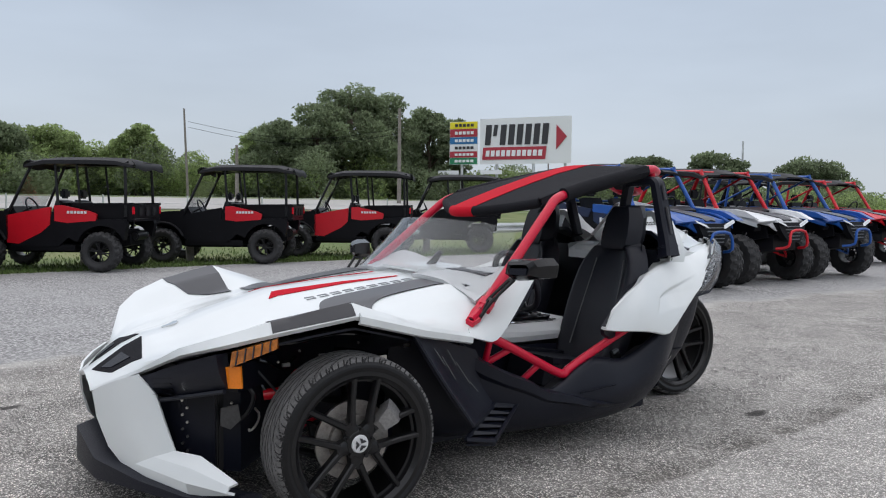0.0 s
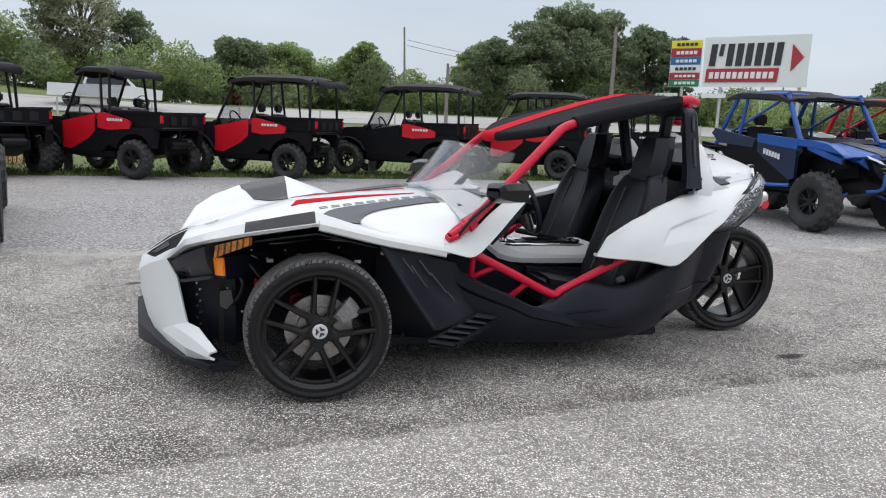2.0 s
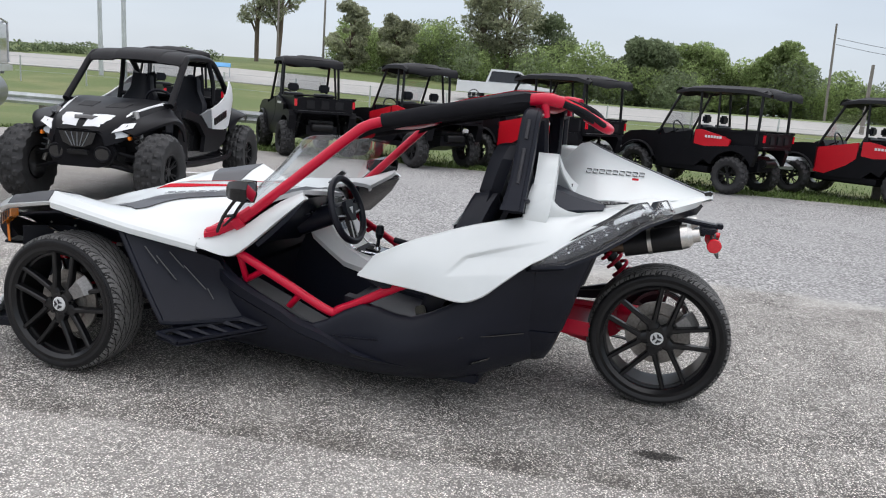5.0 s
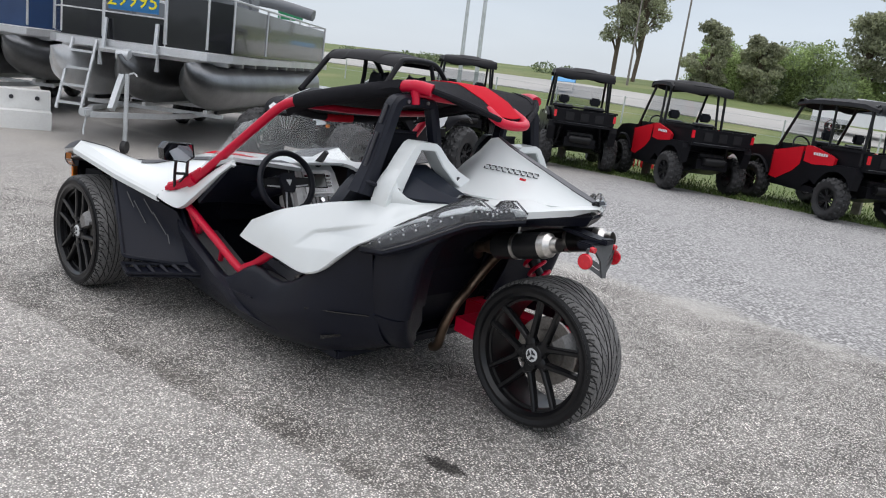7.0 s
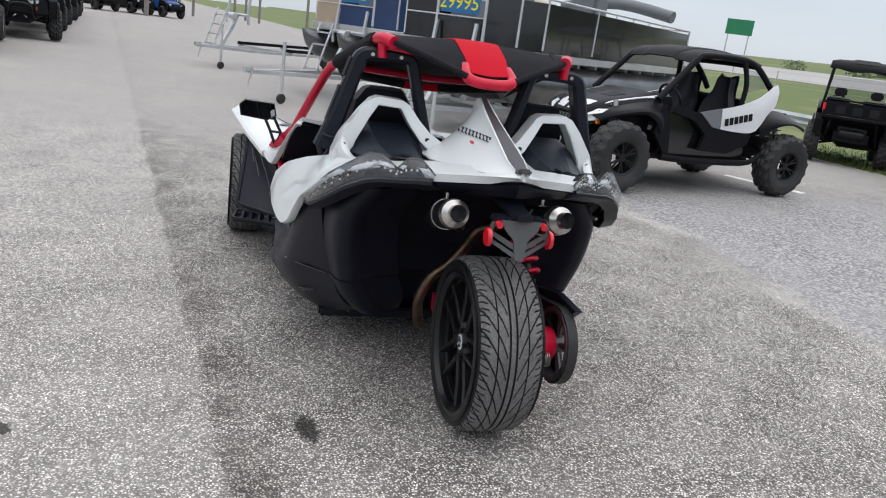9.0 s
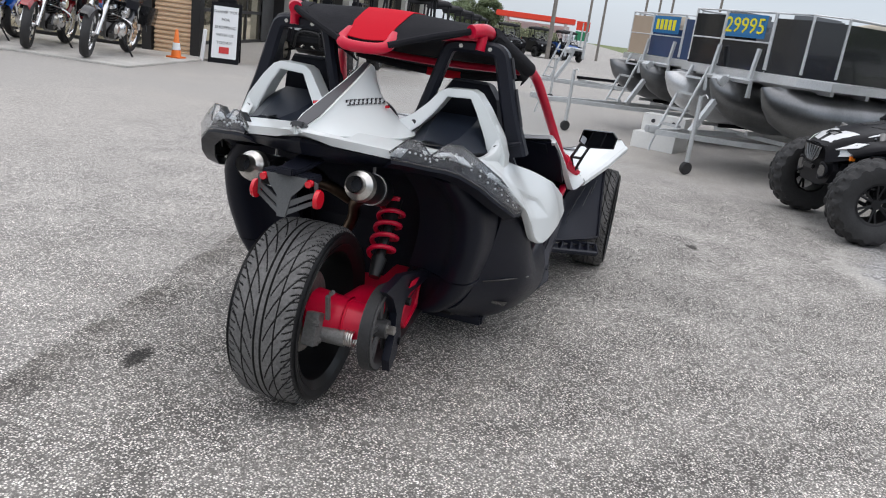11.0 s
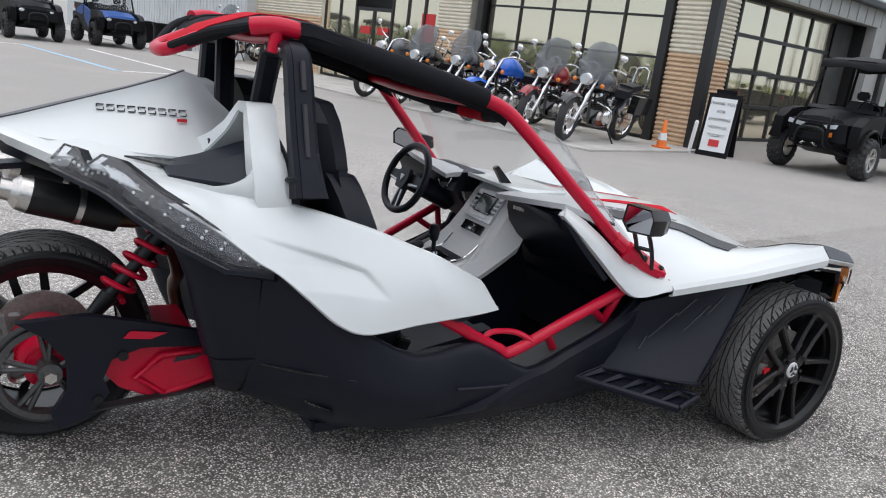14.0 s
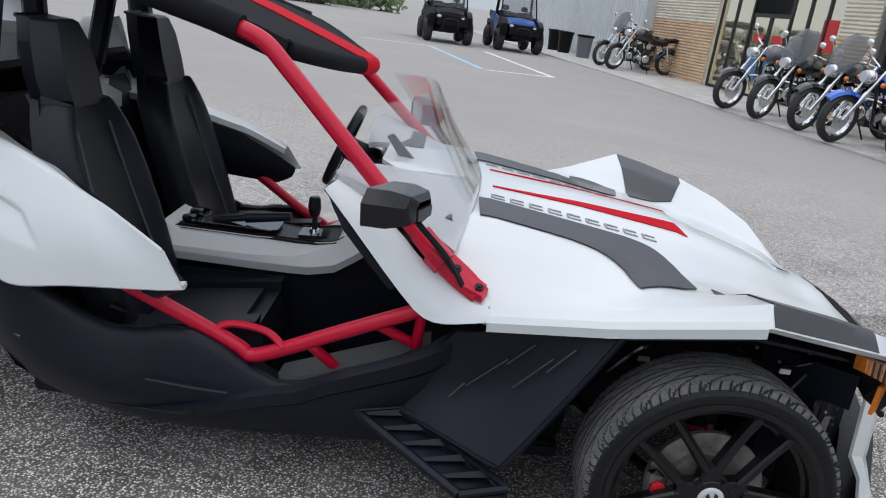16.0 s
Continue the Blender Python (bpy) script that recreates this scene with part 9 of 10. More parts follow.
def forecourt():
    # concrete apron under the motorcycles, proud of the lot
    bm = slab(BM(), [(-3.9, -1.2, .004), (.0, -1.2, .004), (.0, 40, .004), (-3.0, 40, .004), (-3.3, 12, .004)], (0, 0, .03))
    ob = part("pavement", bm, M["kerb"], None, "", 30)
    ob.matrix_world = FRONT
    tagged(ob, "pale concrete apron along the shop front", "pavement", kind="structure")
    for k, (x0, y0, x1, y1, c) in enumerate(((2.94, 24.75, 4.43, 17.2, "paint"), (1.06, 23.6, 2.64, 16.5, "paintblue"), (2.64, 16.5, 4.43, 17.2, "paint"), (-1.1, 22.8, 1.06, 23.6, "paint"), (6.0, -6.45, 7.0, -5.9, "paint"), (-3.5, 23, -2.0, 16.6, "paint"))):
        a, b = Vector((x0, y0, .005)), Vector((x1, y1, .005))
        n = Vector((a.y - b.y, b.x - a.x, 0)).normalized() * .085
        bm = BM()
        bm.faces.new([bm.verts.new(q) for q in (a - n, b - n, b + n, a + n)])
        tagged(part("line_marking", bm, M[c]), "worn painted bay line on the lot", "line marking", "bay lines", "structure")
    # traffic cone
    t = thing("traffic_cone", "orange traffic cone with pale band by the brick pier", "traffic cone", pose(11.55, 8.35, .035) @ Matrix.Scale(.78, 4))
    part("cone_base", box(BM(), (0, 0, .02), (.36, .36, .04)), M["coneorange"], t, "", 30, .01)
    part("cone_body", lathe(BM(), [(.13, .04), (.035, .70), (.025, .71), (.001, .71)], 24, "Z"), M["coneorange"], t)
    part("cone_band", lathe(BM(), [(.112, .20), (.085, .38), (.083, .38), (.11, .2)], 24, "Z"), M["boardwhite"], t)
    # pavement sign
    t = thing("pavement_sign", "black A-frame pavement sign with white printed face", "sign", pose(12.55, 7.85, 0, 0, 0, 206))
    for s in (1, -1):
        bm = BM()
        slab(bm, [(.27 * s, -.31, 0), (.27 * s, .31, 0), (.03 * s, .31, 1.22), (.03 * s, -.31, 1.22)], (.03 * s, 0, 0))
        part("sign_leaf", bm, M["utvblack"], t, "", 30, .01)
    part("sign_handle", box(BM(), (0, 0, 1.26), (.06, .4, .08)), M["utvblack"], t, "", 30, .01)
    face = part("sign_face", slab(BM(), [(.287, -.25, .10), (.287, .25, .10), (.082, .25, 1.14), (.082, -.25, 1.14)], (.008, 0, 0)), M["boardwhite"], t)
    tilt = Euler((radians(90 - 11.2), 0, radians(90))).to_matrix().to_4x4()
    for k, line in enumerate(("THANK YOU", "FOR", "SHOPPING", "WITH US", "TODAY!")):
        z = 1.03 - k * .155
        x = .296 + (.10 - z) * .197 + .006
        lettering(line, .088, M["ink"], Matrix.Translation((x, 0, z)) @ tilt, face, "sign_line", .001)
    part("sign_logo", slab(BM(), [(.270, -.10, .20), (.270, .10, .20), (.244, .10, .33), (.244, -.10, .33)], (.016, 0, 0)), M["poster"], face)
    t = thing("bollard", "thin white post beside the pavement sign", "post", pose(12.1, 8.12, 0, 6, 0, 0))
    part("post", rod(BM(), (0, 0, 0), (0, 0, .62), .04, seg=14), M["boardwhite"], t)
    part("post_cap", ball(BM(), (0, 0, .62), .042, 12), M["boardwhite"], t)


forecourt()

# ---- motorcycles in a row on the apron ----
M.update({
    "bikeblue": material("bike_blue_paint", (0.01, 0.12, 0.62), 0.15, coat=0.8, blotch=0.08),
    "bikered": material("bike_red_paint", (0.28, 0.01, 0.015), 0.15, coat=0.8, blotch=0.08),
    "bikeblack": material("bike_black_paint", (0.012, 0.012, 0.013), 0.12, coat=0.8, blotch=0.1),
    "bikegrey": material("bike_silver_paint", (0.10, 0.105, 0.115), 0.2, metal=0.4, coat=0.6, blotch=0.08),
    "screenclear": clear_material("bike_windscreen", (0.52, 0.54, 0.56), 0.03, 0.10),
})


def bike_wheel_mesh():
    bm = BM()
    lathe(bm, [(.245, -.03), (.27, -.055), (.31, -.06), (.335, -.03), (.342, 0), (.335, .03), (.31, .06), (.27, .055), (.245, .03)], 48, closed=True)
    return finish("tyre", bm, M["rubber"], 50)


def bike_rim_mesh():
    bm = BM()
    lathe(bm, [(.25, -.035), (.235, -.02), (.235, .02), (.25, .035)], 40, closed=True)
    for k in range(14):
        a = 2 * math.pi * k / 14
        tube(bm, ((0, .03 * (-1) ** k, 0), (math.cos(a) * .24, 0, math.sin(a) * .24)), .004, 4, 1)
    rod(bm, (0, -.07, 0), (0, .07, 0), .04, seg=14)
    lathe(bm, [(.05, .05), (.15, .05), (.15, .056), (.05, .056)], 28, closed=True)
    return finish("rim", bm, M["chrome"], 40)


BT, BR = bike_wheel_mesh(), bike_rim_mesh()


def motorcycle(label, m, paint="bikeblack", screen=True, tall=False, fork="chrome"):
    """Local frame: x forward, front wheel on the origin, leaning on its stand."""
    t = thing("motorcycle", label, "motorcycle", m, "motorcycles outside the shop")
    L = 1.62
    rake = .36
    lift = .08 if tall else 0.0
    for x in (0, -L):
        w = part("wheel", BT, None, t)
        w.matrix_local = pose(x, 0, .342, 0, 0, 12 if x == 0 else 0)
        part("rim", BR, None, w)
    for s in (1, -1):
        a, b = Vector((0, s * .10, .342)), Vector((-rake - .02, s * .10, 1.05 + lift))
        bm = rod(BM(), a, a.lerp(b, .55), .034, .032, 12)
        rod(bm, a.lerp(b, .5), b, .022, seg=10)
        part("fork_leg", bm, M[fork], t)
        part("turn_signal", ball(BM(), (-.28, s * .24, .88 + lift), .035, 10), M["amber"], t)
        bm = tube(BM(), ((-.40, s * .08, 1.06 + lift), (-.42, s * .30, 1.14 + lift), (-.58, s * .42, 1.10 + lift)), .014, 8, 3)
        bar = part("handlebar", bm, M["chrome"], t)
        part("grip", rod(BM(), (-.56, s * .41, 1.105 + lift), (-.66, s * .45, 1.085 + lift), .02, seg=8), M["rubber"], bar)
        part("bar_mirror", ball(BM(), (-.38, s * .40, 1.32 + lift), .06, 10, (.4, 1.1, .8)), M["chrome"], bar)
        part("mirror_arm", rod(BM(), (-.45, s * .34, 1.13 + lift), (-.39, s * .40, 1.30 + lift), .007, seg=6), M["chrome"], bar)
    bm = BM()
    rows = []
    for a in np.linspace(.75, 2.4, 9):
        c, s_ = math.cos(a) * .375, math.sin(a) * .375
        rows.append([(c, -.075, .342 + s_ - .04), (c, -.05, .342 + s_), (c, .05, .342 + s_), (c, .075, .342 + s_ - .04)])
    sheet(bm, rows, .008)
    part("front_mudguard", bm, M[paint if paint in ("bikeblue", "bikered") else "bikeblack"], t)
    bm = BM()
    rows = []
    for a in np.linspace(.4, 3.0, 10):
        c, s_ = math.cos(a) * .40, math.sin(a) * .40
        rows.append([(-L + c, -.11, .342 + s_ - .06), (-L + c, -.07, .342 + s_), (-L + c, .07, .342 + s_), (-L + c, .11, .342 + s_ - .06)])
    sheet(bm, rows, .01)
    part("rear_mudguard", bm, M[paint], t)
    lamp = part("headlamp", ball(BM(), (-.24, 0, .93 + lift), .095, 16, (1.0, 1, 1)), M["chrome"], t)
    part("lamp_lens", rod(BM(), (-.18, 0, .93 + lift), (-.135, 0, .925 + lift), .082, .075, 18), M["lampglass"], lamp)
    bm = BM()
    rows = []
    for x, w, z, h in ((-.46, .06, .86, .05), (-.55, .14, .90, .14), (-.75, .155, .90, .16), (-.95, .10, .84, .10), (-1.02, .05, .80, .05)):
        rows.append([(x, w * math.cos(a), z + lift + h * math.sin(a)) for a in np.linspace(-.6, math.pi + .6, 11)])
    sheet(bm, rows, -.02, 2)
    part("fuel_tank", bm, M[paint], t, "", 60)
    bm = slab(BM(), [(-.95, -.10, .72 + lift), (-1.25, -.17, .70 + lift), (-1.42, -.14, .74 + lift), (-1.42, .14, .74 + lift), (-1.25, .17, .70 + lift), (-.95, .10, .72 + lift)], (0, 0, .12))
    part("rider_seat", bm, M["vinyl"], t, "", 30, .035)
    bm = slab(BM(), [(-1.42, -.12, .80 + lift), (-1.75, -.10, .84 + lift), (-1.75, .10, .84 + lift), (-1.42, .12, .80 + lift)], (0, 0, .09))
    part("pillion_seat", bm, M["vinyl"], t, "", 30, .03)
    part("backrest_pad", tube(BM(), ((-1.78, -.11, .86 + lift), (-1.84, -.10, 1.16 + lift), (-1.84, .10, 1.16 + lift), (-1.78, .11, .86 + lift)), .016, 8, 2), M["chrome"], t)
    bm = slab(BM(), [(-.58, -.12, .34), (-.66, -.12, .26), (-1.0, -.12, .26), (-1.1, -.12, .36), (-1.06, -.12, .50), (-.66, -.12, .52)], (0, .24, 0))
    engine = part("engine", bm, M["bikeblack"], t, "black twin engine with polished covers", 35, .02)
    for a, b in ((Vector((-.74, 0, .48)), Vector((-.60, 0, .76 + lift))), (Vector((-.92, 0, .48)), Vector((-1.02, 0, .74 + lift)))):
        along = (b - a).normalized()
        prof = [(.075, 0)]
        for f in (.25, .37, .49, .61, .73):
            prof += [(.078, f - .01), (.105, f), (.105, f + .05), (.078, f + .06)]
        prof.append((.075, 1))
        bm = lathe(BM(), [(r, h * (b - a).length) for r, h in prof], 14, "Z")
        bm.transform(Matrix.Translation(a) @ Vector((0, 0, 1)).rotation_difference(along).to_matrix().to_4x4())
        part("cylinder", bm, M["bikeblack"], engine, "finned black cylinder")
        part("cylinder_head", rod(BM(), a.lerp(b, .82), b, .100, .075, 14), M["chrome"], engine, "", 38, .01)
    for s in (1, -1):
        part("engine_cover", lathe(BM(), [(.001, s * .185), (.07, s * .18), (.11, s * .15), (.118, s * .118)], 22, "Y", (-.86, 0, .40)), M["chrome"], engine, "", 50)
        part("engine_cover", lathe(BM(), [(.001, s * .16), (.05, s * .155), (.075, s * .118)], 18, "Y", (-.66, 0, .41)), M["steel"], engine, "", 50)
    part("air_cleaner", rod(BM(), (-.82, .12, .66 + lift), (-.82, .20, .66 + lift), .085, .075, 20), M["chrome"], engine, "", 38, .008)
    for s, z in ((-1, .30), (-1, .40)):
        bm = tube(BM(), ((-.62, s * .10, .55), (-.60, s * .18, .40), (-.85, s * .20, z - .02), (-1.25, s * .20, z), (-1.95, s * .21, z + .04)), .038, 10, 4)
        part("exhaust", bm, M["chrome"], t)
    bm = tube(BM(), ((-.40, -.02, .96 + lift), (-.52, 0, .45), (-.62, 0, .26), (-1.15, 0, .26), (-1.3, 0, .55), (-1.62, .0, .36)), .025, 8, 4)
    part("frame_tube", bm, M["bikeblack"], t)
    bm = tube(BM(), ((-.60, -.34, .30), (-.52, -.36, .55), (-.55, 0, .62), (-.52, .36, .55), (-.60, .34, .30)), .014, 8, 4)
    part("crash_bar", bm, M["chrome"], t)
    for s in (1, -1):
        part("rear_damper", rod(BM(), (-1.55, s * .14, .40), (-1.40, s * .14, .74 + lift), .028, seg=10), M["chrome"], t)
        if not tall:
            bm = slab(BM(), [(-1.36, s * .17, .50), (-1.80, s * .17, .50), (-1.84, s * .17, .76), (-1.40, s * .17, .78)], (0, s * .13, 0))
            part("saddlebag", bm, M["bikeblack"], t, "", 30, .03)
    part("tail_light", box(BM(), (-2.02, 0, .66), (.05, .14, .06)), M["redlens"], t)
    part("side_stand", rod(BM(), (-.88, .14, .30), (-.92, .34, .02), .014, seg=8), M["satin"], t)
    if screen:
        bm = BM()
        rows = []
        for z, x, w in ((.95, -.22, .20), (1.10, -.27, .27), (1.28, -.36, .27), (1.42, -.43, .20), (1.47, -.46, .10)):
            rows.append([(x - .06, -w, z + lift), (x, -w * .5, z + lift), (x + .015, 0, z + lift), (x, w * .5, z + lift), (x - .06, w, z + lift)])
        sheet(bm, rows, .005, 2)
        sc = part("windscreen", bm, M["screenclear"], t, "clear touring windscreen")
        sc.visible_shadow = False
    return t


for k, (x, y, paint, scr, tall, lab) in enumerate(((9.12, 8.5, "bikegrey", True, False, "grey cruiser motorcycle with clear windscreen"),
                                                  (9.02, 9.65, "bikered", True, False, "dark red cruiser motorcycle with windscreen"),
                                                  (8.5, 10.82, "bikeblue", False, False, "bright blue cruiser motorcycle with chrome fork"),
                                                  (8.48, 12.08, "bikeblack", True, False, "black touring motorcycle with windscreen"),
                                                  (8.12, 13.28, "bikeblack", True, False, "black motorcycle with white-edged screen"),
                                                  (7.95, 14.75, "bikegrey", False, True, "tall grey adventure motorcycle"),
                                                  (7.3, 24.6, "bikeblack", False, True, "black motorcycle parked by the shed"),
                                                  (7.1, 26.0, "bikeblack", True, True, "black motorcycle with small screen by the shed"))):
    motorcycle(lab, pose(x, y, .036, -8, 0, 198 + 6 * math.sin(k * 2.1)) @ Matrix.Scale(1.26, 4), paint, scr, tall)

# ---- beyond the lot: guard rail, road, trees, poles, roadside sign ----
M.update({
    "bark": material("bark", (0.13, 0.10, 0.075), 0.9, grain=0.3, scale=8, bump=0.4, blotch=0.2),
    "polewood": material("grey_pole_wood", (0.22, 0.20, 0.18), 0.85, grain=0.25, scale=10, blotch=0.15),
    "road": material("pale_concrete_road", (0.40, 0.39, 0.37), 0.85, grain=0.1, scale=8, blotch=0.12, blotch_scale=.2),
    "grassblade": material("grass_blades", (0.09, 0.14, 0.03), 0.7, random_tint=0.5),
    "signred": material("sign_red", (0.40, 0.03, 0.05), 0.5, grain=0.06),
    "signgreen": material("sign_green", (0.02, 0.22, 0.10), 0.5, grain=0.06),
    "canopyred": material("station_canopy_red", (0.75, 0.05, 0.02), 0.5, grain=0.06),
    "truckwhite": material("truck_white", (0.75, 0.76, 0.77), 0.25, coat=0.5, blotch=0.04),
    "tent": material("blue_tarpaulin", (0.10, 0.33, 0.62), 0.6, grain=0.1, blotch=0.15),
})


def leaf_material(name, base, tint):
    """Thin leaves: part of the light passes through, each leaf its own tone."""
    m = bpy.data.materials.new(name)
    m.use_nodes = True
    n, l = m.node_tree.nodes, m.node_tree.links
    n.clear()
    out, mix = n.new("ShaderNodeOutputMaterial"), n.new("ShaderNodeMixShader")
    face, thru = n.new("ShaderNodeBsdfDiffuse"), n.new("ShaderNodeBsdfTranslucent")
    geo, co, patch = n.new("ShaderNodeNewGeometry"), n.new("ShaderNodeTexCoord"), n.new("ShaderNodeTexNoise")
    patch.inputs["Scale"].default_value, patch.inputs["Detail"].default_value = 0.35, 3
    one, two, add, hue = n.new("ShaderNodeMapRange"), n.new("ShaderNodeMapRange"), n.new("ShaderNodeMath"), n.new("ShaderNodeHueSaturation")
    one.inputs["To Min"].default_value, one.inputs["To Max"].default_value = 1 - tint, 1 + tint
    two.inputs["From Min"].default_value, two.inputs["From Max"].default_value = 0.3, 0.7
    two.inputs["To Min"].default_value, two.inputs["To Max"].default_value = -0.35, 0.35
    add.operation = "ADD"
    hue.inputs["Color"].default_value = (*base, 1)
    l.new(geo.outputs["Random Per Island"], one.inputs["Value"])
    l.new(co.outputs["Object"], patch.inputs["Vector"])
    l.new(patch.outputs["Fac"], two.inputs["Value"])
    l.new(one.outputs[0], add.inputs[0])
    l.new(two.outputs[0], add.inputs[1])
    l.new(add.outputs[0], hue.inputs["Value"])
    l.new(hue.outputs[0], face.inputs["Color"])
    l.new(hue.outputs[0], thru.inputs["Color"])
    mix.inputs["Fac"].default_value = 0.5
    l.new(face.outputs[0], mix.inputs[1])
    l.new(thru.outputs[0], mix.inputs[2])
    l.new(mix.outputs[0], out.inputs["Surface"])
    return m


M["leaf"] = leaf_material("tree_leaves", (0.31, 0.39, 0.17), 0.4)
M["leafdark"] = leaf_material("dark_oak_leaves", (0.235, 0.285, 0.17), 0.35)
M["leafpale"] = leaf_material("pale_gum_leaves", (0.38, 0.40, 0.27), 0.35)


def leaf_cloud(name, mat, clumps, leaf, seed, count):
    """Many small bent leaf cards in uneven clumps: (x, y, z, rx, ry, rz) each."""
    rnd = np.random.RandomState(seed)
    verts, faces = [], []
    vols = np.array([c[3] * c[4] * c[5] for c in clumps]) ** .67
    share = (vols / vols.sum() * count).astype(int)
    for c, n in zip(clumps, share):
        d = rnd.normal(size=(n, 3))
        d /= np.linalg.norm(d, axis=1)[:, None]
        r = rnd.uniform(.45, 1.08, n) ** .6
        wob = 1 + .22 * np.sin(d[:, 0] * 5 + c[0]) * np.cos(d[:, 2] * 6 + c[1])
        p = d * (r * wob)[:, None] * np.array(c[3:6]) + np.array(c[:3])
        u = rnd.normal(size=(n, 3))
        u /= np.linalg.norm(u, axis=1)[:, None]
        v = np.cross(u, rnd.normal(size=(n, 3)))
        v /= np.linalg.norm(v, axis=1)[:, None]
        size = leaf * rnd.uniform(.6, 1.4, n)[:, None]
        k = len(verts)
        quad = np.stack([p - u * size, p + v * size * .45, p + u * size, p - v * size * .45], 1).reshape(-1, 3)
        verts.extend(quad.tolist())
        faces.extend([(k + 4 * i, k + 4 * i + 1, k + 4 * i + 2, k + 4 * i + 3) for i in range(n)])
    me = bpy.data.meshes.new(name)
    me.from_pydata(verts, [], faces)
    me.materials.append(mat)
    return me


def tree(label, x, y, h, spread, mat, seed, leaf=.22, count=5000, bare=.25, slim=False):
    rnd = random.Random(seed)
    z0 = bank(x, y)
    t = thing("tree", label, "tree", pose(x, y, z0 - .05), "roadside trees")
    bm = BM()
    tube(bm, ((0, 0, 0), (rnd.uniform(-.2, .2), rnd.uniform(-.2, .2), h * .35), (rnd.uniform(-.4, .4), rnd.uniform(-.3, .3), h * .8)), .05 * h / 3, 8, 4)
    clumps = []
    for k in range(52 if not slim else 40):
        a = rnd.uniform(0, 2 * math.pi)
        f = rnd.uniform(bare, 1.0)
        rad = spread * (.25 + .75 * math.sin(math.pi * min(1, (f - bare) / (1.05 - bare) * .85 + .12))) * rnd.uniform(.35, .9)
        tip = Vector((math.cos(a) * rad, math.sin(a) * rad, h * f))
        tube(bm, ((0, 0, h * f * .6), tip * .5 + Vector((0, 0, h * f * .42)), tip), .02 * h / 4, 5, 3)
        s = spread * (rnd.uniform(.14, .36) if not slim else rnd.uniform(.20, .42))
        clumps.append((tip.x, tip.y, tip.z, s, s, s * rnd.uniform(.55, .85)))
    part("trunk", bm, M["bark"], t)
    part("crown", leaf_cloud("crown", mat, clumps, leaf, seed, count), None, t)
    return t


def polar(az, d):
    a = radians(az)
    return 1.5 + d * math.cos(a), 3.5 + d * math.sin(a)


def woods():
    """The long hedge of mixed trees behind the road."""
    rnd = random.Random(11)
    clumps, dark = [], []
    az = -150.0
    while az < -66.5:
        d = rnd.uniform(62, 78)
        x, y = polar(az, d)
        h = rnd.uniform(2.6, 4.5) * (1.0 if az > -118 else .75 if az > -126 else .5)
        if az > -68:
            h *= .8
        for k in range(5):
            zz = bank(x, y) + h * rnd.uniform(.08, .85)
            s = rnd.uniform(.9, 2.0)
            (clumps if rnd.random() < .6 else dark).append((x + rnd.uniform(-1.5, 1.5), y + rnd.uniform(-3, 3), zz, s, s, s * .8))
        az += rnd.uniform(.6, 1.15)
    # woods across the lot, mirrored in the shop windows
    across = []
    for az in range(96, 192):
        x, y = polar(az, rnd.uniform(56, 66))
        for k in range(3):
            s = rnd.uniform(.9, 1.7)
            across.append((x + rnd.uniform(-1, 1), y + rnd.uniform(-2, 2), rnd.uniform(.3, 2.4), s, s, s * .8))
    ob = part("woodland_across", leaf_cloud("woodland_across", M["leafdark"], across, .30, 9, 40000), None)
    tagged(ob, "dull green woodland across the road from the shop", "woodland", kind="stuff")
    # low bushes on the hill crest past the ramp
    for az in (-51.2, -50.4, -49.6, -48.6, -47.8, -47.0, -46.2, -56.5, -58.3, -42.2):
        x, y = polar(az, rnd.uniform(64, 68))
        s = rnd.uniform(.45, .8)
        dark.append((x, y, bank(x, y) + s * .5, s * 1.5, s * 1.5, s * .7))
    ob = part("woodland_edge", leaf_cloud("woodland_edge", M["leaf"], clumps, .115, 3, 270000), None)
    tagged(ob, "green mixed woodland edge behind the road", "woodland", kind="stuff")
    ob = part("woodland_shade", leaf_cloud("woodland_shade", M["leafdark"], dark, .12, 5, 160000), None)
    tagged(ob, "darker shrubs among the woodland edge", "woodland", kind="stuff")


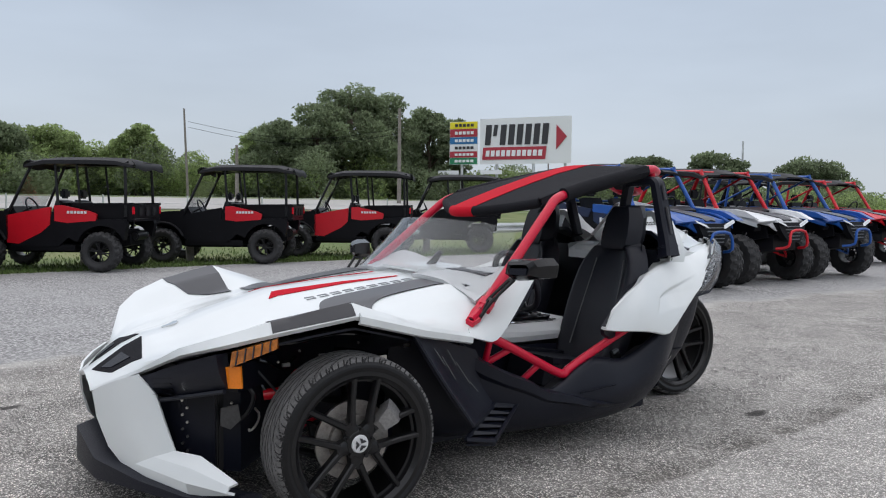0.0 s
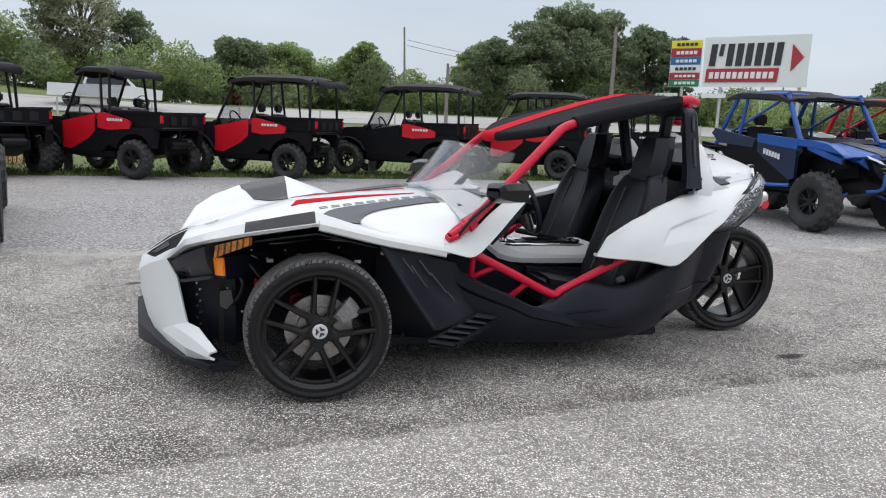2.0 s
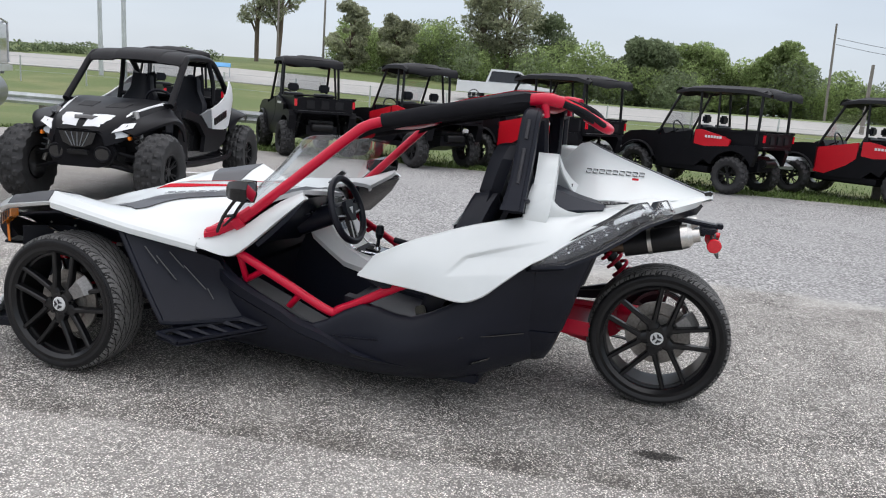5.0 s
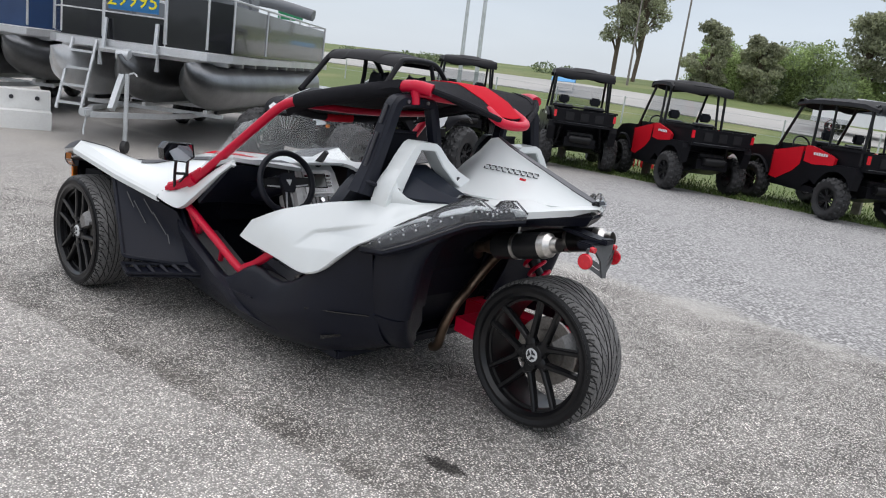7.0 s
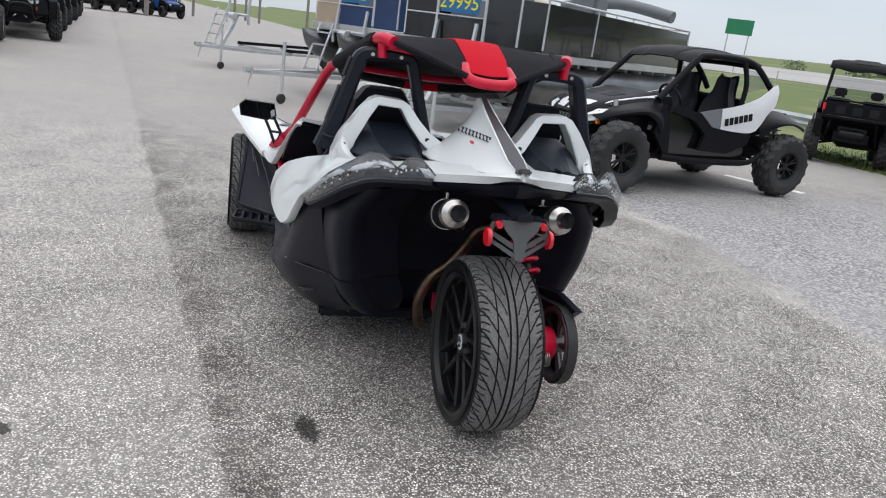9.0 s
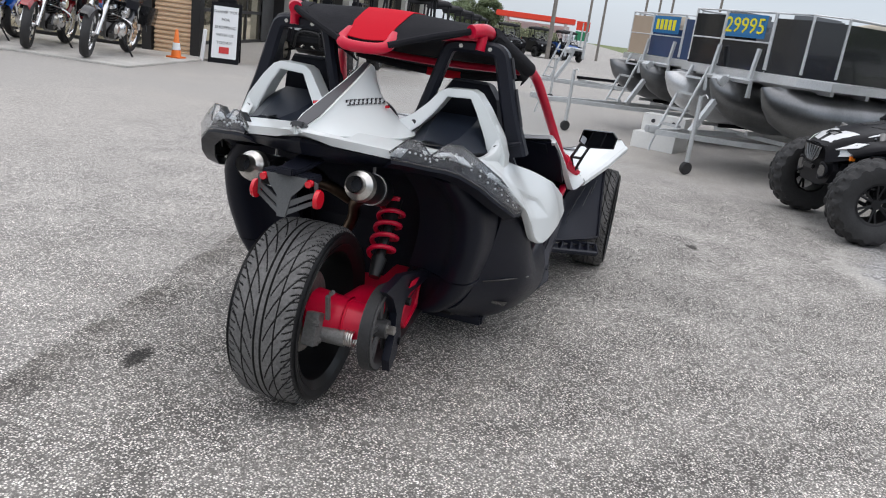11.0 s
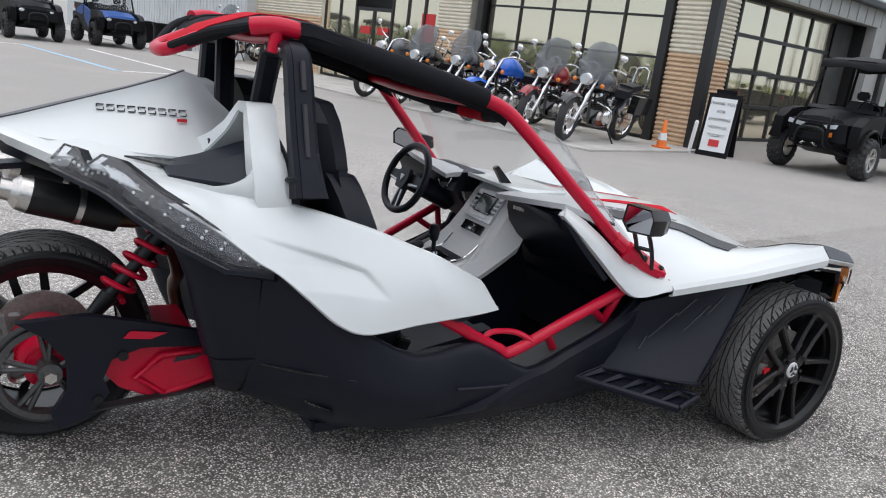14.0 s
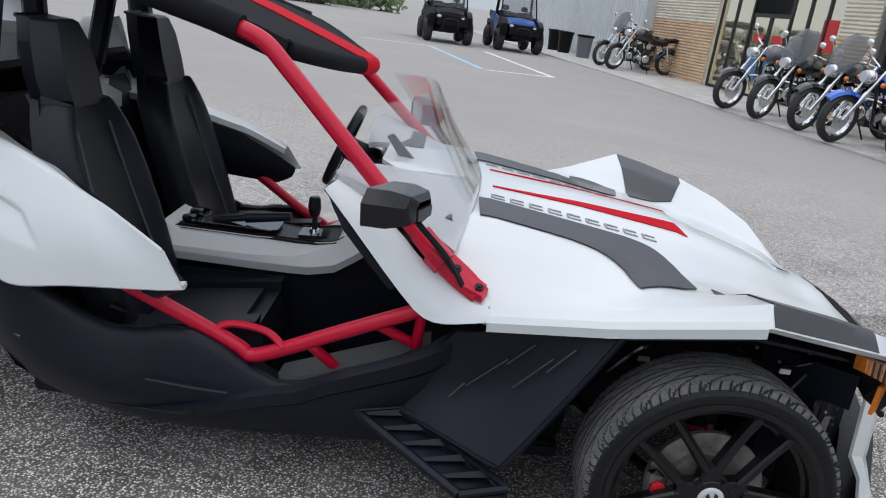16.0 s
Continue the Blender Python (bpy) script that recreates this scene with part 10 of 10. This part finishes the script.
woods()
for az, d, h, sp, mt, sl, lab in ((-107.9, 66, 6.2, 3.4, "leafdark", False, "broadleaf tree at the edge of the tall clump"), (-110.5, 66, 7.4, 3.8, "leafdark", False, "tall dark broadleaf tree"), (-113.2, 68, 9.2, 4.2, "leafdark", False, "tall dark broadleaf tree"), (-116.0, 70, 8.8, 4.0, "leafdark", False, "tall dark broadleaf tree"),
                                 (-118.8, 68, 7.4, 3.0, "leafdark", False, "tall dark broadleaf tree"), (-120.6, 66, 7.0, 1.8, "leafdark", False, "slim dark tree at the end of the clump"), (-106.5, 70, 5.8, 3.0, "leaf", False, "round green tree by the road"),
                                 (-98, 66, 5.4, 2.6, "leaf", False, "round green tree by the road"), (-92.5, 66, 4.9, 3.6, "leaf", False, "dull green tree by the road"), (-89.5, 64, 4.7, 3.4, "leafdark", False, "dull green tree by the road"),
                                 (-82.5, 66, 6.4, 2.0, "leafdark", True, "thin tree with clumped crown"), (-79.3, 66, 9.4, 2.8, "leafpale", True, "tall sparse tree with pale leaves"), (-77.6, 66, 7.2, 2.0, "leafpale", True, "tall sparse tree with pale leaves"),
                                 (-71.5, 60, 4.3, 1.8, "leafpale", False, "olive green tree by the road"), (-68.2, 60, 4.9, 1.8, "leafpale", False, "olive green tree by the road"), (-62.9, 67, 10.6, 2.6, "leafpale", True, "tall feathery pale tree"), (-61.4, 68, 11.4, 2.2, "leafpale", True, "tall feathery pale tree"),
                                 (-140, 70, 5.0, 3.5, "leafdark", False, "low dark tree behind the sport vehicles"), (-146, 75, 4.6, 4.0, "leafdark", False, "low dark tree behind the sport vehicles"), (-135, 74, 4.4, 3.0, "leafdark", False, "low dark tree behind the sport vehicles"),
                                 (12.4, 100, 4.4, 2.4, "leafdark", True, "thin far tree beyond the workshop"), (10.6, 100, 4.8, 2.0, "leafdark", True, "thin far tree beyond the workshop"),
                                 (7.6, 62, 2.0, 1.7, "leafpale", False, "low yellow-green bush behind the far vehicles"), (5.4, 62, 1.8, 1.7, "leafpale", False, "low yellow-green bush behind the far vehicles")):
    x, y = polar(az, d)
    tree(lab, x, y, h, sp, M[mt], int(abs(az * 7)), (.15 if mt == "leafdark" else .115) if not sl else .125, (26000 if sp > 2.4 else 12000) if not sl else 9000, .06 if not sl else .3, sl)


def road_and_rail():
    # the road on its bank, a long ribbon
    bm = BM()
    rows = []
    for x in range(-140, 141, 7):
        row = []
        for d in (35, 38, 43):
            y = 0.11 * x - d - 3
            row.append((x, y, bank(x, y) + .06))
        rows.append(row)
    sheet(bm, rows, -.05)
    tagged(part("road", bm, M["road"]), "pale concrete highway on its grass bank", "road", kind="structure")
    g = thing("guard_rail", "galvanised guard rail behind the parked vehicles", "guard rail")
    line = [(x, 0.11 * x - 12.6 - .0 * x) for x in np.arange(-26, 27, 2.0)]
    bm = BM()
    rows = [[(x, y + .03, .46), (x, y + .06, .52), (x, y + .0, .585), (x, y + .06, .65), (x, y + .03, .72)] for x, y in line]
    sheet(bm, rows, .006)
    part("rail_beam", bm, M["galv"], g)
    for x, y in line:
        part("rail_post", box(BM(), (x, y - .06, .34), (.14, .12, .68)), M["polewood"], g)
    # wire fence further up the slope
    f = thing("wire_fence", "thin wire fence on posts along the slope", "fence")
    for k in range(36):
        x = -62 + k * 3.4
        y = 0.11 * x - 30
        part("fence_post", rod(BM(), (x, y, bank(x, y)), (x, y, bank(x, y) + 1.2), .035, seg=6), M["galv"], f)
    for z in (.5, .85, 1.15):
        pts = [(-62 + k * 3.4, 0.11 * (-62 + k * 3.4) - 30, bank(-62 + k * 3.4, 0.11 * (-62 + k * 3.4) - 30) + z) for k in range(36)]
        part("fence_wire", tube(BM(), pts, .008, 4, 1), M["galv"], f)


road_and_rail()


def grass_edge():
    rnd = np.random.RandomState(8)
    n = 26000
    x = rnd.uniform(-16, 14, n)
    y = 0.11 * x - 11.25 - rnd.exponential(1.2, n)
    h = rnd.uniform(.02, .085, n)
    a = rnd.uniform(0, math.pi, n)
    lean = rnd.uniform(-.05, .05, (n, 2))
    w = .012
    verts, faces = [], []
    for i in range(n):
        c, s = math.cos(a[i]) * w, math.sin(a[i]) * w
        verts += [(x[i] - c, y[i] - s, 0), (x[i] + c, y[i] + s, 0), (x[i] + lean[i, 0], y[i] + lean[i, 1], h[i])]
        faces.append((3 * i, 3 * i + 1, 3 * i + 2))
    me = bpy.data.meshes.new("grass_blades")
    me.from_pydata(verts, [], faces)
    me.materials.append(M["grassblade"])
    tagged(part("grass_blades", me, None), "rough grass along the lot edge", "grass", kind="stuff")


grass_edge()


def poles():
    def pole(label, az, d, h, r=.14, arms=True, lean=0.0, mat="polewood"):
        x, y = polar(az, d)
        t = thing("utility_pole", label, "utility pole", pose(x, y, bank(x, y) - .02, 0, lean, 0), "roadside poles")
        part("shaft", rod(BM(), (0, 0, 0), (0, 0, h), r, r * .65, 10), M[mat], t)
        if arms:
            part("cross_arm", box(BM(), (0, 0, h - .5), (1.8, .1, .12), Euler((0, 0, radians(az + 90)))), M[mat], t)
            for k in (-.8, 0, .8):
                a = radians(az + 90)
                part("insulator", rod(BM(), (math.cos(a) * k, math.sin(a) * k, h - .44), (math.cos(a) * k, math.sin(a) * k, h - .2), .05, .03, 8), M["satin"], t)
        return t
    pole("grey wooden utility pole by the road", -116.2, 55, 6.9, .16, False)
    pole("thin utility pole by the road", -101.2, 60, 6.5, .10, False, 2)
    pole("thin utility pole by the road", -103.9, 46, 3.6, .12, False)
    pole("tall thin pole beyond the road", -66.2, 60, 8.0, .09, False)
    pole("tall thin pole beyond the road", -63.0, 58, 6.2, .09, False)
    pole("tall pale lamp post beside the ramp", -53.2, 42, 9.0, .13, False, 1, "galv")
    pole("tall pale lamp post beside the ramp", -51.6, 46, 8.5, .13, False, 1, "galv")
    pole("pole among the trees", -128, 80, 4.6, .1, False)
    pole("lamp post far beyond the sport vehicles", -141.5, 70, 6.4, .12, False, 0, "galv")
    for az, d, h in ((3.4, 48, 10.5), (14.1, 70, 11), (16.6, 70, 11), (1.7, 60, 11), (.8, 62, 12), (-2.0, 64, 12), (-2.6, 70, 12), (-3.7, 66, 12), (-7.4, 60, 12)):
        pole("dark utility pole beyond the boats", az, d, h, .15 if d < 50 else .11, True, 0)
    # wires
    t = thing("power_lines", "thin black power lines between poles", "power lines")
    for k, (az0, az1, h) in enumerate(((-116.2, -101.2, 5.6), (-116.2, -101.2, 5.2), (16.5, 1.0, 10.0), (16.5, 1.0, 9.4), (9.3, -3.5, 9.8), (20.2, 9.3, 10.4))):
        a, b = polar(az0, 58), polar(az1, 58)
        pts = [(a[0] + (b[0] - a[0]) * f, a[1] + (b[1] - a[1]) * f, 1.3 * (az0 < -90) + h - 1.0 * math.sin(math.pi * f)) for f in np.linspace(0, 1, 9)]
        part("wire", tube(BM(), pts, .018, 4, 1), M["satin"], t)


poles()


def roadside_sign():
    """Large two-part sign on posts; names become plain bars."""
    a, b = polar(-120.3, 64), polar(-129.25, 60)
    A, B = Vector((*a, 0)), Vector((*b, 0))
    u = (B - A).normalized()
    n = Vector((-u.y, u.x, 0))
    if n.dot(Vector((1.5, 3.5, 0)) - A) < 0:
        n = -n
    W = (B - A).length
    t = thing("roadside_sign", "large white roadside sign with red arrow and coloured brand panels", "sign")
    z0, z1 = 4.5, 8.2

    def plate(s0, s1, za, zb, mat, name, off, lean=0.0):
        q = [A + u * (W * s0) + n * off + Vector((0, 0, z0 + (z1 - z0) * za)), A + u * (W * s1) + n * off + Vector((0, 0, z0 + (z1 - z0) * za)),
             A + u * (W * (s1 + lean)) + n * off + Vector((0, 0, z0 + (z1 - z0) * zb)), A + u * (W * (s0 + lean)) + n * off + Vector((0, 0, z0 + (z1 - z0) * zb))]
        return part(name, slab(BM(), q, n * .05), M[mat], t)
    plate(.26, 1.0, 0, 1, "boardwhite", "main_panel", 0)
    plate(0, .245, 0, .96, "boardwhite", "brand_panel", .01)
    for za, zb, c in ((.80, .95, "signyellow"), (.62, .79, "signred"), (.46, .61, "signblue"), (.30, .45, "boardwhite"), (.16, .29, "signred"), (.01, .15, "signgreen")):
        p = plate(.005, .24, za, zb, c, "brand_bar", .07)
        for k in range(5):
            s0 = .05 + k * .034
            plate(s0, s0 + .024, za + (zb - za) * .3, za + (zb - za) * .7, "ink" if c in ("signyellow", "boardwhite") else "boardwhite", "letter_bar", .13)
    for k in range(8):
        s0 = .305 + k * .068 - (.012 if k > 1 else 0)
        hi = .86 if k != 1 else .86
        plate(s0, s0 + (.046 if k != 1 else .03), .42 if k != 1 else .62, hi, "ink", "name_bar", .07, .012)
    plate(.285, .80, .10, .37, "signred", "lower_band", .07, .008)
    for k in range(11):
        s0 = .315 + k * .043
        plate(s0, s0 + .03, .17, .30, "boardwhite", "lower_bar", .13, .004)
    arrow = [A + u * (W * .885) + n * .07 + Vector((0, 0, z0 + (z1 - z0) * .30)), A + u * (W * .885) + n * .07 + Vector((0, 0, z0 + (z1 - z0) * .82)), A + u * (W * .965) + n * .07 + Vector((0, 0, z0 + (z1 - z0) * .57))]
    part("arrow", slab(BM(), arrow, n * .05), M["signred"], t)
    for s in (.1, .4, .7, .95):
        p = A + u * (W * s) - n * .15
        part("sign_post", rod(BM(), (p.x, p.y, 0), (p.x, p.y, z1 - .3), .12, seg=8), M["galv"], t)
    for s0 in (-.10, .27):
        plate(s0, s0 + .18, -.22, -.13, "boardwhite", "small_board", .02)


roadside_sign()


def far_things():
    # green direction sign
    x, y = polar(-37.3, 85)
    t = thing("road_sign", "green overhead road sign on posts", "sign", pose(x, y, bank(x, y), 0, 0, -127))
    part("panel", box(BM(), (0, 0, 3.2), (2.6, .06, 1.5)), M["signgreen"], t)
    for s in (-1, 1):
        part("leg", rod(BM(), (s, .05, 0), (s, .05, 3.6), .06, seg=8), M["galv"], t)
    # pickup truck on the road
    x = 9.2
    y = 0.11 * x - 41.5
    t = thing("pickup_truck", "white crew-cab pickup truck on the highway", "pickup truck", pose(x, y, bank(x, y) + .08, 0, 0, 186))
    bm = BM()
    slab(bm, [(2.7, -.95, .45), (2.75, -.95, .95), (1.5, -.95, 1.08), (-2.7, -.95, 1.12), (-2.75, -.95, .5)], (0, 1.9, 0))
    part("body", bm, M["truckwhite"], t, "", 30, .05)
    bm = slab(BM(), [(1.45, -.85, 1.08), (.75, -.78, 1.80), (-.85, -.78, 1.84), (-1.1, -.85, 1.10)], (0, 1.66, 0))
    part("cab", bm, M["truckwhite"], t, "", 30, .06)
    for s in (1, -1):
        part("side_window", slab(BM(), [(1.2, s * .87, 1.14), (.7, s * .81, 1.70), (-.78, s * .81, 1.72), (-.95, s * .87, 1.14)], (0, .02 * s, 0)), M["gloss"], t)
        for q in (1.75, -1.7):
            w = part("wheel", UT["work"][0], None, t)
            w.matrix_local = Matrix.Translation((q, s * .82, .36)) @ Matrix.Diagonal((1.08, 1, 1.08, 1))
            part("rim", UT["work"][1], None, w)
    part("bed_well", box(BM(), (-1.9, 0, 1.10), (1.5, 1.6, .06)), M["utvblack"], t)
    # blue tarpaulin stall and orange barrels
    x, y = polar(-59.2, 47)
    t = thing("market_tent", "blue tarpaulin over a roadside stall", "tent", pose(x, y, bank(x, y), 0, 0, 30) @ Matrix.Diagonal((.5, .5, .5, 1)))
    bm = BM()
    sheet(bm, [[(-1.4, -1.2, 1.3), (-1.4, 0, 1.75), (-1.4, 1.2, 1.3)], [(1.4, -1.2, 1.2), (1.4, 0, 1.7), (1.4, 1.2, 1.2)]], .03, 3)
    part("tarpaulin", bm, M["tent"], t)
    for a in (-1.3, 1.3):
        for b in (-1.1, 1.1):
            part("tent_leg", rod(BM(), (a, b, 0), (a, b, 1.3), .03, seg=6), M["galv"], t)
    # red seat stack by the rail
    t = thing("chair_stack", "stacked red plastic chairs behind the guard rail", "chairs", pose(6.6, -13.4, 0))
    for k in range(4):
        bm = box(BM(), (.28 * k, 0, .45), (.24, .4, .04))
        box(bm, (.28 * k, -.18, .68), (.24, .04, .42), Euler((-.15, 0, 0)))
        for sx in (-.1, .1):
            for sy in (-.16, .16):
                rod(bm, (.28 * k + sx, sy, 0), (.28 * k + sx, sy, .44), .015, seg=6)
        part("chair", bm, M["utvred"], t)
    # fuel station canopy far down the street
    x, y = polar(6.9, 92)
    t = thing("station_canopy", "red fuel station canopy on white posts", "canopy", pose(x, y, 0, 0, 0, 6.9 + 90))
    part("canopy_slab", box(BM(), (0, 0, 3.35), (9.2, 6, .6)), M["canopyred"], t, "", 30, .05)
    for a in (-3.5, 3.5):
        for b in (-2, 2):
            part("canopy_post", rod(BM(), (a, b, 0), (a, b, 3.2), .15, seg=10), M["boardwhite"], t)
    part("kiosk", box(BM(), (0, -5, 1.4), (8, 3, 2.8)), M["boardwhite"], t)
    x, y = polar(2.6, 70)
    t = thing("price_sign", "red and green roadside fuel price sign", "sign", pose(x, y, 0, 0, 0, 92))
    part("sign_pole", rod(BM(), (0, 0, 0), (0, 0, 3.0), .1, seg=8), M["galv"], t)
    part("upper_panel", box(BM(), (0, 0, 2.7), (1.2, .15, .8)), M["canopyred"], t)
    part("lower_panel", box(BM(), (0, 0, 1.8), (1.2, .15, .8)), M["signgreen"], t)


far_things()
